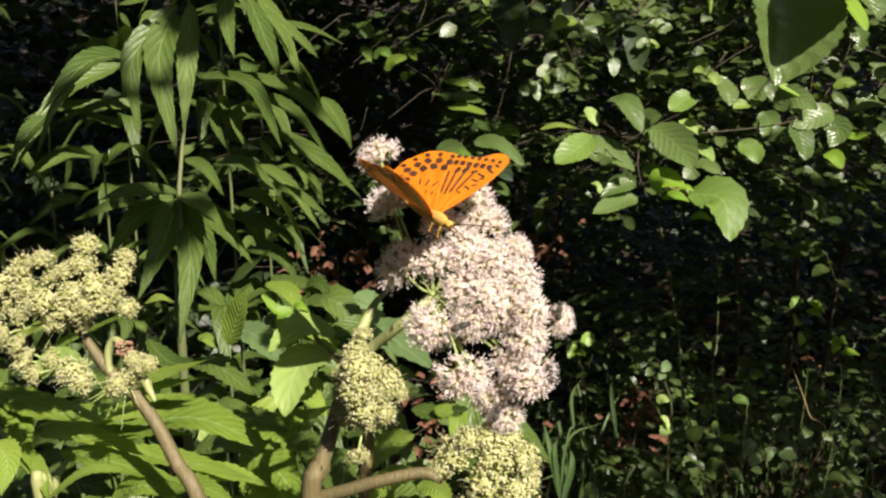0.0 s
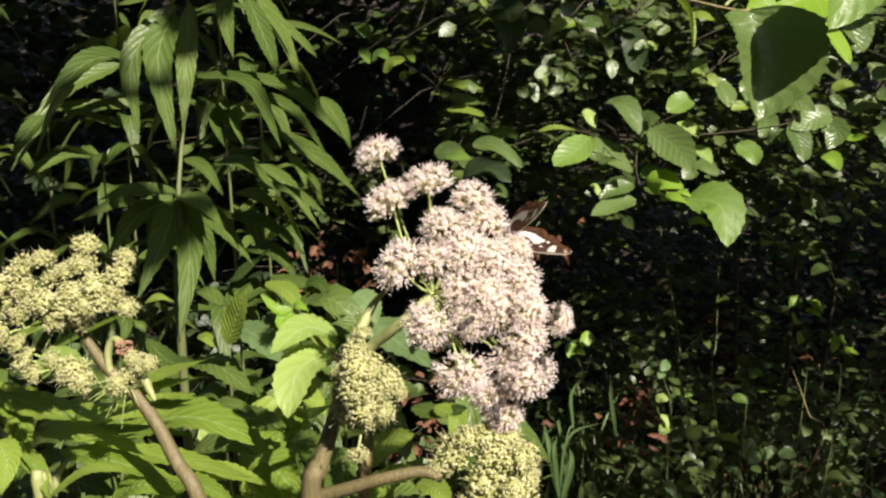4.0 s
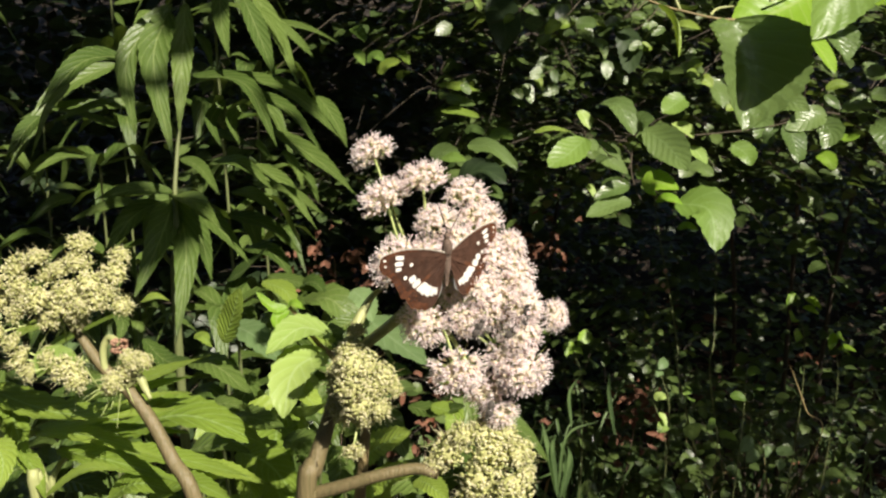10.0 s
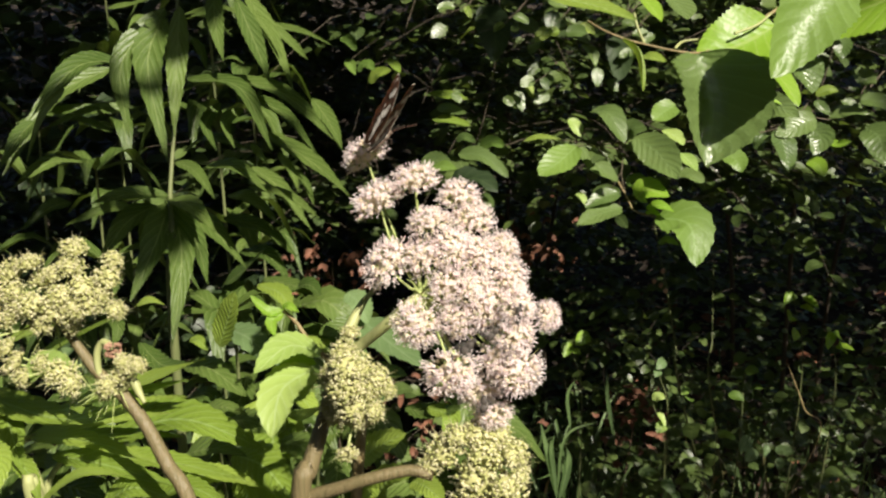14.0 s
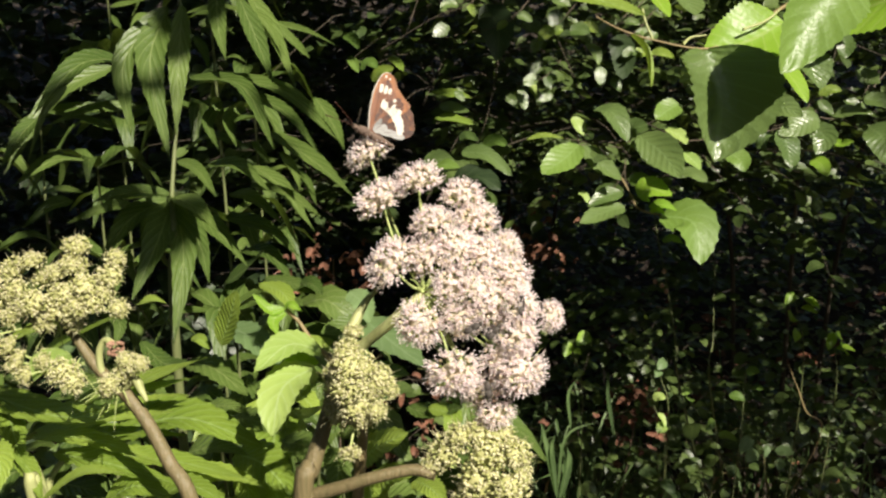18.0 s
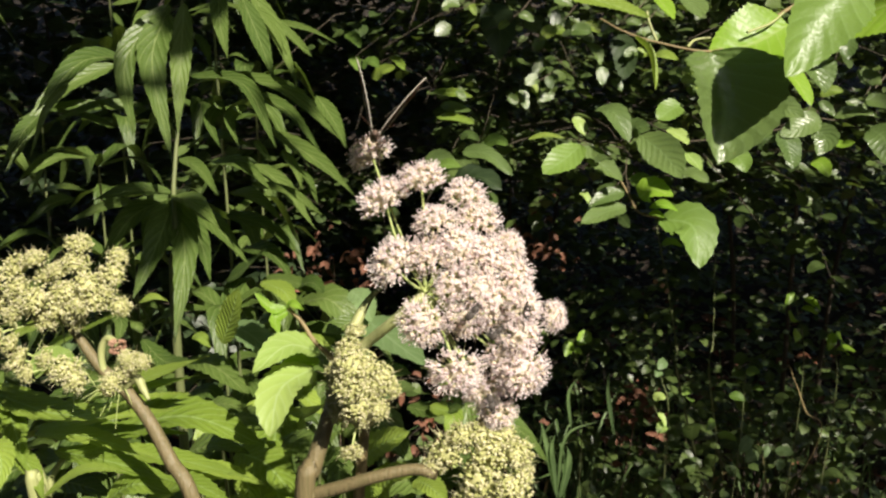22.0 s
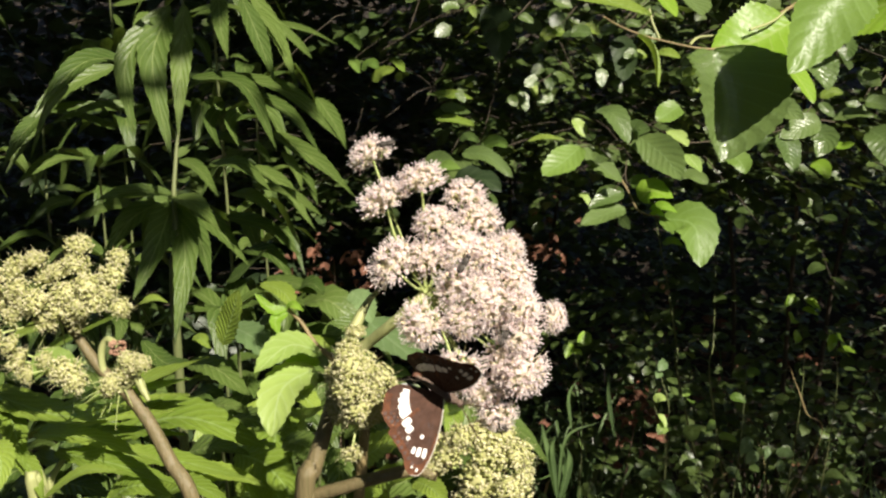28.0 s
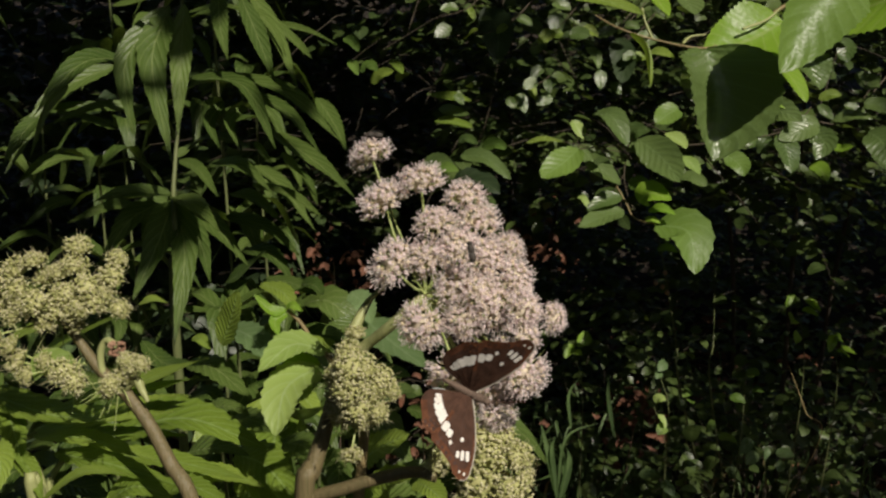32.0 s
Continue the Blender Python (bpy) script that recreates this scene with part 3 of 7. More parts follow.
    stem(ob, [(-0.142, 0.3187, 1.1687), (-0.1346, 0.3169, 1.1747), (-0.1312, 0.3149, 1.1703), (-0.1284, 0.313, 1.1663)], [0.0016, 0.0018, 0.0007], M_STEM, "bract")
    bm = bmesh.new()
    blade(bm, [(-0.177, 0.3132, 1.1767), (-0.165, 0.3127, 1.1841), (-0.156, 0.3115, 1.1781)], 0.011, shape="lance", n=8, teeth=0, fold=0.6)
    part("sheath", bm, M_PALE, ob)


rooted(side, angelica_side)


# ---- hemp agrimony ----
hemp = thing("hemp_agrimony", "leafy hemp agrimony with drooping lance-shaped leaves", "wild plant", "hemp agrimony stems", (-0.22, 0.62, 0.0))


def hemp_main(ob):
    stem(ob, [(-0.22, 0.62, 0.0), (-0.225, 0.62, 0.6), (-0.2155, 0.5914, 1.1001)] + [(-0.2093, 0.5879, 1.18), (-0.2216, 0.6255, 1.2126), (-0.2237, 0.6413, 1.2388), (-0.2264, 0.675, 1.301), (-0.2312, 0.7173, 1.4039)], [0.0045, 0.004, 0.003, 0.0019, 0.0016, 0.0015, 0.0013], M_SHADE_STEM)
    stem(ob, [(-0.3893, 0.7458, 1.1535), (-0.3886, 0.7463, 1.204), (-0.3867, 0.7483, 1.2612)], [0.0012, 0.0010, 0.0008], M_SHADE_STEM, "side_stem")
    count = itertools.count()

    def put(a, b, c, w, m, face=(0.25, -0.6, 0.75)):
        i = next(count)
        leaf(ob, [a, b, c], w, m, seed=i, n=22, teeth=0.05, fold=0.2, wave=0.05, face=face)

    put((-0.228, 0.6684, 1.3664), (-0.2523, 0.628, 1.3207), (-0.2344, 0.5851, 1.2629), 0.0189, M_HEMP)
    put((-0.2299, 0.6672, 1.3609), (-0.2298, 0.6224, 1.3184), (-0.2018, 0.5713, 1.2463), 0.0232, M_HEMP)
    put((-0.2263, 0.7001, 1.371), (-0.2212, 0.6626, 1.315), (-0.2145, 0.6257, 1.2617), 0.0171, M_HEMP)
    put((-0.1938, 0.6921, 1.3818), (-0.1865, 0.6653, 1.3517), (-0.1743, 0.6384, 1.3215), 0.0141, M_HEMP)
    put((-0.1691, 0.6702, 1.3747), (-0.1476, 0.6365, 1.3364), (-0.1294, 0.6037, 1.3022), 0.0154, M_HEMP)
    put((-0.1696, 0.7026, 1.3831), (-0.1394, 0.6633, 1.3425), (-0.1154, 0.6232, 1.2979), 0.0141, M_HEMP)
    put((-0.1671, 0.6896, 1.3699), (-0.1441, 0.6648, 1.3494), (-0.1269, 0.639, 1.3242), 0.0094, M_HEMP)
    put((-0.1643, 0.7298, 1.3666), (-0.1321, 0.7037, 1.3402), (-0.1127, 0.6798, 1.3239), 0.0110, M_HEMP)
    put((-0.1664, 0.749, 1.3607), (-0.1239, 0.716, 1.3498), (-0.0918, 0.6824, 1.3362), 0.0102, M_HEMP)
    put((-0.2166, 0.6766, 1.3086), (-0.1602, 0.6289, 1.301), (-0.1242, 0.5732, 1.2549), 0.0172, M_HEMP)
    put((-0.2122, 0.6977, 1.3118), (-0.1317, 0.6435, 1.2974), (-0.076, 0.5841, 1.2583), 0.0185, M_HEMP)
    put((-0.185, 0.7148, 1.2961), (-0.1355, 0.6704, 1.2797), (-0.0995, 0.6229, 1.2483), 0.0146, M_HEMP)
    put((-0.1618, 0.7078, 1.2633), (-0.1072, 0.6513, 1.2379), (-0.0693, 0.5955, 1.2159), 0.0172, M_HEMP)
    put((-0.1947, 0.6927, 1.2883), (-0.2011, 0.6684, 1.2702), (-0.1861, 0.6435, 1.2494), 0.0107, M_HEMP)
    put((-0.169, 0.6713, 1.2839), (-0.1781, 0.6484, 1.2724), (-0.1656, 0.6238, 1.2528), 0.0104, M_HEMP)
    put((-0.1389, 0.6633, 1.2459), (-0.1234, 0.6398, 1.2319), (-0.1141, 0.6165, 1.2184), 0.0085, M_HEMP)
    put((-0.1244, 0.6602, 1.2317), (-0.1112, 0.6374, 1.2204), (-0.1013, 0.6139, 1.2064), 0.0075, M_HEMP)
    put((-0.2264, 0.6618, 1.2393), (-0.2003, 0.6298, 1.233), (-0.1758, 0.5955, 1.2159), 0.0130, M_HEMP)
    put((-0.2172, 0.68, 1.2286), (-0.1715, 0.6408, 1.2365), (-0.1325, 0.596, 1.218), 0.0170, M_HEMP)
    put((-0.1697, 0.6772, 1.2154), (-0.1291, 0.6407, 1.2119), (-0.0956, 0.6022, 1.1991), 0.0123, M_HEMP)
    put((-0.2235, 0.626, 1.2148), (-0.2446, 0.5963, 1.2197), (-0.2626, 0.5649, 1.216), 0.0150, M_HEMP)
    put((-0.2216, 0.6255, 1.2126), (-0.1922, 0.5892, 1.2101), (-0.1632, 0.5507, 1.1973), 0.0175, M_HEMP)
    put((-0.2325, 0.6448, 1.2074), (-0.2499, 0.6068, 1.1969), (-0.2587, 0.5655, 1.1706), 0.0199, M_HEMP)
    put((-0.2226, 0.6248, 1.2094), (-0.2198, 0.5839, 1.1853), (-0.2267, 0.5403, 1.1485), 0.0236, M_HEMP)
    put((-0.2198, 0.6248, 1.2094), (-0.1989, 0.5763, 1.1735), (-0.1927, 0.5238, 1.1187), 0.0200, M_HEMP)
    put((-0.2387, 0.6645, 1.2036), (-0.245, 0.6364, 1.1919), (-0.2428, 0.6056, 1.1671), 0.0161, M_HEMP)
    put((-0.2853, 0.7006, 1.3256), (-0.3033, 0.6582, 1.3185), (-0.3188, 0.6092, 1.2802), 0.0226, M_HEMP)
    put((-0.2932, 0.6138, 1.3018), (-0.304, 0.5941, 1.2816), (-0.3075, 0.5714, 1.2467), 0.0065, M_HEMP, (0.9, -0.35, 0.3))
    put((-0.3153, 0.7611, 1.3214), (-0.3524, 0.7143, 1.2935), (-0.3769, 0.6593, 1.2274), 0.0206, M_HEMP)
    put((-0.3488, 0.6693, 1.2744), (-0.3514, 0.6461, 1.2614), (-0.3568, 0.6202, 1.2358), 0.0141, M_HEMP)
    put((-0.2803, 0.7324, 1.2825), (-0.3144, 0.7014, 1.2812), (-0.3391, 0.6681, 1.2687), 0.0132, M_HEMP)
    put((-0.3068, 0.728, 1.2617), (-0.327, 0.6998, 1.2738), (-0.3439, 0.6707, 1.2811), 0.0112, M_HEMP)
    put((-0.3279, 0.7532, 1.2841), (-0.3574, 0.7215, 1.2797), (-0.3804, 0.6888, 1.2697), 0.0125, M_HEMP)
    put((-0.3459, 0.6558, 1.2108), (-0.3215, 0.6467, 1.2163), (-0.2939, 0.6359, 1.2135), 0.0081, M_HEMP)
    put((-0.2683, 0.6475, 1.3644), (-0.2442, 0.6376, 1.366), (-0.2199, 0.6287, 1.3718), 0.0090, M_HEMP)
    put((-0.2665, 0.6462, 1.3581), (-0.2577, 0.6341, 1.3493), (-0.2499, 0.623, 1.345), 0.0045, M_HEMP)
    put((-0.2406, 0.7507, 1.3685), (-0.195, 0.7204, 1.3706), (-0.1622, 0.6871, 1.3581), 0.0122, M_HEMP)
    put((-0.2473, 0.7704, 1.3651), (-0.2194, 0.7504, 1.3675), (-0.1875, 0.7255, 1.3465), 0.0106, M_HEMP)
    put((-0.2648, 0.7298, 1.3666), (-0.2673, 0.7077, 1.3588), (-0.2711, 0.683, 1.3391), 0.0110, M_HEMP)
    put((-0.2197, 0.7048, 1.3451), (-0.2081, 0.6919, 1.3324), (-0.2001, 0.6778, 1.3143), 0.0089, M_HEMP)
    put((-0.1573, 0.6449, 1.2559), (-0.1484, 0.6329, 1.2475), (-0.1378, 0.621, 1.2394), 0.0070, M_HEMP)
    put((-0.1809, 0.6594, 1.3241), (-0.1688, 0.6493, 1.3246), (-0.157, 0.638, 1.3197), 0.0060, M_HEMP)
    put((-0.122, 0.7545, 1.2905), (-0.1014, 0.719, 1.2679), (-0.0861, 0.6838, 1.2462), 0.0157, M_HEMP)
    put((-0.2473, 0.7441, 1.2415), (-0.2111, 0.7163, 1.2551), (-0.1662, 0.6838, 1.2462), 0.0157, M_HEMP)
    put((-0.1982, 0.7154, 1.2027), (-0.1696, 0.6845, 1.2017), (-0.138, 0.6505, 1.1861), 0.0173, M_HEMP)
    put((-0.2406, 0.7121, 1.1871), (-0.2052, 0.6793, 1.1769), (-0.1671, 0.6426, 1.149), 0.0203, M_HEMP)
    put((-0.2091, 0.7307, 1.1786), (-0.1641, 0.6989, 1.1733), (-0.1271, 0.6642, 1.1542), 0.0178, M_HEMP)
    put((-0.1868, 0.761, 1.2246), (-0.1526, 0.7264, 1.2066), (-0.1154, 0.688, 1.1701), 0.0172, M_HEMP)
    put((-0.2422, 0.6741, 1.2007), (-0.2076, 0.6379, 1.1747), (-0.188, 0.6009, 1.1448), 0.0172, M_HEMP)
    put((-0.2883, 0.7132, 1.1923), (-0.3017, 0.6829, 1.1943), (-0.3225, 0.6505, 1.1861), 0.0142, M_HEMP)
    put((-0.3562, 0.7341, 1.1946), (-0.3678, 0.713, 1.1913), (-0.3833, 0.6891, 1.1751), 0.0148, M_HEMP)
    put((-0.364, 0.7822, 1.2282), (-0.378, 0.7418, 1.2309), (-0.3936, 0.6966, 1.2104), 0.0174, M_HEMP)
    put((-0.1876, 0.7044, 1.1508), (-0.1544, 0.674, 1.1521), (-0.1282, 0.6396, 1.1347), 0.0183, M_HEMP)
    put((-0.2035, 0.6978, 1.1197), (-0.1772, 0.6816, 1.1398), (-0.1572, 0.6652, 1.1591), 0.0155, M_HEMP)


rooted(hemp, hemp_main)


def hemp_stem(base, top, seed, size=0.1, whorls=7):
    """A further stem of the stand, with whorls of drooping leaves."""
    rnd = random.Random(seed)
    ob = thing("hemp_agrimony", "leafy hemp agrimony stem standing in the shade", "wild plant", "hemp agrimony stems", base)
    base, top = Vector((0, 0, 0)), Vector(top) - Vector(base)
    line = [base, base.lerp(top, 0.5) + Vector((rnd.uniform(-0.02, 0.02), 0.02, 0)), top]
    stem(ob, line, [0.003, 0.0022, 0.0012], M_SHADE_STEM)
    spine = bezier(line, 40)
    for k in range(whorls):
        p = spine[int(40 - k * 22 / whorls)]
        turn = rnd.uniform(0, 6)
        for j in range(5):
            a = turn + j * math.tau / 5 + rnd.uniform(-0.3, 0.3)
            s = size * rnd.uniform(0.8, 1.25)
            e = Vector((math.cos(a), math.sin(a), 0))
            leaf(ob, [p, p + e * s * 0.55 + Vector((0, 0, s * rnd.uniform(0.05, 0.3))), p + e * s * 0.95 - Vector((0, 0, s * rnd.uniform(0.1, 0.6)))], s * 0.27, M_HEMP,
                 face=(e.x * 0.3, e.y * 0.3, 1), seed=seed * 50 + k * 5 + j, n=8, teeth=0.06, cols=2)
    return ob


for i, (b, t, s) in enumerate([((-0.62, 0.95, 0), (-0.58, 0.93, 1.2), 0.10), ((-0.46, 1.0, 0), (-0.44, 0.98, 1.2), 0.085), ((-0.25, 0.85, 0), (-0.24, 0.83, 1.4), 0.09),
                               ((-0.80, 1.2, 0), (-0.76, 1.18, 1.4), 0.11), ((-0.52, 1.25, 0), (-0.5, 1.2, 1.5), 0.1), ((-0.36, 0.72, 0), (-0.34, 0.7, 1.08), 0.08), ((-0.3, 1.15, 0), (-0.27, 1.12, 1.3), 0.1),
                               ((-0.21, 0.68, 0), (-0.2, 0.67, 1.1), 0.075), ((-0.1, 0.76, 0), (-0.1, 0.75, 1.05), 0.07), ((-0.29, 0.62, 0), (-0.28, 0.61, 1.04), 0.07), ((-0.15, 0.6, 0), (-0.15, 0.6, 1.0), 0.065)]):
    hemp_stem(b, t, 40 + i, s)


# ---- low plants at the angelica's foot ----
lance = thing("lance_leaved_plant", "bright green lance-leaved plant below the angelica", "wild plant", at=(-0.18, 0.42, 0.0))


def lance_main(ob):
    for pts, radii in (([(-0.18, 0.42, 0), (-0.19, 0.43, 0.6)] + [(-0.2021, 0.3505, 1.0732), (-0.2027, 0.3552, 1.0951), (-0.2143, 0.3684, 1.1091), (-0.2311, 0.3794, 1.1129), (-0.2516, 0.391, 1.1192)], [0.004, 0.0028, 0.0022, 0.0016]), ([(-0.2311, 0.3794, 1.1129), (-0.2245, 0.3801, 1.1162), (-0.2219, 0.3901, 1.115)], [0.0018, 0.0014]), ([(-0.2021, 0.3547, 1.0928), (-0.2088, 0.376, 1.097), (-0.2053, 0.3877, 1.1041)], [0.002, 0.0016, 0.0012])):
        stem(ob, pts, radii, M_STEM)
    count = itertools.count()

    def put(a, b, c, w, m):
        i = next(count)
        leaf(ob, [a, b, c], w, m, seed=60 + i, n=22, teeth=0.07, fold=0.2, wave=0.06, face=(0.2, -0.5, 0.84))

    put((-0.2127, 0.3925, 1.1265), (-0.1611, 0.3719, 1.1499), (-0.1133, 0.3512, 1.1727), 0.0122, M_LANCE)
    put((-0.1853, 0.3845, 1.1368), (-0.1494, 0.3717, 1.1488), (-0.1208, 0.3587, 1.1597), 0.0064, M_LANCE)
    put((-0.188, 0.4013, 1.1196), (-0.1589, 0.3934, 1.1307), (-0.1358, 0.385, 1.1392), 0.0117, M_LANCE)
    put((-0.2547, 0.3951, 1.1386), (-0.1959, 0.3686, 1.1343), (-0.1432, 0.3463, 1.1498), 0.0163, M_LANCE)
    put((-0.225, 0.39, 1.1147), (-0.183, 0.3775, 1.128), (-0.1372, 0.3645, 1.1389), 0.0101, M_LANCE)
    put((-0.179, 0.3902, 1.1156), (-0.1337, 0.3731, 1.1313), (-0.0867, 0.3513, 1.125), 0.0247, M_LANCE)
    put((-0.2191, 0.3805, 1.1182), (-0.1791, 0.3615, 1.1251), (-0.1302, 0.3403, 1.1216), 0.0103, M_LANCE)
    put((-0.2165, 0.3988, 1.1081), (-0.1784, 0.3855, 1.1178), (-0.1337, 0.3712, 1.1227), 0.0104, M_LANCE)
    put((-0.2028, 0.3694, 1.114), (-0.1633, 0.3497, 1.1173), (-0.1187, 0.3289, 1.116), 0.0123, M_LANCE)
    put((-0.1829, 0.3785, 1.1088), (-0.1389, 0.3593, 1.1147), (-0.0937, 0.339, 1.1152), 0.0121, M_LANCE)
    put((-0.198, 0.3462, 1.1009), (-0.1727, 0.3398, 1.1189), (-0.1452, 0.3303, 1.1223), 0.0060, M_LANCE)
    put((-0.2411, 0.3948, 1.1374), (-0.2237, 0.3717, 1.125), (-0.207, 0.3488, 1.1135), 0.0141, M_LANCE)
    put((-0.2232, 0.3695, 1.1146), (-0.2063, 0.3534, 1.1107), (-0.1923, 0.3365, 1.1035), 0.0091, M_LANCE)
    put((-0.1675, 0.3457, 1.0987), (-0.1481, 0.3383, 1.112), (-0.1256, 0.3279, 1.1114), 0.0152, M_LANCE)
    put((-0.1516, 0.3543, 1.0912), (-0.1253, 0.3429, 1.1095), (-0.0986, 0.3273, 1.1083), 0.0138, M_LANCE)
    put((-0.1372, 0.367, 1.1025), (-0.1102, 0.3578, 1.1074), (-0.0878, 0.3473, 1.1064), 0.0109, M_LANCE)
    put((-0.2663, 0.4278, 1.1485), (-0.2196, 0.4122, 1.1713), (-0.1744, 0.395, 1.1861), 0.0114, M_LANCE)
    put((-0.2378, 0.4273, 1.1459), (-0.207, 0.4104, 1.1626), (-0.1744, 0.3938, 1.1808), 0.0108, M_LANCE)
    put((-0.2756, 0.4416, 1.165), (-0.247, 0.4299, 1.1822), (-0.2228, 0.4167, 1.1923), 0.0131, M_LANCE)
    put((-0.1749, 0.424, 1.1784), (-0.1646, 0.4197, 1.1823), (-0.1544, 0.4145, 1.1818), 0.0064, M_LANCE)
    put((-0.2249, 0.352, 1.1283), (-0.2135, 0.3405, 1.1221), (-0.2104, 0.3279, 1.1114), 0.0136, M_LANCE)
    put((-0.2291, 0.397, 1.0995), (-0.2171, 0.3916, 1.0981), (-0.2022, 0.3884, 1.1072), 0.0094, M_HEMP)
    put((-0.2282, 0.4324, 1.1219), (-0.2011, 0.4176, 1.1245), (-0.1722, 0.3996, 1.1118), 0.0144, M_HEMP)
    put((-0.2362, 0.3839, 1.086), (-0.2185, 0.3754, 1.094), (-0.1984, 0.3649, 1.0927), 0.0103, M_HEMP)
    put((-0.2215, 0.4028, 1.079), (-0.2006, 0.3929, 1.0803), (-0.1805, 0.3826, 1.0799), 0.0139, M_HEMP)
    put((-0.1537, 0.4247, 1.0855), (-0.1323, 0.4115, 1.0957), (-0.1089, 0.3968, 1.0988), 0.0164, M_HEMP)


rooted(lance, lance_main)

herb = thing("broad_leaved_herb", "low herb with broad toothed green leaves", "wild plant", at=(-0.12, 0.5, 0.0))


def herb_main(ob):
    stem(ob, [(-0.12, 0.5, 0), (-0.13, 0.5, 0.5), (-0.1119, 0.47, 0.98)] + [(-0.1229, 0.4555, 1.038), (-0.1355, 0.4833, 1.0725)], [0.004, 0.003, 0.0025, 0.0012], M_SHADE_STEM)
    stem(ob, [(-0.12, 0.5, 0), (-0.06, 0.5, 0.5), (-0.0438, 0.46, 0.98)] + [(-0.0519, 0.4449, 1.0362), (-0.0493, 0.4585, 1.0524)], [0.004, 0.003, 0.0025, 0.0012], M_SHADE_STEM)
    count = itertools.count()

    def put(a, b, c, w, m):
        i = next(count)
        leaf(ob, [a, b, c], w, m, seed=90 + i, n=18, shape="ovate", teeth=0.08, fold=0.16, wave=0.05, face=(0.15, -0.6, 0.78))

    put((-0.1239, 0.4247, 1.0855), (-0.1017, 0.4047, 1.0878), (-0.0816, 0.3826, 1.0799), 0.0253, M_LANCE)
    put((-0.1166, 0.4037, 1.0828), (-0.1089, 0.3924, 1.0778), (-0.107, 0.3794, 1.0648), 0.0139, M_LANCE)
    put((-0.1066, 0.412, 1.0739), (-0.0952, 0.4012, 1.071), (-0.0899, 0.3884, 1.0592), 0.0194, M_LANCE)
    put((-0.1385, 0.4572, 1.1425), (-0.1301, 0.451, 1.1613), (-0.1232, 0.445, 1.1808), 0.0173, M_LANCE)
    put((-0.1398, 0.4788, 1.1478), (-0.1198, 0.4582, 1.147), (-0.0962, 0.4355, 1.1365), 0.0198, M_SHADE)
    put((-0.0479, 0.4054, 1.091), (-0.0354, 0.3976, 1.1026), (-0.0192, 0.3901, 1.115), 0.0196, M_LANCE)
    put((-0.0411, 0.4089, 1.0594), (-0.0301, 0.3983, 1.0815), (-0.0151, 0.3853, 1.0926), 0.0198, M_LANCE)
    put((-0.0488, 0.4217, 1.0716), (-0.0423, 0.4067, 1.0732), (-0.0392, 0.3904, 1.0685), 0.0144, M_LANCE)
    put((-0.0166, 0.4212, 1.0689), (-0.0079, 0.4066, 1.0726), (0.0019, 0.3911, 1.0716), 0.0164, M_LANCE)
    put((-0.0567, 0.4544, 1.1772), (-0.0481, 0.4433, 1.1732), (-0.0424, 0.4313, 1.1646), 0.0156, M_SHADE)
    put((-0.0498, 0.4512, 1.162), (-0.0308, 0.4244, 1.1565), (-0.0099, 0.3975, 1.1501), 0.0242, M_SHADE)
    put((-0.0437, 0.4359, 1.1385), (-0.0308, 0.4207, 1.1389), (-0.0184, 0.4059, 1.1416), 0.0111, M_HEMP)
    put((-0.0551, 0.4992, 1.1473), (-0.0684, 0.4832, 1.1445), (-0.0772, 0.4681, 1.1456), 0.0149, M_HEMP)
    put((-0.0714, 0.4769, 1.1388), (-0.08, 0.4622, 1.1419), (-0.0879, 0.449, 1.1519), 0.0107, M_LANCE)
    put((-0.0961, 0.4484, 1.101), (-0.0818, 0.4341, 1.1059), (-0.0676, 0.4212, 1.1174), 0.0089, M_LANCE)
    put((-0.1634, 0.4772, 1.1403), (-0.1563, 0.4723, 1.1411), (-0.1486, 0.4662, 1.1364), 0.0080, M_LANCE)
    put((-0.2164, 0.4806, 1.1561), (-0.2056, 0.4695, 1.1519), (-0.2042, 0.4574, 1.1432), 0.0087, M_HEMP)
    put((-0.2381, 0.457, 1.1411), (-0.228, 0.4469, 1.1417), (-0.218, 0.4383, 1.1497), 0.0090, M_SHADE)
    put((-0.1387, 0.5824, 1.1541), (-0.1127, 0.5621, 1.1548), (-0.0923, 0.541, 1.1517), 0.0128, M_HEMP)
    put((-0.1127, 0.5612, 1.1506), (-0.0973, 0.5476, 1.1585), (-0.0858, 0.5313, 1.1544), 0.0141, M_HEMP)
    put((-0.1383, 0.5621, 1.1548), (-0.1171, 0.5414, 1.1537), (-0.1049, 0.5194, 1.1461), 0.0148, M_LANCE)
    put((-0.1738, 0.4928, 1.1174), (-0.1487, 0.4731, 1.1208), (-0.1215, 0.4505, 1.1107), 0.0177, M_HEMP)
    put((-0.1367, 0.5101, 1.1026), (-0.1355, 0.488, 1.0949), (-0.1413, 0.4662, 1.0884), 0.0168, M_HEMP)
    put((-0.1526, 0.5035, 1.0715), (-0.1317, 0.4848, 1.08), (-0.1045, 0.4647, 1.0812), 0.0191, M_HEMP)
    put((-0.1129, 0.5002, 1.0559), (-0.0934, 0.4809, 1.0612), (-0.0824, 0.4585, 1.0524), 0.0230, M_HEMP)
    put((-0.0714, 0.4624, 1.0704), (-0.0657, 0.4455, 1.0633), (-0.0671, 0.4274, 1.0504), 0.0178, M_HEMP)
    put((-0.0283, 0.5613, 1.0547), (-0.006, 0.5417, 1.0587), (0.0148, 0.5239, 1.0711), 0.0154, M_HEMP)
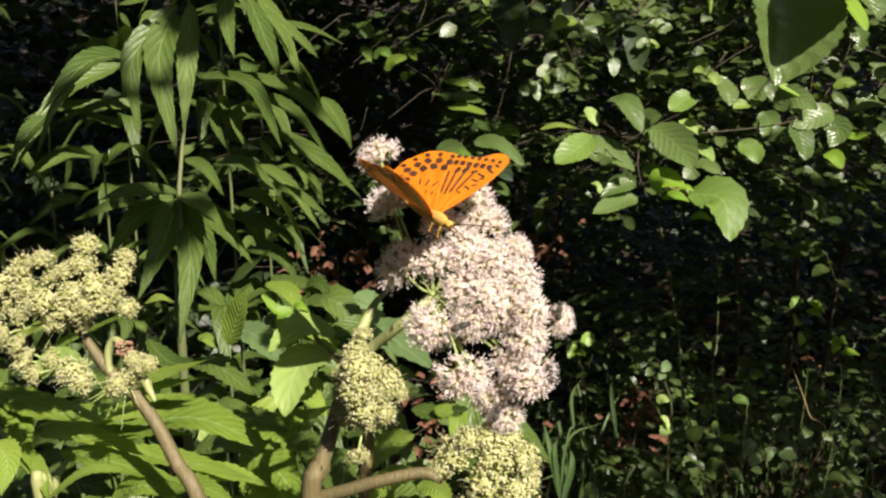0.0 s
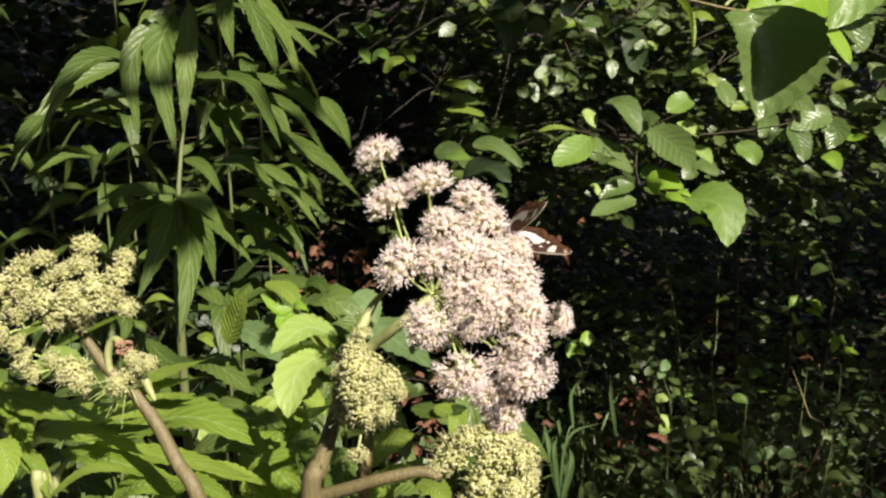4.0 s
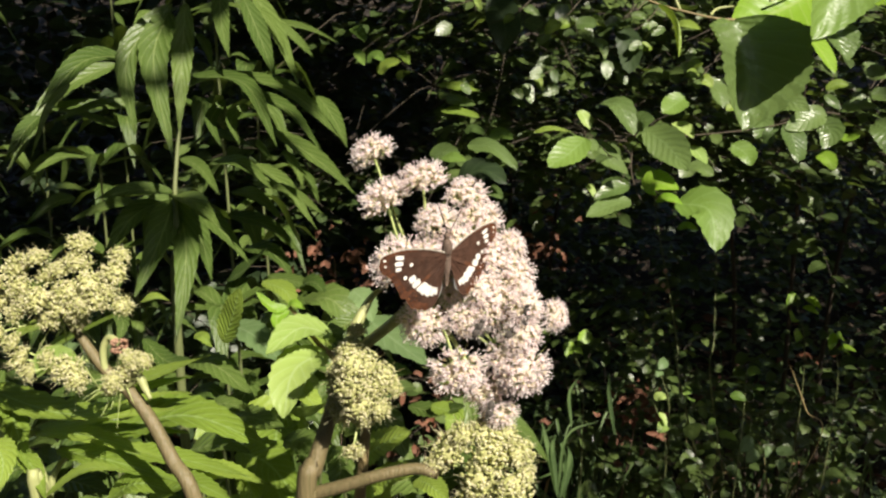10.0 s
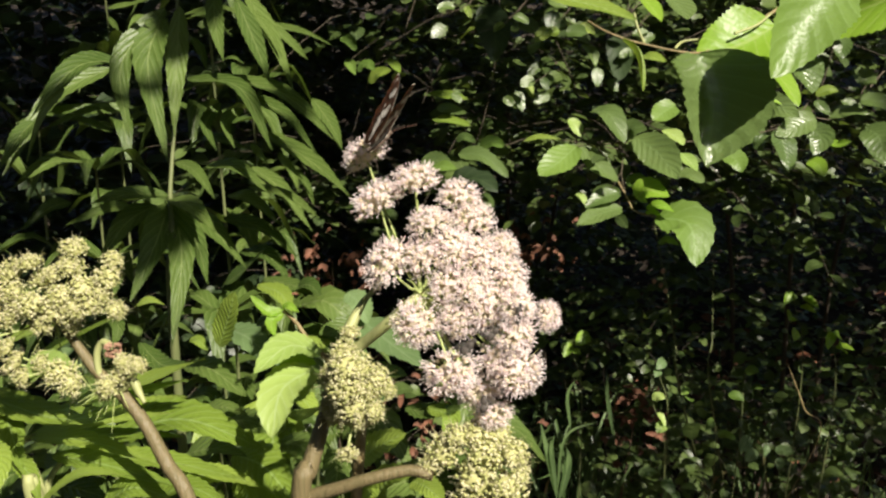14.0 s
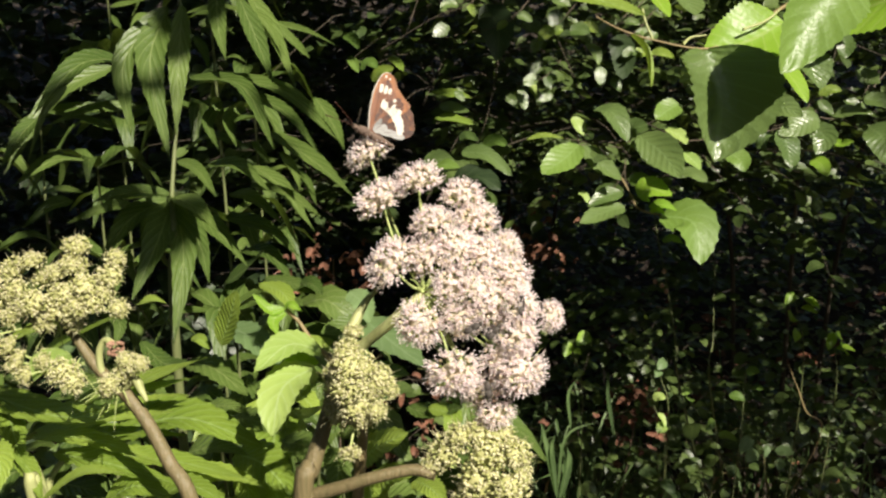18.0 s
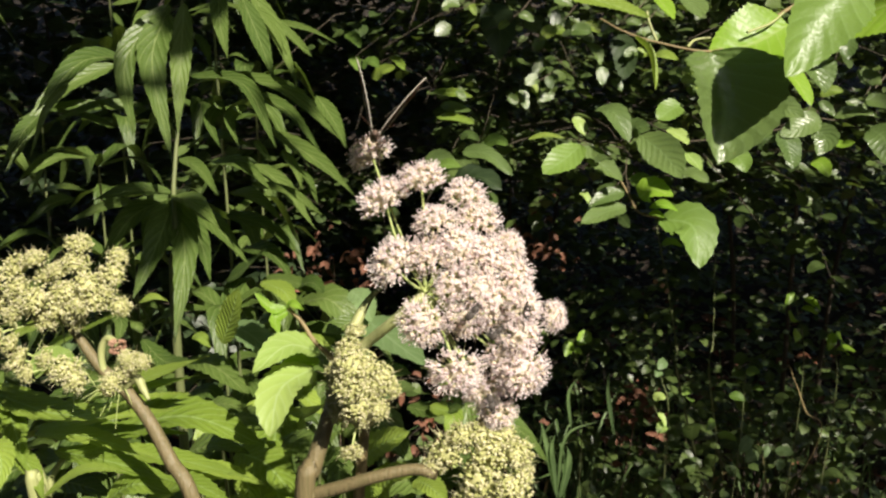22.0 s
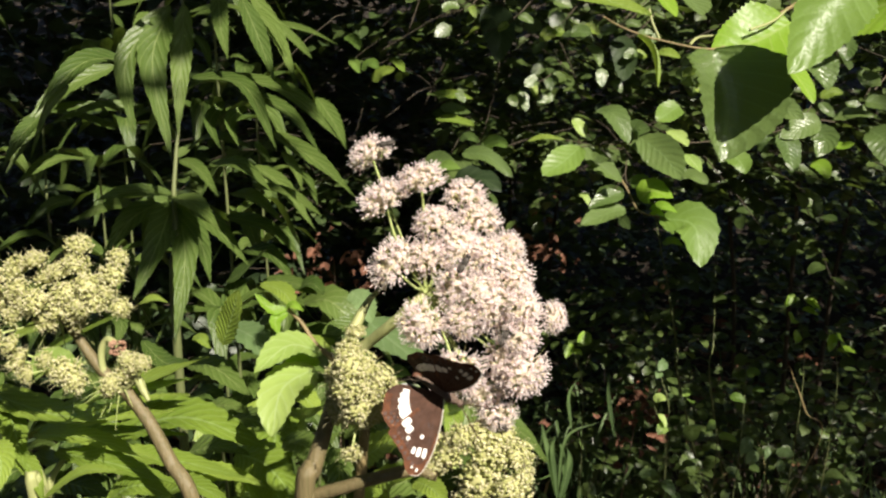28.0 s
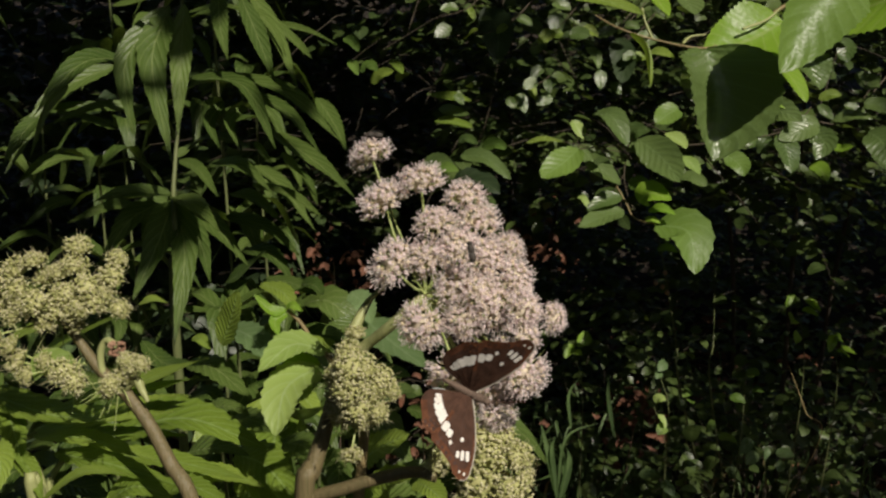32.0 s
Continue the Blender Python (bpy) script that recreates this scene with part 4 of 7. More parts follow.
    put((-0.0102, 0.5426, 1.0629), (0.0067, 0.5272, 1.0629), (0.0024, 0.5103, 1.0554), 0.0166, M_LANCE)
    put((-0.228, 0.5532, 1.113), (-0.2036, 0.5307, 1.1033), (-0.1765, 0.5118, 1.1104), 0.0140, M_HEMP)
    put((-0.1487, 0.4555, 1.038), (-0.1406, 0.444, 1.0564), (-0.1259, 0.4318, 1.0707), 0.0143, M_HEMP)
    put((-0.156, 0.4677, 1.0956), (-0.1385, 0.4587, 1.1011), (-0.1215, 0.4483, 1.1003), 0.0108, M_HEMP)
    put((-0.1699, 0.488, 1.0949), (-0.1554, 0.4794, 1.1025), (-0.1413, 0.4677, 1.0956), 0.0098, M_HEMP)


rooted(herb, herb_main)



def low_herb(base, lo, hi, count, seed, material, label):
    """A leafy herb that fills the space between the taller stems."""
    rnd = random.Random(seed)
    ob = thing("low_herb", label, "wild plant", "low herbs", base)
    base = Vector(base)
    tips = []
    for k in range(4):
        top = Vector([rnd.uniform(a, b) for a, b in zip(lo, hi)]) - base
        line = [Vector((0, 0, 0)), Vector((top.x * 0.4, top.y * 0.4, top.z * 0.55)), top]
        stem(ob, line, [0.0026, 0.002, 0.0012], M_SHADE_STEM)
        tips.append(bezier(line, 30))
    for k in range(count):
        line = tips[k % 4]
        p = line[rnd.randint(18, 30)]
        a = rnd.uniform(0, math.tau)
        size = rnd.uniform(0.045, 0.085)
        e = Vector((math.cos(a), math.sin(a) - 0.25, 0)).normalized()
        leaf(ob, [p, p + e * size * 0.55 + Vector((0, 0, size * rnd.uniform(0.0, 0.3))), p + e * size - Vector((0, 0, size * rnd.uniform(0.05, 0.5)))], size * rnd.uniform(0.34, 0.5), material,
             shape=rnd.choice(("lance", "ovate")), seed=seed * 60 + k, n=12, teeth=0.08, fold=0.18, wave=0.05, cols=4, face=(rnd.uniform(-0.2, 0.4), -0.45, 0.85))
    return ob


for i, (b, lo, hi, m) in enumerate((((-0.16, 0.62, 0.0), (-0.24, 0.52, 0.98), (-0.08, 0.62, 1.10), M_LANCE), ((-0.02, 0.60, 0.0), (-0.10, 0.52, 0.95), (0.02, 0.62, 1.06), M_HEMP),
                                    ((-0.32, 0.60, 0.0), (-0.36, 0.50, 0.96), (-0.22, 0.60, 1.08), M_HEMP), ((-0.10, 0.74, 0.0), (-0.20, 0.66, 1.02), (0.0, 0.76, 1.15), M_HEMP),
                                    ((-0.12, 0.52, 0.0), (-0.20, 0.46, 0.92), (-0.04, 0.54, 1.02), M_LANCE))):
    low_herb(b, lo, hi, 34, 70 + i, m, "leafy green herb with toothed leaves below the angelica" if m is M_LANCE else "leafy herb in half shade among the taller stems")

sapling = thing("alder_sapling", "alder twig with pale toothed leaves beside the angelica stem", "sapling", at=(-0.1, 0.42, 0.0))
hanging_leaves = []


def sapling_main(ob):
    stem(ob, [(-0.1, 0.42, 0.0), (-0.1, 0.42, 0.6)] + [(-0.047, 0.3813, 1.0739), (-0.0435, 0.3835, 1.1324), (-0.0551, 0.3695, 1.1625), (-0.0646, 0.3669, 1.1742), (-0.0714, 0.369, 1.1842), (-0.0782, 0.3704, 1.1909)], [0.006, 0.004, 0.0016, 0.0013, 0.0010, 0.0008], M_SPRIG, "stem", "pale brown woody twig")

    def put(a, b, c, w, m):
        leaf(ob, [a, b, c], w, m, shape="oval", seed=3 + int(w * 10000), n=12)

    put((-0.0788, 0.3704, 1.1909), (-0.0856, 0.3679, 1.191), (-0.0937, 0.3672, 1.1997), 0.0062, M_YOUNG)
    put((-0.0782, 0.37, 1.1892), (-0.0833, 0.3644, 1.1868), (-0.0806, 0.3581, 1.1813), 0.0062, M_YOUNG)
    put((-0.0788, 0.3705, 1.1911), (-0.0754, 0.3685, 1.1938), (-0.0694, 0.3654, 1.1912), 0.0045, M_YOUNG)
    put((-0.0626, 0.3696, 1.163), (-0.072, 0.3649, 1.1648), (-0.0805, 0.3597, 1.1644), 0.0102, M_YOUNG)
    put((-0.0601, 0.3898, 1.1619), (-0.0668, 0.3857, 1.1665), (-0.0718, 0.3815, 1.171), 0.0078, M_LANCE)
    put((-0.0643, 0.3666, 1.149), (-0.0669, 0.3627, 1.1548), (-0.0682, 0.3572, 1.1529), 0.0068, M_PALE)
    for i, (pts, w, m) in enumerate([([(-0.0612, 0.3658, 1.1692), (-0.0746, 0.3522, 1.1775), (-0.0863, 0.3305, 1.1715)], 0.0175, M_PALE), ([(-0.0646, 0.3642, 1.1615), (-0.0758, 0.3384, 1.1606), (-0.0772, 0.3198, 1.1451)], 0.0225, M_PALE)]):
        hanging_leaves.append(leaf(ob, pts, w, m, shape="ovate", seed=20 + i, n=22, teeth=0.06, fold=0.14, face=((0.05, -0.55, 0.83), (-0.2, -0.85, 0.5))[i]))


rooted(sapling, sapling_main)


# ---- alder branches over the path ----
near_branch = thing("alder_branch", "overhanging alder branch with large glossy toothed leaves", "branch", "alder branches", (0.2524, 0.4469, 1.3824))
mid_branch = thing("alder_branch", "alder branch with rounded glossy leaves", "branch", "alder branches", (0.5009, 1.0021, 1.4453))
twig_branch = thing("alder_branch", "drooping alder twig with a few broad leaves", "branch", "alder branches", (0.2094, 0.9094, 1.2497))


def near_main(ob):
    stem(ob, [(0.2961, 0.5001, 1.3921), (0.2438, 0.474, 1.3655), (0.1904, 0.4382, 1.3415), (0.1598, 0.4194, 1.3251), (0.1348, 0.4001, 1.3163), (0.1065, 0.398, 1.3206), (0.0895, 0.3992, 1.3261), (0.0792, 0.4056, 1.3326)], [0.002, 0.0014, 0.0008, 0.0006, 0.0005, 0.00045, 0.0004], M_SPRIG)
    for pts in ([(0.1065, 0.3981, 1.3211), (0.1031, 0.3997, 1.3289), (0.102, 0.4034, 1.3363)], [(0.1218, 0.3975, 1.3183), (0.1274, 0.4034, 1.322), (0.1355, 0.4036, 1.3231)], [(0.1539, 0.4042, 1.3259), (0.1675, 0.4103, 1.3305), (0.1772, 0.4168, 1.3369)]):
        stem(ob, pts, [0.0007, 0.0005], M_STEM, "petiole")

    def put(a, b, c, w, m, seed, face, fold):
        leaf(ob, [a, b, c], w, m, seed=seed, shape="ovate", n=30, teeth=0.035, fold=fold, wave=0.03, cols=6, face=face,
             label="large glossy alder leaf" if w > 0.04 else "")

    put((0.1337, 0.3969, 1.3156), (0.1354, 0.3787, 1.2899), (0.1282, 0.3602, 1.2632), 0.0510, M_ALDER, 1,(0.12, -0.93, 0.3),0.45)
    put((0.1805, 0.4175, 1.3307), (0.1587, 0.4082, 1.3205), (0.1331, 0.3995, 1.3135), 0.0378, M_YOUNG, 2,(0.0, -0.8, 0.6),0.2)
    put((0.1895, 0.3663, 1.3497), (0.1667, 0.3527, 1.3288), (0.1462, 0.338, 1.3029), 0.0329, M_BRIGHT, 3,(0.1, -0.9, 0.4),0.24)
    put((0.1692, 0.406, 1.3103), (0.1745, 0.3944, 1.3039), (0.1794, 0.3812, 1.2898), 0.0147, M_YOUNG, 4,(0.3, -0.85, 0.2),0.14)
    put((0.1887, 0.4131, 1.3196), (0.1895, 0.4029, 1.3077), (0.1904, 0.3927, 1.2956), 0.0214, M_ALDER, 5,(0.2, -0.8, 0.5),0.2)
    put((0.2667, 0.4207, 1.3553), (0.2213, 0.3994, 1.3392), (0.1827, 0.3786, 1.3258), 0.0296, M_YOUNG, 6,(0.1, -0.8, -0.4),0.14)
    put((0.0554, 0.4242, 1.3479), (0.0808, 0.4127, 1.3416), (0.1026, 0.4006, 1.3328), 0.0151, M_LANCE, 7,(0, -0.6, 0.8),0.14)
    put((0.1059, 0.4301, 1.3514), (0.1125, 0.4179, 1.3424), (0.1165, 0.4055, 1.3321), 0.0124, M_YOUNG, 8,(0.25, -0.6, 0.75),0.14)
    put((0.1224, 0.4411, 1.3551), (0.1301, 0.4284, 1.3434), (0.1331, 0.4162, 1.334), 0.0229, M_ALDER, 9,(0.3, -0.6, 0.75),0.14)
    put((0.0952, 0.3986, 1.3233), (0.1012, 0.3915, 1.3143), (0.1029, 0.3828, 1.2974), 0.0073, M_LANCE, 10,(0.85, -0.45, 0.2),0.5)
    put((0.1098, 0.4221, 1.3136), (0.1157, 0.4172, 1.3146), (0.1225, 0.4114, 1.3116), 0.0089, M_LANCE, 11,(0.1, -0.6, 0.75),0.2)
    put((0.2234, 0.4523, 1.3595), (0.2217, 0.4346, 1.3485), (0.2196, 0.4156, 1.3312), 0.0183, M_YOUNG, 12,(0.1, -0.7, 0.6),0.2)


def mid_main(ob):
    for pts, r in [([(0.5976, 1.0478, 1.3236), (0.5006, 0.9635, 1.2639), (0.449, 0.9426, 1.2613), (0.3916, 0.9491, 1.244), (0.295, 0.9369, 1.2345), (0.225, 0.9167, 1.2359), (0.1616, 0.9058, 1.2327)], 0.0014), ([(0.295, 0.9369, 1.2345), (0.2284, 0.915, 1.2281), (0.2146, 0.8998, 1.2042), (0.2199, 0.8936, 1.1751), (0.2266, 0.8799, 1.1592)], 0.0012), ([(0.2146, 0.8998, 1.2042), (0.1994, 0.8942, 1.1783)], 0.0008), ([(0.217, 0.915, 1.2281), (0.1828, 0.9059, 1.2334), (0.1444, 0.9075, 1.2405)], 0.0008), ([(0.0858, 1.1076, 1.4604), (0.078, 1.0364, 1.3664), (0.0656, 1.0007, 1.2945), (0.048, 0.9685, 1.2393), (0.0287, 0.9534, 1.216)], 0.001), ([(0.0656, 1.0007, 1.2945), (0.0386, 0.9887, 1.2862), (-0.0129, 0.9898, 1.2911)], 0.0007), ([(-0.0184, 1.097, 1.4589), (-0.0471, 1.0364, 1.3664), (-0.0685, 1.02, 1.3372), (-0.1039, 1.007, 1.3241)], 0.0009), ([(0.449, 0.9426, 1.2613), (0.4677, 0.9592, 1.2913), (0.5211, 1.0364, 1.3664)], 0.0008), ([(0.1616, 0.9058, 1.2327), (0.1581, 0.9206, 1.2543), (0.1557, 0.9333, 1.2657)], 0.0006)]:
        stem(ob, pts, [r * 0.7, r * 0.35], M_SHADE_TWIG, "twig")
    count = itertools.count()

    def put(a, b, c, w, m):
        i = next(count)
        leaf(ob, [a, b, c], w, m, seed=120 + i, shape="oval" if i % 3 else "round", n=14, teeth=0.04, fold=0.14, wave=0.05, face=((i % 5 - 2) * 0.15, -0.75, 0.3 + (i % 4) * 0.16))

    put((0.158, 0.8857, 1.2342), (0.135, 0.8669, 1.2179), (0.1107, 0.849, 1.2059), 0.0344, M_BRIGHT)
    put((0.0994, 0.9072, 1.2392), (0.1192, 0.9032, 1.2447), (0.1428, 0.8974, 1.2412), 0.0066, M_LANCE)
    put((0.1656, 0.9058, 1.2327), (0.1824, 0.8864, 1.2135), (0.2036, 0.8671, 1.1949), 0.0261, M_ALDER)
    put((0.1802, 0.9146, 1.2742), (0.1969, 0.8932, 1.2697), (0.2076, 0.8661, 1.2382), 0.0298, M_ALDER)
    put((0.2133, 0.9075, 1.2405), (0.2227, 0.8998, 1.2527), (0.2371, 0.8903, 1.2558), 0.0236, M_ALDER)
    put((0.2305, 0.9083, 1.2444), (0.2524, 0.8785, 1.2245), (0.2653, 0.8477, 1.1998), 0.0412, M_ALDER)
    put((0.225, 0.9173, 1.2385), (0.2358, 0.905, 1.2289), (0.2437, 0.8906, 1.2091), 0.0185, M_ALDER)
    put((0.2652, 0.9198, 1.2503), (0.2782, 0.908, 1.2431), (0.2843, 0.8957, 1.2335), 0.0185, M_PALE)
    put((0.2867, 0.9142, 1.2241), (0.2941, 0.902, 1.2146), (0.3, 0.8895, 1.204), 0.0172, M_PALE)
    put((0.1616, 0.8942, 1.1783), (0.166, 0.8886, 1.1758), (0.1716, 0.8813, 1.1656), 0.0105, M_PALE)
    put((0.212, 0.8942, 1.1783), (0.1913, 0.8835, 1.1758), (0.1671, 0.8709, 1.1646), 0.0223, M_ALDER)
    put((0.2146, 0.8907, 1.1615), (0.1852, 0.8695, 1.1582), (0.1544, 0.8471, 1.1491), 0.0259, M_ALDER)
    put((0.1842, 0.9138, 1.1743), (0.1996, 0.9047, 1.1796), (0.2133, 0.8945, 1.1796), 0.0174, M_ALDER)
    put((0.228, 0.8829, 1.1733), (0.2389, 0.8702, 1.1855), (0.2582, 0.8534, 1.1788), 0.0296, M_YOUNG)
    put((0.2397, 0.8808, 1.163), (0.2526, 0.8714, 1.1671), (0.2664, 0.8599, 1.1611), 0.0142, M_YOUNG)
    put((0.2199, 0.8967, 1.19), (0.2306, 0.8923, 1.1932), (0.2397, 0.8857, 1.1861), 0.0198, M_BRIGHT)
    put((0.3805, 0.9335, 1.267), (0.3983, 0.9203, 1.2767), (0.4192, 0.9023, 1.2642), 0.0320, M_ALDER)
    put((0.4537, 0.9327, 1.263), (0.426, 0.9206, 1.2543), (0.3948, 0.908, 1.2431), 0.0308, M_ALDER)
    put((0.4045, 0.9192, 1.2477), (0.4031, 0.9, 1.2293), (0.4016, 0.88, 1.2076), 0.0303, M_ALDER)
    put((0.3778, 0.9251, 1.2273), (0.3885, 0.917, 1.2372), (0.4014, 0.9058, 1.2327), 0.0228, M_ALDER)
    put((0.4415, 0.9304, 1.2524), (0.4541, 0.9175, 1.2399), (0.4385, 0.9033, 1.2211), 0.0295, M_ALDER)
    put((0.438, 0.912, 1.2137), (0.4451, 0.9009, 1.2094), (0.4467, 0.8878, 1.1963), 0.0185, M_YOUNG)
    put((0.4672, 0.9271, 1.2365), (0.4729, 0.9159, 1.232), (0.4836, 0.9066, 1.2366), 0.0134, M_YOUNG)
    put((0.4788, 0.9533, 1.2636), (0.4969, 0.9443, 1.2693), (0.5173, 0.9335, 1.267), 0.0205, M_ALDER)
    put((0.5175, 0.9576, 1.2839), (0.5325, 0.9468, 1.2814), (0.5566, 0.9355, 1.2763), 0.0233, M_ALDER)
    put((0.5119, 0.9302, 1.2511), (0.518, 0.9072, 1.2392), (0.5104, 0.8803, 1.2089), 0.0411, M_ALDER)
    put((0.3399, 0.9245, 1.2246), (0.3523, 0.9123, 1.215), (0.3564, 0.8992, 1.2016), 0.0268, M_BRIGHT)
    put((0.2916, 0.9292, 1.1984), (0.302, 0.9186, 1.1968), (0.3148, 0.9067, 1.1888), 0.0203, M_ALDER)
    put((0.3791, 0.9292, 1.2949), (0.3996, 0.9219, 1.2845), (0.4173, 0.9152, 1.2768), 0.0100, M_YOUNG)
    put((0.4523, 0.9383, 1.2895), (0.4647, 0.9343, 1.2949), (0.4755, 0.929, 1.2936), 0.0135, M_LANCE)
    put((0.4523, 0.9369, 1.2829), (0.4579, 0.9301, 1.2751), (0.4648, 0.9231, 1.2661), 0.0121, M_ALDER)
    put((-0.0081, 0.9209, 1.2074), (0.0054, 0.9111, 1.2097), (0.0212, 0.9003, 1.2068), 0.0161, M_BRIGHT)
    put((-0.0226, 0.9618, 1.2075), (-0.0042, 0.9526, 1.2126), (0.0152, 0.942, 1.2108), 0.0238, M_ALDER)
    put((0.0233, 0.9343, 1.2225), (0.0525, 0.9187, 1.2211), (0.0821, 0.8984, 1.1978), 0.0200, M_ALDER)
    # Dark leaves on this branch use the leaf colour with shade painted in.
    put((0.013, 0.9752, 1.1746), (0.0431, 0.958, 1.1896), (0.072, 0.9348, 1.177), 0.0382, M_SHADED_LEAF)
    put((0.0475, 0.9431, 1.1675), (0.0567, 0.9325, 1.1661), (0.0671, 0.9209, 1.1595), 0.0166, M_ALDER)
    put((0.0503, 0.9561, 1.229), (0.065, 0.9475, 1.2365), (0.0794, 0.936, 1.2305), 0.0152, M_BRIGHT)
    put((0.0214, 0.978, 1.2359), (0.0325, 0.9688, 1.2407), (0.0461, 0.9573, 1.2345), 0.0127, M_ALDER)
    put((-0.0129, 0.9905, 1.2946), (0.0112, 0.9746, 1.2919), (0.0374, 0.9582, 1.2866), 0.0155, M_LANCE)
    put((-0.0071, 0.9837, 1.2624), (0.0112, 0.9682, 1.2616), (0.0387, 0.9515, 1.2555), 0.0183, M_LANCE)
    put((-0.0029, 0.9968, 1.2762), (0.0128, 0.9813, 1.2751), (0.035, 0.9649, 1.27), 0.0142, M_ALDER)
    put((0.0551, 1.0029, 1.401), (0.0692, 0.9757, 1.3692), (0.0677, 0.9468, 1.3293), 0.0415, M_SHADED_LEAF)
    put((0.2844, 0.9361, 1.2789), (0.2679, 0.9242, 1.2713), (0.2517, 0.9119, 1.2613), 0.0281, M_BRIGHT)
    put((0.1554, 0.9228, 1.2648), (0.1612, 0.9158, 1.2558), (0.1669, 0.908, 1.2431), 0.0173, M_PALE)
    put((0.1846, 1.0133, 1.3538), (0.1942, 1.0009, 1.3434), (0.1964, 0.9868, 1.325), 0.0171, M_ALDER)
    put((0.2236, 1.0157, 1.365), (0.2301, 0.9943, 1.3363), (0.2237, 0.973, 1.3083), 0.0313, M_SHADED_LEAF)
    put((-0.1039, 1.0067, 1.3227), (-0.0914, 0.9982, 1.3309), (-0.0791, 0.9865, 1.3236), 0.0157, M_BRIGHT)
    put((-0.1266, 1.0364, 1.3664), (-0.1151, 1.0252, 1.3614), (-0.1053, 1.0121, 1.3481), 0.0175, M_BRIGHT)
    put((-0.0894, 1.0037, 1.3086), (-0.0771, 0.9959, 1.3197), (-0.0594, 0.9865, 1.3236), 0.0143, M_LANCE)
    put((-0.0692, 1.0303, 1.3376), (-0.0583, 1.0188, 1.3315), (-0.049, 1.0061, 1.3199), 0.0146, M_LANCE)
    put((-0.1222, 1.0303, 1.3376), (-0.1122, 1.0185, 1.3301), (-0.1067, 1.0058, 1.3185), 0.0131, M_BRIGHT)
    put((0.5196, 1.0364, 1.3664), (0.5217, 1.0231, 1.3515), (0.5136, 1.0091, 1.334), 0.0248, M_ALDER)
    put((0.5417, 1.0273, 1.3232), (0.5509, 1.014, 1.3087), (0.5597, 1.0022, 1.3016), 0.0262, M_ALDER)
    put((0.3001, 1.0067, 1.3227), (0.3097, 0.9884, 1.3085), (0.309, 0.9689, 1.2892), 0.0284, M_ALDER)
    put((0.3356, 1.0227, 1.3016), (0.3465, 1.0043, 1.2874), (0.347, 0.9846, 1.2666), 0.0333, M_ALDER)
    put((0.3798, 1.0227, 1.3016), (0.3857, 1.0043, 1.2874), (0.3798, 0.9837, 1.2624), 0.0333, M_ALDER)
    put((0.4019, 1.0135, 1.2584), (0.4031, 0.9953, 1.2448), (0.3898, 0.9763, 1.2275), 0.0290, M_ALDER)


def small_sprays(ob):
    """Small sunlit leaves on fine twigs among the alder branches."""
    rnd = random.Random(77)
    for a, b, count in (((0.0114, 0.9883, 1.2842), (0.1614, 1.0136, 1.403), 26), ((0.1686, 0.992, 1.3017), (0.3257, 1.0084, 1.3785), 16), ((0.3724, 0.9895, 1.2417), (0.56, 1.0022, 1.3017), 10)):
        a, b = Vector(a), Vector(b)
        for k in range(count):
            p = Vector((rnd.uniform(a.x, b.x), a.y + rnd.uniform(-0.03, 0.08), rnd.uniform(a.z, b.z)))
            w = rnd.uniform(0, math.tau)
            e = Vector((math.cos(w), -0.3, math.sin(w) * 0.6 - 0.4)).normalized() * rnd.uniform(0.014, 0.03)
            leaf(ob, [p, p + e * 0.5, p + e + Vector((0, 0, -0.003))], e.length * rnd.uniform(0.6, 0.85), rnd.choice((M_LANCE, M_ALDER, M_ALDER, M_ALDER)), seed=300 + k, shape="round", n=7, teeth=0.03, fold=0.15, face=(rnd.uniform(-0.3, 0.4), -0.7, rnd.uniform(0.2, 0.9)))
            if k % 4 == 0:
                stem(ob, [p + Vector((0.03, 0.02, 0.03)), p, p - Vector((0.03, 0, 0.01))], [0.0006, 0.0004], M_SHADE_TWIG, "twig")


def twig_main(ob):
    stem(ob, [(0.2093, 0.8973, 1.1926), (0.2212, 0.8929, 1.1718), (0.228, 0.8797, 1.1579), (0.2528, 0.878, 1.1502)], [0.0012, 0.0010, 0.0008], M_SPRIG, "twig")

    def put(a, b, c, w, m):
        leaf(ob, [a, b, c], w, m, seed=160 + int(w * 1000), shape="oval", n=18, teeth=0.05, fold=0.12, face=(0.05, -0.75, 0.6))

    put((0.2515, 0.878, 1.1502), (0.2827, 0.8515, 1.1457), (0.2819, 0.8174, 1.1054), 0.0535, M_BRIGHT)
    put((0.2513, 0.862, 1.1227), (0.2615, 0.8579, 1.1275), (0.2728, 0.8517, 1.1222), 0.0097, M_BRIGHT)
    put((0.2397, 0.8791, 1.1553), (0.2475, 0.8745, 1.1574), (0.2552, 0.8684, 1.1531), 0.0078, M_YOUNG)


for ob, maker in ((near_branch, near_main), (mid_branch, mid_main), (mid_branch, small_sprays), (twig_branch, twig_main)):
    rooted(ob, maker)


# ---- shrubs, undergrowth and the wood behind ----
def leaf_variants(material):
    res = []
    for s in range(5):
        bm = bmesh.new()
        blade(bm, [(0, 0, 0), (0, 0.5, 0.06), (0, 1, -0.12)], 0.62 + 0.07 * s, (0, 0, 1), "round", 6, 0.12, 0.03, 0.03, s, 2)
        me = rigid_name("leaf", bm, material)
        res.append(me)
    return res


SHRUB_LEAVES = leaf_variants(M_SHRUB)


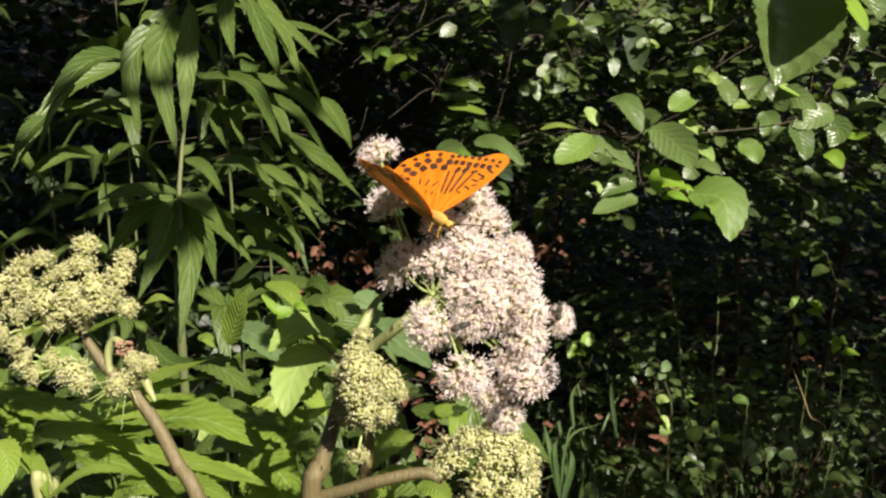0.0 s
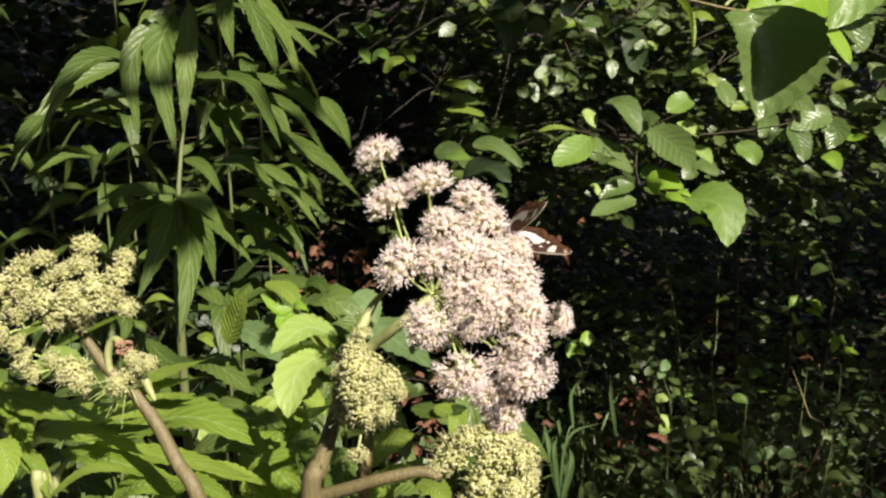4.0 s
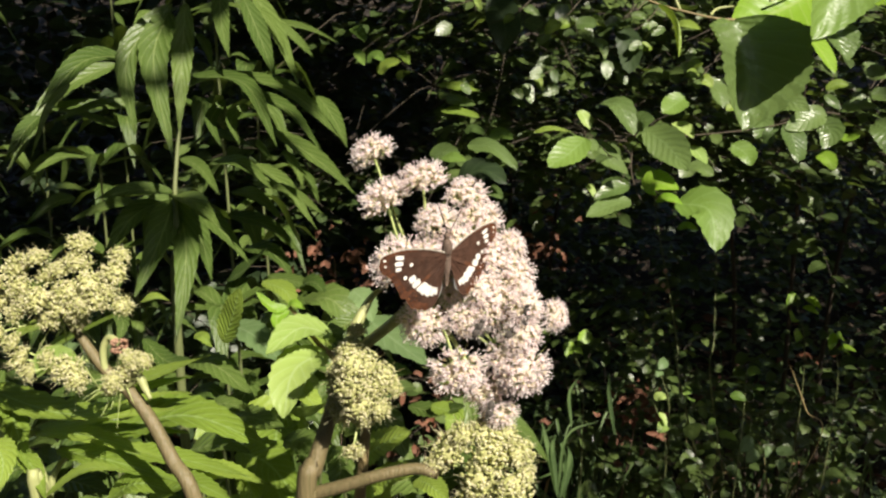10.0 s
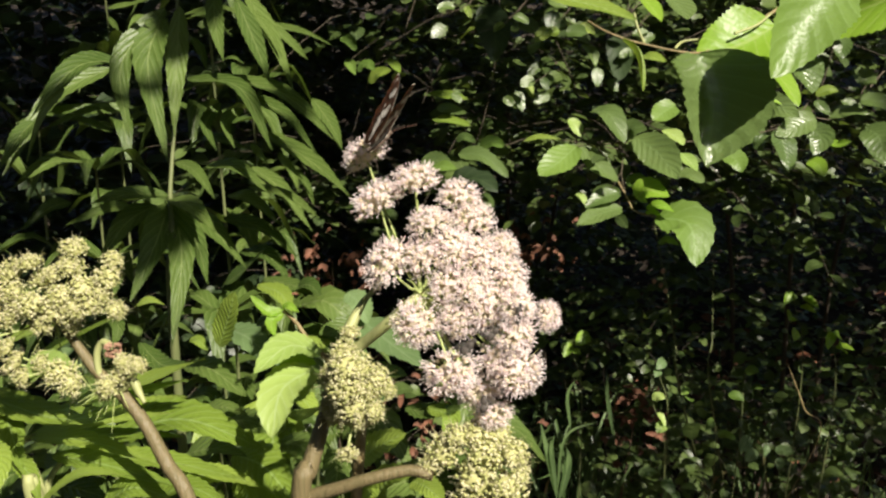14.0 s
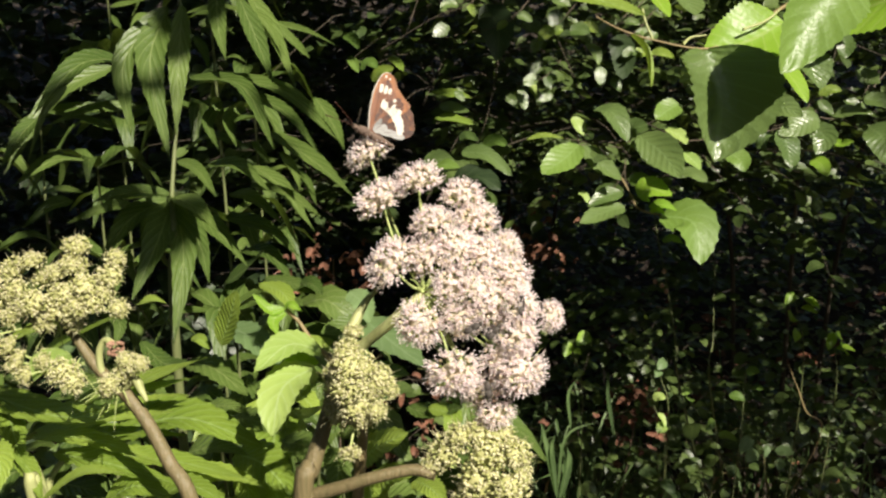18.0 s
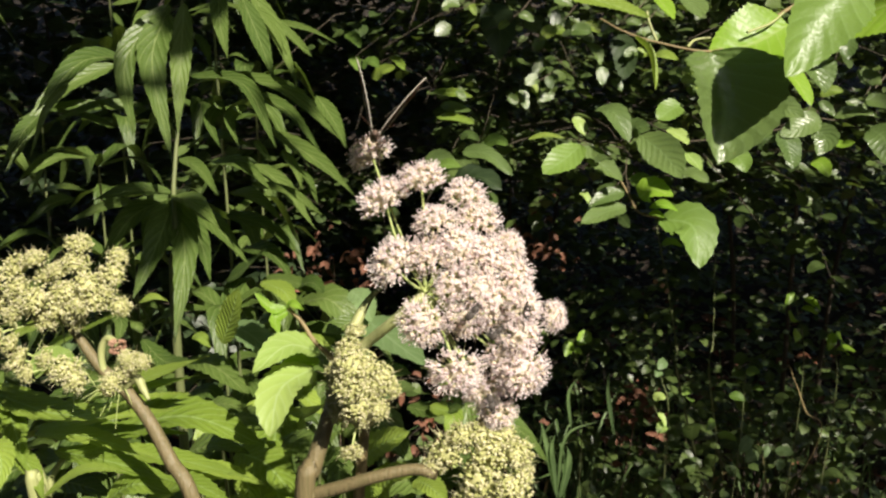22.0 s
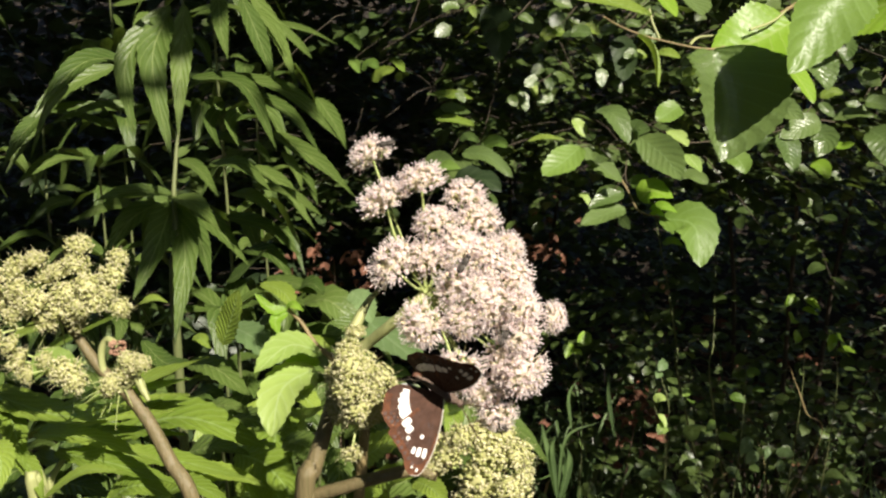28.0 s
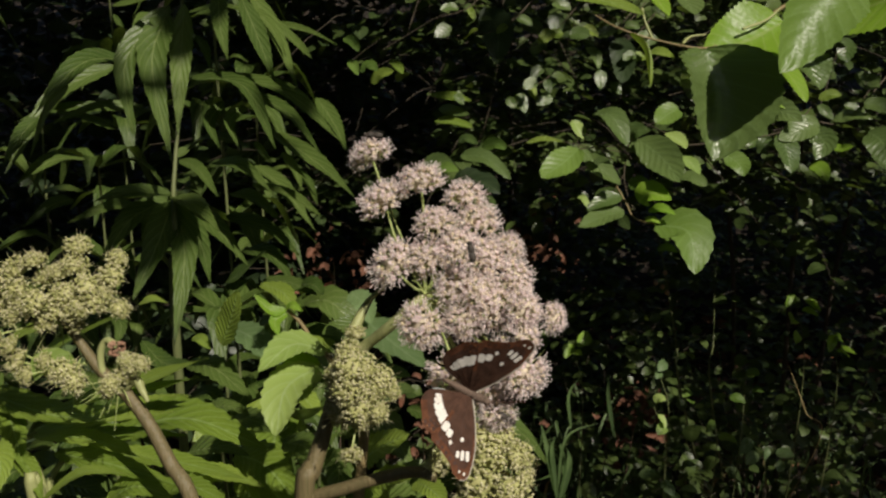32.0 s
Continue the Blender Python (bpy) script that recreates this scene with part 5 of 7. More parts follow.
def shrub(label, base, lo, hi, twigs, size, seed, singles=0, group="shrubs", name="shrub", material=None, droop=0.3):
    """A shrub: twigs through the box lo to hi, leaves set along them; the leaves nearest the path are parts of their own."""
    rnd = random.Random(seed)
    ob = thing(name, label, "shrub", group, base)
    base = Vector(base)
    bm = bmesh.new()
    spots = []
    for k in range(twigs):
        p = Vector([rnd.uniform(a, b) for a, b in zip(lo, hi)])
        a = rnd.uniform(0, math.tau)
        d = Vector((math.cos(a), math.sin(a) - 0.35, rnd.uniform(-0.5, 0.35))).normalized()
        ln = rnd.uniform(0.18, 0.42) * min(1.0, 2 * (hi[0] - lo[0]))
        q = p + d * ln + Vector((0, 0, -0.05))
        if singles:
            bm = bmesh.new()
        tube(bm, [p - base, (p + q) / 2 + Vector((0, 0, 0.03)) - base, q - base], [0.0006, 0.0003] if name == "bramble" else [0.001, 0.0005], 4, 4)
        if singles:
            part("twig", bm, M_SHADE_TWIG, ob)
        count = int(ln / size * 1.5)
        for j in range(count):
            c = p.lerp(q, (j + rnd.random()) / count)
            w = a + (1 if j % 2 else -1) * rnd.uniform(0.5, 1.4)
            way = Vector((math.cos(w), math.sin(w), rnd.uniform(-droop - 0.3, 0.25)))
            face = Vector((rnd.gauss(0.1, 0.4), rnd.gauss(-0.45, 0.4), 1)).normalized()
            s = size * rnd.uniform(0.55, 1.25)
            if material is None and -0.27 < c.x < 0.0 and 1.13 < c.z < 1.36 and rnd.random() < 0.93:
                continue
            spots.append((c - base, way, face, s, s * rnd.uniform(0.6, 0.85)))
    reach = min(1.0, hi[0] - lo[0])
    main_twigs = [(0.0, 0.0), (0.12 * reach, 0.05 * reach), (-0.1 * reach, 0.08 * reach)]
    mid = (Vector(lo) + Vector(hi)) / 2 - base
    for dx, dy in main_twigs:
        if singles:
            bm = bmesh.new()
        tube(bm, [(dx, dy, 0), (mid.x * 0.4 + dx, mid.y * 0.4 + dy, mid.z * 0.6), (mid.x + dx * 2, mid.y + dy, mid.z + (0 if name == "bramble" else 0.3))], [0.002, 0.0012, 0.0006] if name == "bramble" else [0.008, 0.005, 0.0025], 6, 8)
        if singles:
            part("branch", bm, M_SHADE_TWIG, ob)
    if not singles:
        tagged(part("branch_mass", bm, M_SHADE_TWIG, ob), kind="stuff")
    spots.sort(key=lambda s: s[0].y)
    for c, way, face, s, w in spots[:singles]:
        o = new("leaf", rnd.choice(SHRUB_LEAVES))
        o.parent = ob
        y = way.normalized()
        x = y.cross(face).normalized()
        z = x.cross(y)
        o.matrix_basis = Matrix.Translation(c) @ Matrix((x, y, z)).transposed().to_4x4() @ Matrix.Diagonal((s, s, s, 1))
    if spots[singles:]:
        rest = cloud("foliage", spots[singles:], material or M_SHRUB, ob)
        tagged(rest, kind="stuff")
    return ob


shrub("dense hazel shrub with small rounded glossy leaves", (0.9, 1.9, 0.0), (-0.1, 1.15, 1.18), (1.35, 1.6, 1.66), 420, 0.027, 1, 300)
shrub("dense shrub with small rounded glossy leaves", (0.2, 2.2, 0.05), (-0.5, 1.5, 1.1), (0.8, 2.1, 1.75), 420, 0.030, 2, 200)
shrub("shrub with rounded leaves in half shade", (1.5, 2.3, 0.1), (0.6, 1.5, 1.14), (2.2, 2.3, 1.8), 380, 0.034, 3, 150)
# The dark shrubs below carry shade in their leaf colour.
shrub("shrub behind the tall herbs, leaves coloured as in deep shade", (-0.9, 2.0, 0.0), (-1.7, 1.5, 0.5), (-0.2, 2.3, 1.9), 700, 0.05, 4, material=M_SHADED_LEAF)
shrub("shrub filling a hollow, leaves coloured dark for the shade", (0.1, 2.6, 0.3), (-0.6, 2.1, 0.8), (0.3, 2.7, 1.55), 420, 0.05, 41, material=M_SHADED_LEAF)
shrub("woodland shrub on the bank, leaves coloured dark for shade", (0.6, 3.2, 0.6), (-0.8, 2.5, 0.7), (2.4, 3.2, 2.4), 600, 0.05, 5, material=M_SHADED_LEAF)
shrub("woodland shrub on the bank, leaves coloured dark for shade", (-1.6, 3.2, 0.6), (-2.9, 2.25, 0.6), (-0.3, 3.2, 2.4), 950, 0.06, 6, material=M_SHADED_LEAF)
shrub("low bramble on the woodland floor", (0.9, 2.0, 0.0), (0.2, 1.55, 0.12), (1.5, 2.5, 0.45), 75, 0.036, 7, 150, "brambles", "bramble")
shrub("low bramble on the woodland floor", (0.2, 1.9, 0.0), (-0.3, 1.5, 0.12), (0.5, 2.3, 0.4), 45, 0.036, 8, 60, "brambles", "bramble")
shrub("young bramble at the foot of the angelica", (0.0, 0.85, 0.0), (-0.16, 0.72, 0.72), (0.04, 0.98, 0.98), 16, 0.026, 27, 60, "brambles", "bramble")
shrub("low bramble with sunlit leaves on the woodland floor", (0.75, 1.55, 0.0), (0.42, 1.35, 0.45), (1.3, 1.9, 0.82), 95, 0.032, 17, 150, "brambles", "bramble")
shrub("low bramble among the grass", (0.4, 1.7, 0.0), (0.12, 1.45, 0.45), (0.62, 1.9, 0.92), 60, 0.026, 18, 100, "brambles", "bramble")
shrub("sparse bramble growing up the bank", (0.9, 2.7, 0.4), (-0.2, 2.0, 0.3), (1.9, 2.9, 1.1), 420, 0.034, 9, 0, "brambles", "bramble")


def grasses():
    rnd = random.Random(31)
    for k in range(42):
        x, y = rnd.uniform(0.05, 1.05), rnd.uniform(1.4, 2.2)
        near = k < 3
        if near:
            x, y = rnd.uniform(0.16, 0.40), rnd.uniform(1.15, 1.45)
        base = Vector((x, y, height(x, y)))
        ob = thing("grass_tuft", "tuft of thin green grass on the woodland floor", "grass", "grass tufts", base)
        for j in range(7):
            a = rnd.uniform(0, math.tau)
            h = rnd.uniform(0.4, 0.86) if near else rnd.uniform(0.3, 0.75)
            e = Vector((math.cos(a), math.sin(a), 0)) * h * rnd.uniform(0.1, 0.5)
            leaf(ob, [(0, 0, 0), e * 0.3 + Vector((0, 0, h * 0.75)), e + Vector((0, 0, h * rnd.uniform(0.55, 1.0)))], rnd.uniform(0.004, 0.009), M_STRAW if j == 0 and k % 4 == 0 else M_GRASS, "blade", seed=k * 9 + j, n=7, teeth=0, cols=2, fold=0.4)


grasses()
# Stands in for leaf litter on the bank; the holding twig is made up.
withered = thing("litter_cluster", "curled reddish brown dead leaves hung as stand-in leaf litter", "dead leaves", at=(-0.2, 1.4, 0.0))


def litter_main(ob):
    rnd = random.Random(66)
    for foot, mid, spread in (((-0.2, 1.4, 0.0), (-0.185, 1.2658, 1.015), 0.05), ((0.12, 1.75, 0.0), (0.15, 1.3176, 1.03), 0.045), ((0.02, 1.1, 0.0), (-0.0287, 0.9331, 0.8803), 0.045), ((0.36, 1.6, 0.0), (0.3614, 1.3437, 0.6958), 0.035)):
        mid = Vector(mid)
        stem(ob, [foot, Vector(foot).lerp(mid, 0.6), mid], [0.002, 0.0012, 0.0007], M_TWIG, "twig")
        for k in range(46):
            p = mid + Vector((rnd.gauss(0, spread), rnd.gauss(0, 0.05), rnd.gauss(0, 0.03)))
            e = Vector((rnd.uniform(-1, 1), rnd.uniform(-1, 0.4), rnd.uniform(-0.7, 0.5))).normalized() * rnd.uniform(0.010, 0.028)
            leaf(ob, [p, p + e * 0.5 + Vector((0, 0, rnd.uniform(-0.004, 0.008))), p + e], rnd.uniform(0.006, 0.016), M_LITTER, seed=k, shape=rnd.choice(("oval", "lance")), n=6, fold=rnd.uniform(0.2, 0.9), wave=0.2, cols=2,
                 face=(rnd.uniform(-0.8, 0.8), -0.6, rnd.uniform(-0.2, 0.9)))


rooted(withered, litter_main)
stalk = thing("plant_stalk", "thin green stalk with small withered buds", "wild plant", at=(0.75, 1.8, 0.0))


def stalk_main(ob):
    stem(ob, [(0.75, 1.8, 0.0), (0.4662, 1.4077, 0.7083), (0.4573, 1.4261, 0.7947), (0.4374, 1.4537, 0.9244), (0.4175, 1.4766, 1.0324), (0.4043, 1.4996, 1.1405)], [0.002, 0.002, 0.0017, 0.0014, 0.001, 0.0007], M_SHADE_STEM)
    stem(ob, [(0.8, 1.85, 0.0), (0.541, 1.4547, 0.6886), (0.5456, 1.4784, 0.8002), (0.5502, 1.514, 0.9677)], [0.0014, 0.0014, 0.001, 0.0006], M_SHADE_STEM)
    for i, p in enumerate(((0.4257, 1.4428, 0.9215), (0.4126, 1.4444, 0.929), (0.4301, 1.4485, 0.9484), (0.4345, 1.4406, 0.9108))):
        bm = bmesh.new()
        blob(bm, p, 0.0045, (1, 0.7, 1.2), 0, 2)
        part("bud", bm, M_DRY, ob)


rooted(stalk, stalk_main)


# Bright leaf colours stand in for sunlight on these leaves.
seedling = thing("seedling", "small plants among brambles, leaves coloured bright to look sunlit", "wild plant", at=(0.5, 1.45, 0.0))


def seedling_main(ob):
    rnd = random.Random(91)
    for tips, foot, material in (
        (((0.5833, 1.2269, 0.9637), (0.5964, 1.2253, 0.9564), (0.6094, 1.2230, 0.9454), (0.5926, 1.2220, 0.9409), (0.5795, 1.2191, 0.9272), (0.5870, 1.2143, 0.9043)), (0.6037, 1.2161, 0.7686), M_YOUNG),
        (((0.6468, 1.2133, 0.8997), (0.6599, 1.2113, 0.8906), (0.6506, 1.2078, 0.8741), (0.6637, 1.2071, 0.8705)), (0.6564, 1.2081, 0.7312), M_YOUNG),
        (((0.3589, 1.2007, 0.8403), (0.3701, 1.2036, 0.8540)), (0.3789, 1.2002, 0.6937), M_SHADE),
        (((0.3468, 1.1909, 0.7946), (0.3561, 1.1861, 0.7717), (0.3683, 1.1818, 0.7516)), (0.3741, 1.1902, 0.6469), M_PALE),
        (((0.5010, 1.1997, 0.8357), (0.5104, 1.1939, 0.8083), (0.4730, 1.1919, 0.7991), (0.4094, 1.1939, 0.8083)), (0.4937, 1.1902, 0.6469), M_BRIGHT),
        (((0.5104, 1.1773, 0.7306), (0.5272, 1.1754, 0.7214), (0.5197, 1.1725, 0.7077), (0.5496, 1.1725, 0.7077), (0.5618, 1.1696, 0.6940), (0.5384, 1.1744, 0.7169)), (0.5415, 1.1843, 0.6189), M_SHADE),
        (((0.3748, 1.1589, 0.6437), (0.3608, 1.1628, 0.6620), (0.3935, 1.1604, 0.6510), (0.3234, 1.1651, 0.6730)), (0.3789, 1.1803, 0.6001), M_SHADE),
        (((0.4496, 1.1832, 0.7580), (0.4543, 1.1783, 0.7351), (0.4029, 1.1909, 0.7946)), (0.4554, 1.1882, 0.6376), M_BRIGHT),
        (((0.2112, 1.2104, 0.8860), (0.2299, 1.2065, 0.8677), (0.2440, 1.2133, 0.8997)), (0.2354, 1.2081, 0.7312), M_YOUNG),
    ):
        top = Vector(tips[0])
        stem(ob, [(foot[0], foot[1] + 0.1, 0.0), foot, top], [0.0012, 0.0008, 0.0005], M_SHADE_STEM)
        for tip in tips:
            tip = Vector(tip)
            e = Vector((rnd.uniform(-1, 1), -0.5, rnd.uniform(-0.9, 0.3))).normalized() * rnd.uniform(0.02, 0.034)
            leaf(ob, [tip, tip + e * 0.5 + Vector((0, 0, 0.003)), tip + e], e.length * rnd.uniform(0.5, 0.75), material, seed=int(tip.x * 999), shape="oval", n=9, teeth=0.04, fold=0.15, cols=3, face=(rnd.uniform(0.0, 0.5), -0.6, rnd.uniform(0.4, 0.9)))
    stem(ob, [(0.72, 1.75, 0.0), (0.6856, 1.3110, 0.6378), (0.6124, 1.2151, 0.7639), (0.5720, 1.2026, 0.8494)], [0.0004, 0.0006, 0.0013, 0.0004], M_STRAW)
    for pts, w in (
        (((0.1775, 1.0928, 0.6695), (0.1625, 1.1079, 0.7404), (0.1510, 1.1189, 0.7922)), 0.011),
        (((0.1775, 1.0928, 0.6695), (0.1687, 1.1079, 0.7404), (0.1749, 1.1134, 0.7663)), 0.009),
        (((0.1819, 1.0928, 0.6695), (0.1952, 1.1042, 0.7231), (0.1934, 1.1097, 0.7490)), 0.012),
        (((0.1775, 1.0928, 0.6695), (0.1908, 1.1124, 0.7620), (0.2438, 1.1180, 0.7879)), 0.005),
        (((0.2658, 1.1134, 0.7663), (0.2570, 1.1262, 0.8268), (0.2597, 1.1354, 0.8700)), 0.008),
        (((0.1996, 1.1152, 0.7749), (0.1952, 1.1262, 0.8268), (0.2129, 1.1326, 0.8570)), 0.006),
    ):
        leaf(ob, pts, w, M_GRASS, "blade", seed=7, n=10, teeth=0, cols=2, fold=0.4)


rooted(seedling, seedling_main)


# openings cut in the added crowns to shape the sunlight: x and y ranges where the sun's rays cross the height of 2.6 m,
# share of leaves left
GAPS = [(0.5, 1.08, 0.06, 0.36, 0.15), (0.45, 0.66, -0.50, -0.37, 0.3), (1.5, 1.75, -0.2, 0.05, 0.3), (1.85, 2.15, -0.12, 0.0, 0.4), (1.94, 2.3, 0.0, 0.2, 0.3), (0.98, 1.28, -0.2, 0.1, 0.6)]


# Trees added out of view; leaf clumps block the sun where shade is wanted.
def tree(base, top, crown, seed, front):
    rnd = random.Random(seed)
    ob = thing("tree", "unseen tree added so its crown shades bank and plants", "tree", "woodland trees", base)
    base = Vector(base)
    bm = bmesh.new()
    top = Vector(top) - base
    tube(bm, [(0, 0, -0.2), top * 0.5 + Vector((0.05, 0.03, 0)), top], [0.11, 0.08, 0.04], 12, 12)
    part("trunk", bm, M_BARK, ob)
    bm = bmesh.new()
    spots = []
    for k, (lo, hi) in enumerate([(lo, hi) for lo, hi, n in crown for _ in range(n)]):
        c = Vector([rnd.uniform(a, b) for a, b in zip(lo, hi)]) - base
        if c.y + base.y < 0.05 and rnd.random() > front:
            continue
        if k < 14:
            tube(bm, [top * rnd.uniform(0.6, 1), (top + c) / 2 + Vector((0, 0, 0.1)), c], [0.025, 0.006], 6, 6)
        for j in range(16):
            p = c + Vector([rnd.gauss(0, 0.13), rnd.gauss(0, 0.13), rnd.gauss(0, 0.07)])
            s = rnd.uniform(0.06, 0.11)
            a = rnd.uniform(0, 6.3)
            spots.append((p, (math.cos(a), math.sin(a), rnd.uniform(-0.6, 0.2)), (rnd.gauss(0, 0.5), rnd.gauss(0, 0.5), 1), s, s * 0.75))
    part("limbs", bm, M_BARK, ob)
    sieve = random.Random(seed)

    def stays(p):
        q = p + base
        q -= SUN * ((q.z - 2.6) / SUN.z)
        return all(sieve.random() < left for a, b, c, d, left in GAPS if a < q.x < b and c < q.y < d)

    tagged(cloud("crown", [s for s in spots if stays(s[0])], M_SHRUB, ob), kind="stuff")


# Leaf boxes are placed where their shadows are wanted.
tree((3.6, 3.0, 0.5), (3.5, 2.9, 3.2), [((1.42, 0.05, 2.6), (4.6, 0.6, 3.4), 80), ((1.64, -0.55, 2.6), (3.4, 0.0, 2.95), 17), ((1.0, 0.6, 2.6), (4.6, 1.3, 3.7), 42), ((0.6, 1.3, 2.6), (4.6, 4.0, 3.9), 500), ((1.48, -0.64, 2.6), (2.1, -0.5, 2.75), 3), ((1.58, -0.46, 2.6), (1.76, -0.38, 2.65), 1), ((2.1, -0.44, 2.6), (2.5, -0.34, 2.7), 2)], 51, 1.0)
tree((-3.4, 3.3, 0.7), (-3.2, 3.2, 3.4), [((-3.0, -0.7, 2.5), (0.30, 4.0, 3.9), 950), ((0.34, 0.15, 2.5), (0.66, 1.2, 2.9), 30), ((0.4, 0.5, 2.6), (1.1, 1.4, 3.3), 50), ((0.26, -0.66, 2.5), (0.44, -0.35, 2.7), 9), ((0.47, -0.42, 2.55), (0.60, -0.34, 2.6), 2), ((0.74, 0.02, 2.5), (1.1, 0.45, 2.8), 7)], 52, 0.85)


# ---- insects ----
M_FUR = plain("dark_fur", (0.05, 0.035, 0.025), (0.16, 0.11, 0.08), 1500, 0.8, 0.4)
M_OCHREFUR = plain("ochre_fur", (0.40, 0.20, 0.03), (0.62, 0.36, 0.08), 1500, 0.8, 0.4)
M_BROWN = plain("wing_brown", (0.028, 0.015, 0.010), (0.10, 0.052, 0.034), 260, 0.75, 0.2, 0.12, 0.12)
M_MARGIN = plain("wing_rust", (0.03, 0.013, 0.008), (0.17, 0.068, 0.032), 420, 0.75, 0.2, 0.15, 0.15)
M_RUST = plain("wing_under_rust", (0.035, 0.016, 0.010), (0.18, 0.068, 0.028), 210, 0.6, 0.2, 0.2)
M_WHITE = plain("wing_white", (0.60, 0.58, 0.52), (0.74, 0.71, 0.65), 900, 0.6)
M_CREAM = plain("wing_cream", (0.36, 0.33, 0.27), (0.52, 0.48, 0.40), 600, 0.6)
M_RIM = plain("wing_under_orange", (0.06, 0.022, 0.01), (0.28, 0.11, 0.035), 330, 0.6, 0.2, 0.2)
M_BLUE = plain("wing_silver_blue", (0.12, 0.12, 0.11), (0.24, 0.24, 0.22), 500, 0.5)
M_ORANGE = plain("wing_orange", (0.82, 0.26, 0.012), (0.92, 0.36, 0.02), 250, 0.55, 0.1, 0.5)
M_OCHRE = plain("wing_ochre", (0.55, 0.30, 0.06), (0.70, 0.42, 0.14), 250, 0.55, 0.1, 0.2)
M_BLACK = plain("wing_black", (0.03, 0.012, 0.006), (0.07, 0.025, 0.012), 500, 0.6)
M_FLY = plain("fly_body", (0.012, 0.011, 0.01), (0.07, 0.06, 0.05), 900, 0.55, 0.2, 0.0, 0.2)


def fly_wing_material():
    m, nt, p, out = shader("fly_wing")
    p.inputs["Base Color"].default_value = (0.22, 0.2, 0.18, 1)
    p.inputs["Roughness"].default_value = 0.5
    p.inputs["Alpha"].default_value = 0.16
    return m


M_FLYWING = fly_wing_material()
FORE = [(0, 2), (8, 9), (18, 15.6), (26.5, 19), (30.4, 19.2), (32.6, 17), (32.6, 13.5), (30.6, 10), (29.4, 5), (29, 1), (28, -3), (20, -3), (10, -2.5), (0, -1.5)]
HIND = [(0, 0.5), (10, 1), (18, 0.5), (22.5, -3), (24.4, -8), (24, -13), (21.5, -17.5), (17, -20), (12, -21.5), (7, -20), (4, -15), (1.5, -8), (0, -3)]

BROAD = [(0, 0.6), (11, 1.2), (19.8, 0.6), (24.8, -3.7), (26.8, -9.8), (26.4, -15.9), (23.7, -22.6), (18.7, -26.8), (12.1, -29.3), (5.5, -29.3), (0.6, -25), (-0.7, -14.6), (-0.3, -6.1)]


def outline(pts, n):
    ring = [Vector((*p, 0)) for p in pts]
    k = len(ring)
    res = []
    for i in range(n):
        s = i / n * k
        j, t = int(s), s - int(s)
        a, b, c, d = (ring[(j + o) % k] for o in (-1, 0, 1, 2))
        res.append(0.5 * ((2 * b) + (c - a) * t + (2 * a - 5 * b + 4 * c - d) * t * t + (3 * b - a - 3 * c + d) * t ** 3))
    return res


def camber(x, y):
    return 0.7 * math.sin(min(1, abs(x) / 33) * 2.6) + 0.12 * math.sin(math.atan2(y, abs(x) + 4) * 22)


def wing(shape, side, scale, tones, upper, under, ragged):
    """A wing from its hinge outwards; tones are base, outer band and underside; upper and under hold (x, y, long, wide, angle, material)."""
    rnd = random.Random(ragged)
    bm = bmesh.new()
    ring = outline(shape, 84)
    core = Vector((sum(p[0] for p in shape) / len(shape) * 0.55, sum(p[1] for p in shape) / len(shape) * 0.7, 0))
    steps = [0, 0.25, 0.5, 0.68, 0.8, 0.9, 0.96, 1.0]

    def put(x, y, lift):
        return bm.verts.new((side * x * scale, y * scale, (camber(x, y) + lift) * scale))

    edge = [1 + 0.012 * rnd.uniform(-1, 0.4) for _ in ring]
    if shape is FORE:
        tube(bm, [(side * x * scale, y * scale, camber(x, y) * scale) for x, y in FORE[:6]], [0.36 * scale, 0.28 * scale, 0.18 * scale], 6, 20, mat=7)
    for face, lift, inner, outer in ((1, 0.06, 0, 1), (-1, -0.06, 2, 3)):
        rows = []
        for s in steps[1:]:
            rows.append([put(*(core + (p - core) * s * (e if s == 1 else 1)).xy, lift) for p, e in zip(ring, edge)])
        mid = put(core.x, core.y, lift)
        n = len(ring)
        for j in range(n):
            tri = [mid, rows[0][j], rows[0][(j + 1) % n]]
            bm.faces.new(tri if face * side < 0 else tri[::-1]).material_index = inner
            for r, (q, w) in enumerate(zip(rows, rows[1:])):
                quad = [q[j], w[j], w[(j + 1) % n], q[(j + 1) % n]]
                out_side = ring[j].x > 12
                bm.faces.new(quad if face * side < 0 else quad[::-1]).material_index = outer if r >= 3 and out_side else inner
        for x, y, a, b, ang, m in (upper if face > 0 else under):
            c, sn = math.cos(radians(ang)), math.sin(radians(ang))
            box = 0.5 if m in (4, 7) and a > 1.2 else 1.0
            loop = [(math.copysign(abs(math.cos(w)) ** box, math.cos(w)) * a, math.copysign(abs(math.sin(w)) ** box, math.sin(w)) * b) for w in [(k + 0.5) * math.tau / 12 for k in range(12)]]
            pts = [(x + p * c - q * sn, y + p * sn + q * c) for p, q in loop]
            vs = [put(mx, my, lift + face * 0.16) for mx, my in pts]
            hub = put(x, y, lift + face * 0.2)
            for k in range(12):
                tri = [hub, vs[k], vs[(k + 1) % 12]]
                bm.faces.new(tri if face * side > 0 else tri[::-1]).material_index = m
    for f in bm.faces:
        f.smooth = True
    return bm


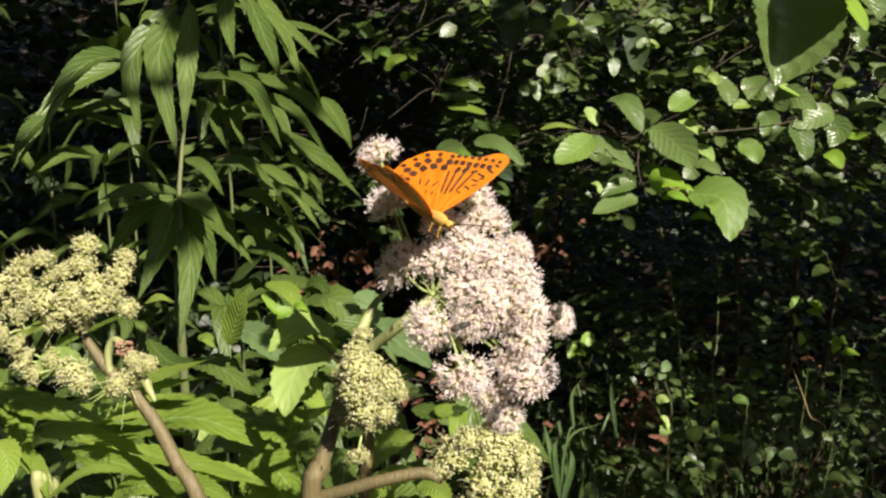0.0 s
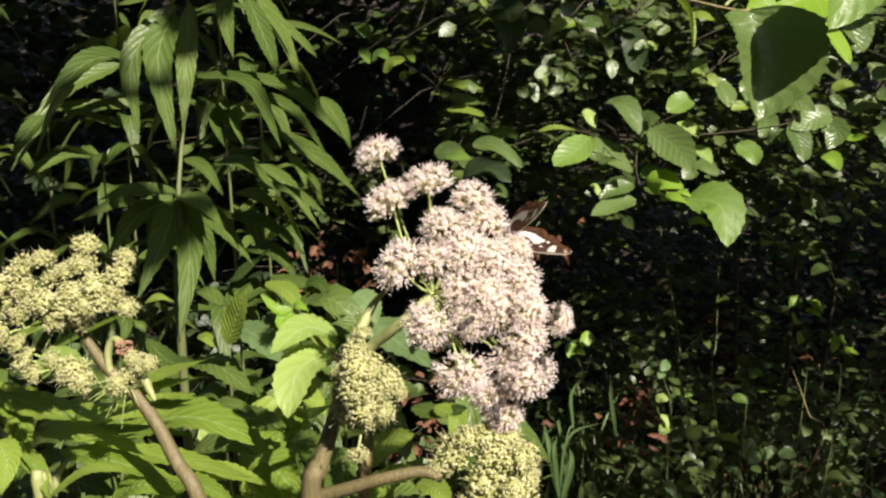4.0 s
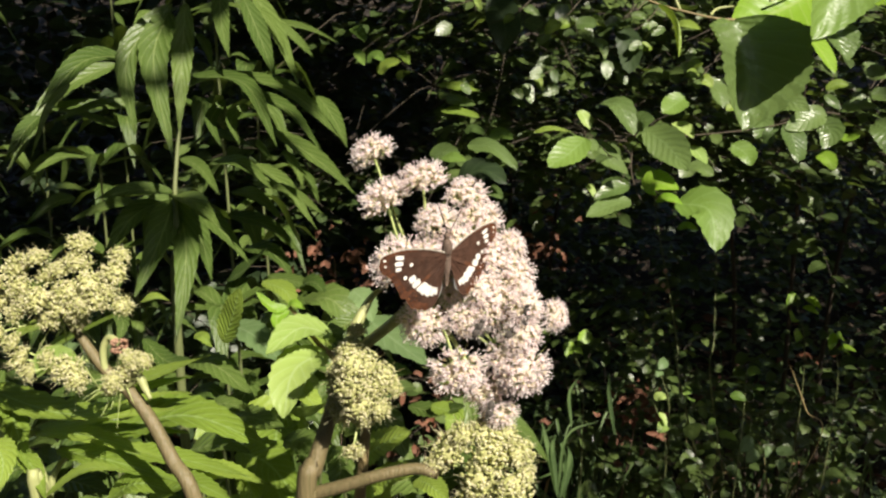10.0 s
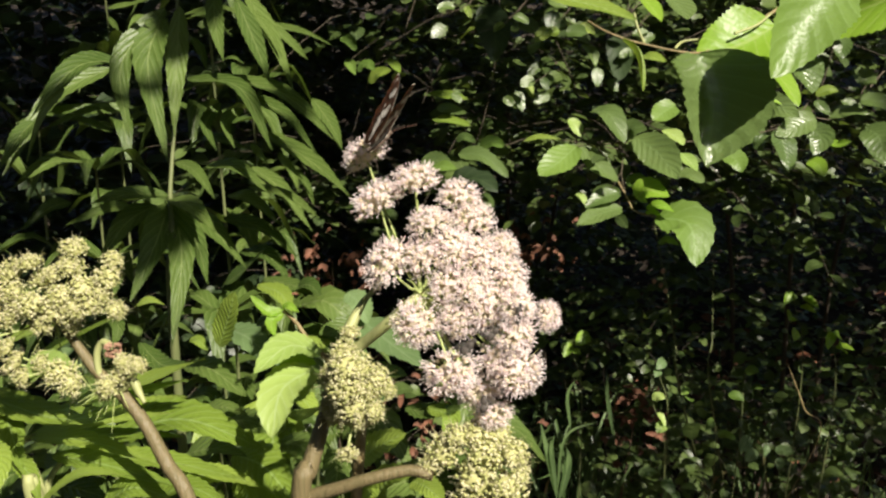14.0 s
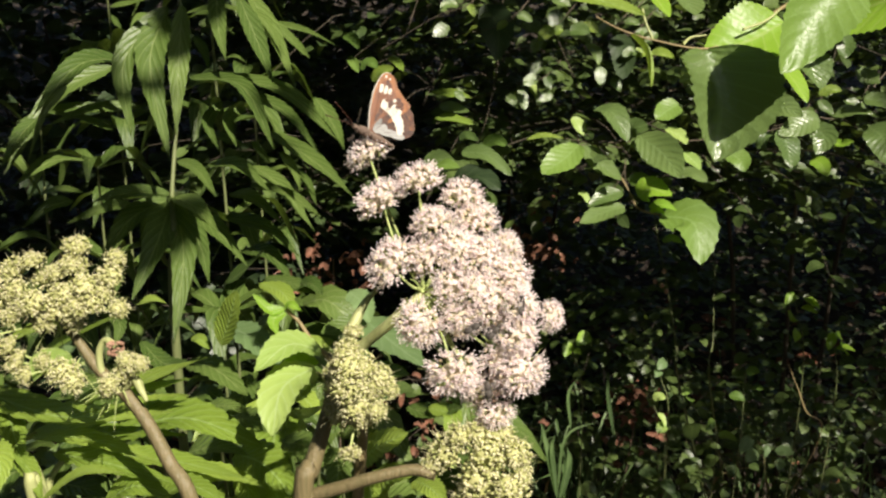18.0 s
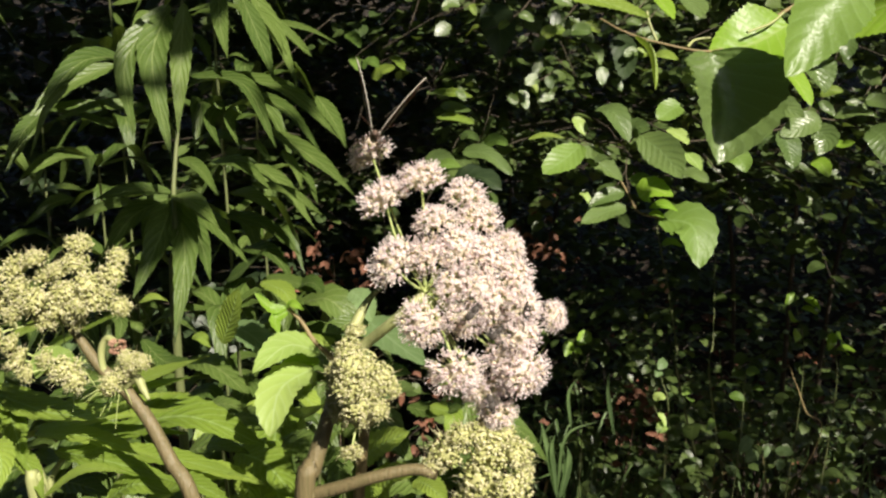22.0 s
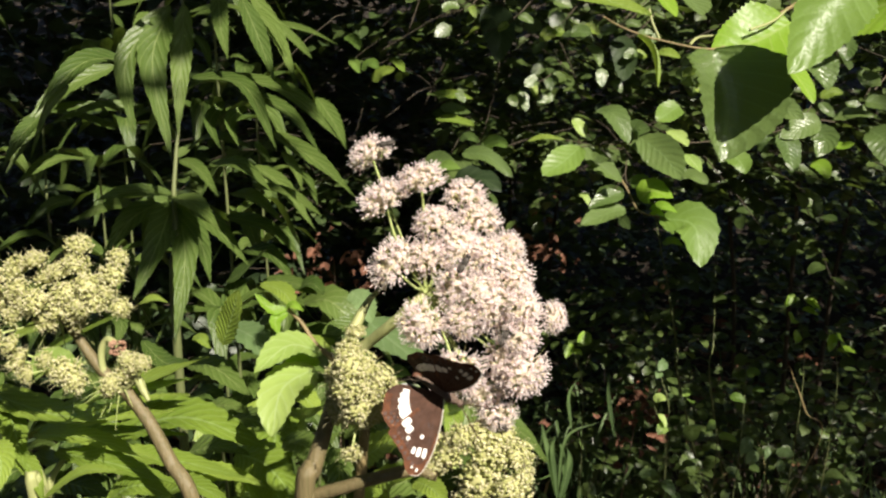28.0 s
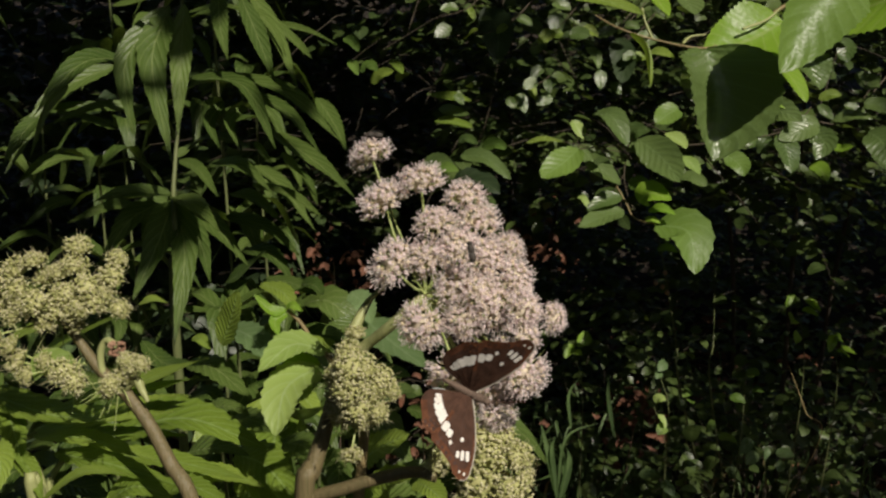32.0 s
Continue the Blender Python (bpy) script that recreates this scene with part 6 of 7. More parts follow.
def butterfly(name, label, scale, fore_mats, hind_mats, fore_up, fore_low, hind_up, hind_low, fur, hind_shape=HIND):
    ob = thing(name, label, "butterfly")
    s = scale
    bm = bmesh.new()
    blob(bm, (0, 3.5 * s, 0.4 * s), 3.1 * s, (0.75, 1.45, 0.8), 0, 3)
    tube(bm, [(0, 1 * s, 0), (0, -6 * s, -0.4 * s), (0, -14 * s, -0.6 * s)], [2.0 * s, 1.9 * s, 0.6 * s], 10, 8)
    part("body", bm, fur, ob)
    bm = bmesh.new()
    blob(bm, (0, 8.6 * s, 0.5 * s), 1.7 * s, (1, 0.9, 0.9), 0, 2)
    for e in (-1, 1):
        blob(bm, (e * 1.3 * s, 9.1 * s, 0.6 * s), 0.8 * s, (0.7, 1, 1), 0, 2)
    part("head", bm, fur, ob)
    for e in (-1, 1):
        bm = bmesh.new()
        tube(bm, [(e * 0.5 * s, 9.6 * s, 1 * s), (e * 4.5 * s, 17 * s, 3 * s), (e * 7.5 * s, 22.5 * s, 4 * s)], [0.22 * s, 0.18 * s, 0.22 * s], 5, 8)
        blob(bm, (e * 7.7 * s, 22.9 * s, 4.1 * s), 0.5 * s, (1, 1.6, 1), 0, 1)
        part("antenna", bm, M_BLACK, ob)
        for k in range(3):
            bm = bmesh.new()
            y = (6 - 3 * k) * s
            tube(bm, [(e * 0.8 * s, y, -1 * s), (e * 3 * s, y + (1 - k) * s, -1.2 * s), (e * 4 * s, y + (1.6 - 1.6 * k) * s, -4.2 * s)], [0.25 * s, 0.16 * s], 5, 4)
            part("leg", bm, fur, ob)
    sides = []
    for e in (-1, 1):
        pair = []
        for kind, shape, mats, up, low, lift in (("forewing", FORE, fore_mats, fore_up, fore_low, 0.0), ("hindwing", hind_shape, hind_mats, hind_up, hind_low, -0.35)):
            bm = wing(shape, e, s, 0, up, low, 5 if kind == "forewing" else 8)
            w = part(kind, bm, mats, ob)
            w.location = (e * 1.2 * s, 0, (1.0 + lift) * s)
            pair.append((w, Vector(w.location)))
        sides.append(pair)
    ob["wing_count"] = 4
    return ob, sides


# white bands and spots: x, y, half length, half width, angle, slot
band_hind = [(18.2, -2.4, 2.2, 1.6, 4, 4), (17.8, -4.9, 2.5, 1.65, -6, 4), (16.8, -7.4, 2.6, 1.65, -16, 4), (15.2, -9.7, 2.6, 1.65, -28, 4), (13.2, -11.6, 2.5, 1.6, -40, 4), (10.9, -13.1, 2.3, 1.5, -52, 4), (8.6, -14.0, 1.9, 1.1, -64, 4), (6.6, -14.3, 1.5, 0.8, -74, 4)]
band_hind = [(x, y, a * 1.05, b * 1.05, g, m) for x, y, a, b, g, m in band_hind]
band_fore = [(19.5, -0.8, 2.3, 1.5, 0, 4), (20.6, 2.2, 1.8, 1.4, 6, 4), (23.4, 4.8, 1.0, 0.8, 10, 4), (18.5, 8.2, 1.0, 0.8, 10, 4), (23.8, 12.2, 2.1, 0.9, 30, 4), (22.3, 14.2, 2.2, 0.9, 34, 4), (25, 10.2, 1.5, 0.8, 26, 4), (29.2, 17.3, 0.8, 0.5, 30, 4), (30, 15, 0.6, 0.45, 30, 4), (13, 6.3, 1.4, 0.25, 60, 5)]
pale_margin = [(23.2 - 0.07 * k * k, -5 - 2.2 * k, 0.35, 0.55, 0, 3) for k in range(7)] + [(19.2 - 0.07 * k * k, -5.6 - 2.0 * k, 0.3, 0.5, 0, 3) for k in range(6)]
dark_margin = pale_margin + [(22.6 - 0.07 * k * k, -4 - 2.2 * k, 0.95, 0.75, 0, 5) for k in range(7)] + [(20.6 - 0.08 * k * k, -4.6 - 2.1 * k, 0.7, 0.6, 0, 5) for k in range(6)]
fore_dark = [(27.6 + 0.3 * k, 0.5 + 2.7 * k, 0.9, 0.75, 0, 5) for k in range(6)] + [(25.2, 0.5 + 2.8 * k, 0.7, 0.6, 0, 5) for k in range(4)]
wide_hind = [(x, y, a * 1.05, b * 1.2, g, m) for x, y, a, b, g, m in band_hind]
wide_fore = [(x, y, a * 1.2, b * 1.1, g, m) for x, y, a, b, g, m in band_fore[:9]]
blue_base = [(4.4, -4.0, 4.4, 2.4, -45, 6), (4.0, -8.5, 5.4, 2.2, -72, 6), (4.6, -13.4, 4.6, 2.0, -78, 6)]
under_hind = blue_base + wide_hind + [(22.2 - 0.08 * k * k, -4 - 2.3 * k, 1.5, 0.2, -8 - 9 * k, 5) for k in range(7)] + [(21.4 - 0.09 * k * k, -5 - 2.2 * k, 0.55, 0.5, 0, 5) for k in range(7)]
under_fore = wide_fore + [(10, 4.5, 0.9, 0.5, 60, 5), (13, 5.5, 1.2, 0.4, 60, 5), (15.5, 7, 1.2, 0.4, 60, 5), (6, 1, 4.5, 1.3, 10, 6), (20, 4.6, 2.6, 1.6, 30, 5), (27.5, 13.6, 2.4, 1.1, 60, 5), (25.5, 3.5, 1.8, 1.2, 80, 5)]
veins_fore = [(13, 8.5, 12, 0.1, 36, 5), (15, 5.5, 13, 0.1, 24, 5), (15, 2.6, 13, 0.1, 12, 5), (14, 0.2, 13, 0.1, 2, 5), (26, 8, 5, 0.1, 20, 5), (26, 14, 5, 0.1, 38, 5)]
veins_hind = [(11, -3, 11, 0.1, -12, 5), (11.5, -6.5, 11.5, 0.1, -26, 5), (10.5, -9.5, 11, 0.1, -40, 5), (8.5, -11.5, 11, 0.1, -52, 5), (6, -12.5, 10, 0.1, -66, 5)]
admiral_mats = [M_BROWN, M_MARGIN, M_RUST, M_RIM, M_WHITE, M_BLACK, M_BLUE, M_CREAM]
under_fore = [(*q[:5], 7 if q[5] == 4 else q[5]) for q in under_fore]
under_hind = [(*q[:5], 7 if q[5] == 4 else q[5]) for q in under_hind]
admiral, admiral_wings = butterfly("brown_butterfly", "dark brown butterfly with white wing bands and rusty undersides", 0.00087, admiral_mats, admiral_mats,
                                   band_fore + fore_dark + veins_fore, under_fore + veins_fore, band_hind + dark_margin + veins_hind, under_hind + veins_hind, M_FUR)
spots_hind = []
for inward, count, size in ((0.93, 9, 1.15), (0.80, 9, 1.5), (0.66, 8, 1.6)):
    for k in range(count):
        along = (3.2 + 6.6 * k / (count - 1))
        a, b = Vector(BROAD[int(along)]), Vector(BROAD[int(along) + 1])
        q = Vector((4, -6)).lerp(a.lerp(b, along % 1), inward)
        spots_hind.append((q.x, q.y, size, size * 0.85, -20 * k, 4))
spots_hind += [(13 - 1.2 * k, -4 - 3.0 * k, 1.7, 0.35, 60 - 24 * k, 4) for k in range(5)] + [(8 - 0.8 * k, -3 - 2.4 * k, 1.2, 0.3, 40 - 24 * k, 4) for k in range(4)]
spots_fore = [(28.9 - 0.02 * k * k, -0.5 + 2.8 * k, 1.0, 0.85, 0, 4) for k in range(7)] + [(25.4 - 0.03 * k * k, -0.5 + 2.75 * k, 1.3, 1.05, 0, 4) for k in range(6)] + [
    (15, 1, 6.5, 0.42, 3, 4), (16, 3.6, 6.5, 0.45, 12, 4), (16, 6.4, 5.5, 0.45, 22, 4), (15, -1.3, 6, 0.4, -3, 4), (21.4, 1.6, 1.5, 0.9, 20, 4), (22, 4.6, 1.6, 0.9, 30, 4), (21.5, 8.2, 1.4, 0.6, 70, 4), (20.2, 11.4, 1.6, 0.5, 110, 4),
    (17.2, 10, 1.5, 0.42, 100, 4), (18.6, 12.2, 1.2, 0.4, 60, 4), (13.2, 8.2, 1.3, 0.4, 120, 4), (15, 10.4, 1.2, 0.35, 70, 4), (22.8, 14.4, 1.5, 0.5, 120, 4), (26, 16, 1.2, 0.6, 120, 4), (10.5, 5.8, 1.0, 0.35, 110, 4)]
frit_mats = [M_ORANGE, M_ORANGE, M_OCHRE, M_OCHRE, M_BLACK, M_BLACK, M_BLUE, M_ORANGE]
fritillary, fritillary_wings = butterfly("orange_butterfly", "bright orange butterfly with black spots and streaks", 0.00102, frit_mats, frit_mats,
                                         spots_fore, spots_fore, spots_hind, [(12, -6, 7, 0.5, -30, 6), (15, -10, 6, 0.5, -40, 6), (9, -11, 6, 0.5, -60, 6)] + spots_hind[:18], M_OCHREFUR, BROAD)


def fly(label, size=1.0):
    ob = thing("fly", label, "fly", "flies on the umbel")
    s = 0.001 * size
    bm = bmesh.new()
    blob(bm, (0, 0, 0), 2.2 * s, (0.95, 1.25, 0.9), 0, 2)
    part("thorax", bm, M_FLY, ob)
    bm = bmesh.new()
    blob(bm, (0, -4.2 * s, -0.2 * s), 2.2 * s, (0.95, 1.5, 0.85), 0, 2)
    part("abdomen", bm, M_FLY, ob)
    bm = bmesh.new()
    blob(bm, (0, 3.3 * s, 0), 1.5 * s, (1.15, 0.75, 0.9), 0, 2)
    part("head", bm, M_FLY, ob)
    for e in (-1, 1):
        bm = bmesh.new()
        blade(bm, [(e * 1.2 * s, 0.5 * s, 1.4 * s), (e * 3.2 * s, -4 * s, 1.8 * s), (e * 4.6 * s, -8.6 * s, 1.6 * s)], 3.6 * s, (0, 0, 1), "oval", 8, 0.03, 0, 0.01, 1, 2)
        part("wing", bm, M_FLYWING, ob)
        for k in range(3):
            bm = bmesh.new()
            y = (1.5 - 1.5 * k) * s
            tube(bm, [(e * 1.2 * s, y, -1 * s), (e * 3.4 * s, y * 1.6, -0.4 * s), (e * 4.4 * s, y * 2.4, -3 * s)], [0.22 * s, 0.12 * s], 4, 4)
            part("leg", bm, M_FLY, ob)
    return ob


flies = [fly("small grey-black fly with clear wings on the white umbel", 0.72), fly("small grey-black fly with clear wings on the white umbel", 0.72),
         fly("small grey-black fly with clear wings on the white umbel", 0.72), fly("small dark fly with folded wings on the white umbel", 0.65)]


# ---- what moves ----
def sway(ob, rows):
    """Moves a branch or leaf from its resting place by (seconds, x, y, z)."""
    rest = Vector(ob.location)
    walk(ob, [(t, pose(rest.x + x, rest.y + y, rest.z + z)) for t, x, y, z in rows])


def flap(ob, rows):
    """Raises the wings of a butterfly: (seconds, left, right, forewings drawn back), in degrees."""
    pairs = admiral_wings if ob is admiral else fritillary_wings
    for which, pair in enumerate(pairs):
        for k, (w, at) in enumerate(pair):
            side = 1 if which == 0 else -1
            walk(w, [(r[0], pose(at.x, at.y, at.z, 0, side * r[1 + which], 0) @ pose(0, 0, 0, 0, 0, side * r[3] * (1 - k))) for r in rows])


def motions():
    walk(admiral, [
        (0, pose(0.0060, 0.3680, 1.2430, 53.0, -5.5, 25.9)),
        (0.6, pose(0.0060, 0.3680, 1.2430, 53.0, -5.5, 25.9)),
        (0.733, pose(0.0218, 0.3613, 1.2438, 30.4, -38.6, 70.0)),
        (0.867, pose(0.0228, 0.3605, 1.2397, -20.3, -39.2, 138.4)),
        (1, pose(0.0238, 0.3597, 1.2357, -43.8, -6.4, -176.8)),
        (1.4, pose(0.0247, 0.3595, 1.2340, -32.5, -15.8, -177.2)),
        (1.7, pose(0.0282, 0.3718, 1.2303, -17.9, 6.0, -150.0)),
        (2.2, pose(0.0282, 0.3718, 1.2303, -17.9, 6.0, -150.0)),
        (2.3, pose(0.0269, 0.3590, 1.2333, -30.2, -32.7, 163.2)),
        (2.4, pose(0.0266, 0.3586, 1.2316, -56.8, -40.0, -163.1)),
        (2.5, pose(0.0255, 0.3586, 1.2301, -68.6, -42.3, -104.4)),
        (2.6, pose(0.0245, 0.3586, 1.2286, -77.3, -36.1, -47.9)),
        (3, pose(0.0240, 0.3586, 1.2286, -78.8, -35.6, -49.1)),
        (3.5, pose(0.0248, 0.3581, 1.2280, -81.8, -43.9, -98.6)),
        (4.5, pose(0.0233, 0.3500, 1.2282, 43.5, -66.7, 138.7)),
        (5.5, pose(0.0218, 0.3420, 1.2285, 74.9, -8.6, 110.4)),
        (6, pose(0.0218, 0.3420, 1.2285, 74.9, -8.6, 110.4)),
        (6.4, pose(0.0218, 0.3420, 1.2285, 74.9, -8.6, 110.4)),
        (6.425, pose(0.0295, 0.3483, 1.2270, 21.1, -43.6, 160.8)),
        (6.45, pose(0.0372, 0.3547, 1.2256, -42.6, -18.8, -138.6)),
        (6.5, pose(0.0466, 0.3516, 1.2225, -25.8, 2.0, -157.5)),
        (6.55, pose(0.0693, 0.3445, 1.2135, 1.5, 19.5, -132.3)),
        (6.6, pose(0.0920, 0.3375, 1.2045, 35.7, 21.7, -99.9)),
        (6.675, pose(0.0918, 0.3330, 1.2071, 43.5, 1.2, -139.5)),
        (6.75, pose(0.0917, 0.3284, 1.2097, 62.7, -9.3, 178.0)),
        (6.767, pose(0.0874, 0.3255, 1.2122, 61.6, -18.5, 136.2)),
        (6.783, pose(0.0831, 0.3227, 1.2148, 67.6, -26.1, 91.9)),
        (6.8, pose(0.0789, 0.3198, 1.2174, 78.0, -27.4, 45.1)),
        (6.9, pose(0.0513, 0.3037, 1.2379, 64.7, -37.1, 44.8)),
        (7, pose(0.0028, 0.2790, 1.2507, 71.9, 11.8, 63.0)),
        (7.3, pose(0.0002, 0.2788, 1.2459, 74.3, 12.9, 60.1)),
        (7.45, pose(0.0006, 0.2799, 1.2409, 80.1, -2.4, 98.1)),
        (7.6, pose(0.0010, 0.2810, 1.2360, 75.2, -17.9, 136.4)),
        (7.8, pose(0.0012, 0.2821, 1.2378, 77.6, 7.5, 92.4)),
        (8, pose(0.0014, 0.2832, 1.2396, 60.0, 26.9, 43.3)),
        (8.125, pose(0.0012, 0.2821, 1.2378, 77.6, 7.5, 92.4)),
        (8.25, pose(0.0010, 0.2810, 1.2360, 75.2, -17.9, 136.4)),
        (8.6, pose(0.0010, 0.2810, 1.2360, 75.2, -17.9, 136.4)),
        (9, pose(0.0010, 0.2810, 1.2360, 75.2, -17.9, 136.4)),
        (9.25, pose(0.0010, 0.2810, 1.2360, 75.2, -17.9, 136.4)),
        (9.35, pose(0.0007, 0.2816, 1.2367, 86.7, -14.2, 89.7)),
        (9.45, pose(0.0005, 0.2821, 1.2374, 91.8, -3.8, 45.4)),
        (10, pose(0.0005, 0.2821, 1.2374, 91.8, -3.8, 45.4)),
        (10.3, pose(0.0005, 0.2821, 1.2374, 91.8, -3.8, 45.4)),
        (10.5, pose(0.0012, 0.2699, 1.2375, 59.4, -5.2, 3.1)),
        (10.6, pose(-0.0065, 0.2719, 1.2462, 70.9, -1.9, -27.7)),
        (10.7, pose(0.0012, 0.2718, 1.2465, 65.2, 5.1, -3.7)),
        (10.8, pose(-0.0063, 0.2967, 1.2769, 50.1, -5.9, 12.8)),
        (10.9, pose(-0.0210, 0.3081, 1.2788, 38.2, 5.4, 59.1)),
        (11, pose(-0.0221, 0.3289, 1.2781, 62.5, -5.2, -2.4)),
        (11.6, pose(-0.0221, 0.3289, 1.2781, 62.5, -5.2, -2.4)),
        (12, pose(-0.0241, 0.3363, 1.2781, 43.3, 3.4, 6.5)),
        (12.5, pose(-0.0263, 0.3340, 1.2818, 47.9, 9.0, 18.7)),
        (13, pose(-0.0263, 0.3340, 1.2818, 47.9, 9.0, 18.7)),
        (14, pose(-0.0244, 0.3345, 1.2779, 22.8, 32.2, -11.6)),
        (14.5, pose(-0.0244, 0.3345, 1.2779, 22.8, 32.2, -11.6)),
        (16.5, pose(-0.0252, 0.3288, 1.2791, 53.7, 1.6, 16.7)),
        (16.75, pose(-0.0277, 0.3386, 1.2791, 39.5, 0.3, 72.4)),
        (17, pose(-0.0302, 0.3485, 1.2790, 30.3, 11.2, 127.4)),
        (17.4, pose(-0.0315, 0.3435, 1.2792, 28.3, 25.5, 117.9)),
        (18, pose(-0.0315, 0.3435, 1.2792, 28.3, 25.5, 117.9)),
        (19, pose(-0.0329, 0.3421, 1.2797, 25.9, 24.1, 113.2)),
        (19.6, pose(-0.0329, 0.3421, 1.2797, 25.9, 24.1, 113.2)),
        (19.85, pose(-0.0383, 0.3371, 1.2785, 25.8, 69.3, 139.8)),
        (20, pose(-0.0383, 0.3371, 1.2785, 25.8, 69.3, 139.8)),
        (20.2, pose(-0.0383, 0.3371, 1.2785, 25.8, 69.3, 139.8)),
        (20.4, pose(-0.0360, 0.3366, 1.2788, 17.4, 25.0, 137.7)),
        (20.6, pose(-0.0338, 0.3362, 1.2791, 10.8, -19.2, 141.9)),
        (21, pose(-0.0338, 0.3362, 1.2791, 10.8, -19.2, 141.9)),
        (21.4, pose(-0.0338, 0.3362, 1.2791, 10.8, -19.2, 141.9)),
        (21.8, pose(-0.0293, 0.3273, 1.2788, 12.5, -15.7, -177.0)),
        (22, pose(-0.0293, 0.3273, 1.2788, 12.5, -15.7, -177.0)),
        (22.4, pose(-0.0293, 0.3273, 1.2788, 12.5, -15.7, -177.0)),
        (22.7, pose(-0.0293, 0.3273, 1.2788, 12.5, -11.0, -177.0)),
        (23, pose(-0.0293, 0.3273, 1.2788, 12.5, -7.5, -177.0)),
        (23.2, pose(-0.0293, 0.3273, 1.2788, 12.5, -15.7, -177.0)),
        (23.4, pose(-0.0293, 0.3273, 1.2788, 12.5, -15.7, -177.0)),
        (23.5, pose(-0.0324, 0.3147, 1.2849, 30.9, 9.2, 142.2)),
        (23.55, pose(-0.0329, 0.3058, 1.2697, -5.4, -6.0, 151.1)),
        (23.6, pose(-0.0333, 0.2970, 1.2545, -44.6, -12.6, 167.5)),
        (23.7, pose(-0.0378, 0.2707, 1.2028, -47.7, -17.9, -178.4)),
        (23.8, pose(-0.0286, 0.2584, 1.1692, -30.7, 11.2, -159.8)),
        (23.833, pose(-0.0199, 0.2596, 1.1732, -3.5, 46.1, -116.1)),
        (23.867, pose(-0.0112, 0.2607, 1.1773, 56.4, 42.8, -42.4)),
        (23.9, pose(-0.0025, 0.2618, 1.1814, 78.6, 5.8, -2.9)),
        (24, pose(-0.0004, 0.2681, 1.1911, 33.6, 56.6, -27.9)),
        (24.3, pose(-0.0004, 0.2681, 1.1911, 33.6, 56.6, -27.9)),
        (25, pose(0.0010, 0.2783, 1.1832, 31.7, 81.2, -78.8)),
        (25.5, pose(0.0010, 0.2783, 1.1832, 31.7, 81.2, -78.8)),
        (27.5, pose(-0.0003, 0.2791, 1.1841, -80.7, 60.9, 178.6)),
        (28, pose(-0.0003, 0.2791, 1.1841, -80.7, 60.9, 178.6)),
        (28.5, pose(-0.0003, 0.2791, 1.1841, -80.7, 60.9, 178.6)),
        (29, pose(0.0086, 0.2697, 1.1891, -38.6, 75.7, -113.2)),
        (30, pose(0.0090, 0.2729, 1.1866, -63.7, 64.3, -138.7)),
        (31, pose(0.0090, 0.2721, 1.1866, -67.2, 57.2, -144.2)),
        (32, pose(0.0100, 0.2728, 1.1870, -78.0, 57.6, -153.2))])
    flap(admiral, [(0, 80, 80, 12), (0.6, 60, 60, 12), (0.733, 62, 53, 11), (0.867, 65, 47, 10), (1, 67, 40, 10), (1.4, 88, 70, 7), (1.7, 85, 85, 13), (2.2, 85, 85, 13), (2.3, 75, 81, 12), (2.4, 80, 80, 12), (2.5, 79, 84, 17), (2.6, 78, 88, 21), (3, 78, 88, 21), (3.5, 78, 48, 14), (4.5, 77, 63, 21), (5.5, 75, 78, 27), (6, 75, 78, 27), (6.4, 75, 78, 27), (6.425, 63, 68, 20), (6.45, 50, 59, 13), (6.5, 40, 40, 12), (6.55, 25, 25, 12), (6.6, 10, 10, 12), (6.675, 15, 15, 12), (6.75, 20, 20, 12), (6.767, 23, 23, 12), (6.783, 27, 27, 12), (6.8, 30, 30, 12), (6.9, 40, 40, 12), (7, 28, 4, -1), (7.3, 28, 10, -0), (7.45, 58, 48, 4), (7.6, 89, 87, 8), (7.8, 89, 87, 15), (8, 89, 88, 22), (8.125, 89, 87, 15), (8.25, 89, 87, 8), (8.6, 89, 87, 8), (9, 89, 87, 8), (9.25, 89, 87, 8), (9.35, 42, 39, 15), (9.45, -4, -8, 22), (10, -4, -8, 22), (10.3, -4, -8, 22), (10.5, 55, 55, 12), (10.6, -9, 14, 9), (10.7, 60, 60, 12), (10.8, 45, 45, 12), (10.9, 7, -9, 25), (11, 52, 51, 19), (11.6, 52, 51, 19), (12, 75, 43, 24), (12.5, 80, 72, 28), (13, 80, 72, 28), (14, 83, 86, 32), (14.5, 83, 86, 32), (16.5, 71, 67, 20), (16.75, 74, 73, 26), (17, 78, 79, 32), (17.4, 89, 89, 28), (18, 89, 89, 28), (19, 89, 89, 25), (19.6, 89, 89, 25), (19.85, 58, 89, 8), (20, 58, 89, 8), (20.2, 58, 89, 8), (20.4, 67, 84, 7), (20.6, 76, 79, 6), (21, 76, 79, 6), (21.4, 76, 79, 6), (21.8, 63, 62, 10), (22, 63, 62, 10), (22.4, 30, 30, 10), (22.7, 60, 60, 10), (23, 68, 68, 10), (23.2, 40, 40, 10), (23.4, 30, 30, 10), (23.5, 0, 21, 19), (23.55, 30, 40, 15), (23.6, 60, 60, 12), (23.7, 30, 30, 12), (23.8, 20, 20, 12), (23.833, 30, 30, 11), (23.867, 40, 41, 9), (23.9, 50, 51, 8), (24, 36, 41, 21), (24.3, 36, 41, 21), (25, 29, 28, 14), (25.5, 29, 28, 14), (27.5, 45, 34, 19), (28, 45, 34, 19), (28.5, 45, 34, 19), (29, 65, 52, 15), (30, 48, 37, 19), (31, 56, 38, 16), (32, 31, 34, 21)])
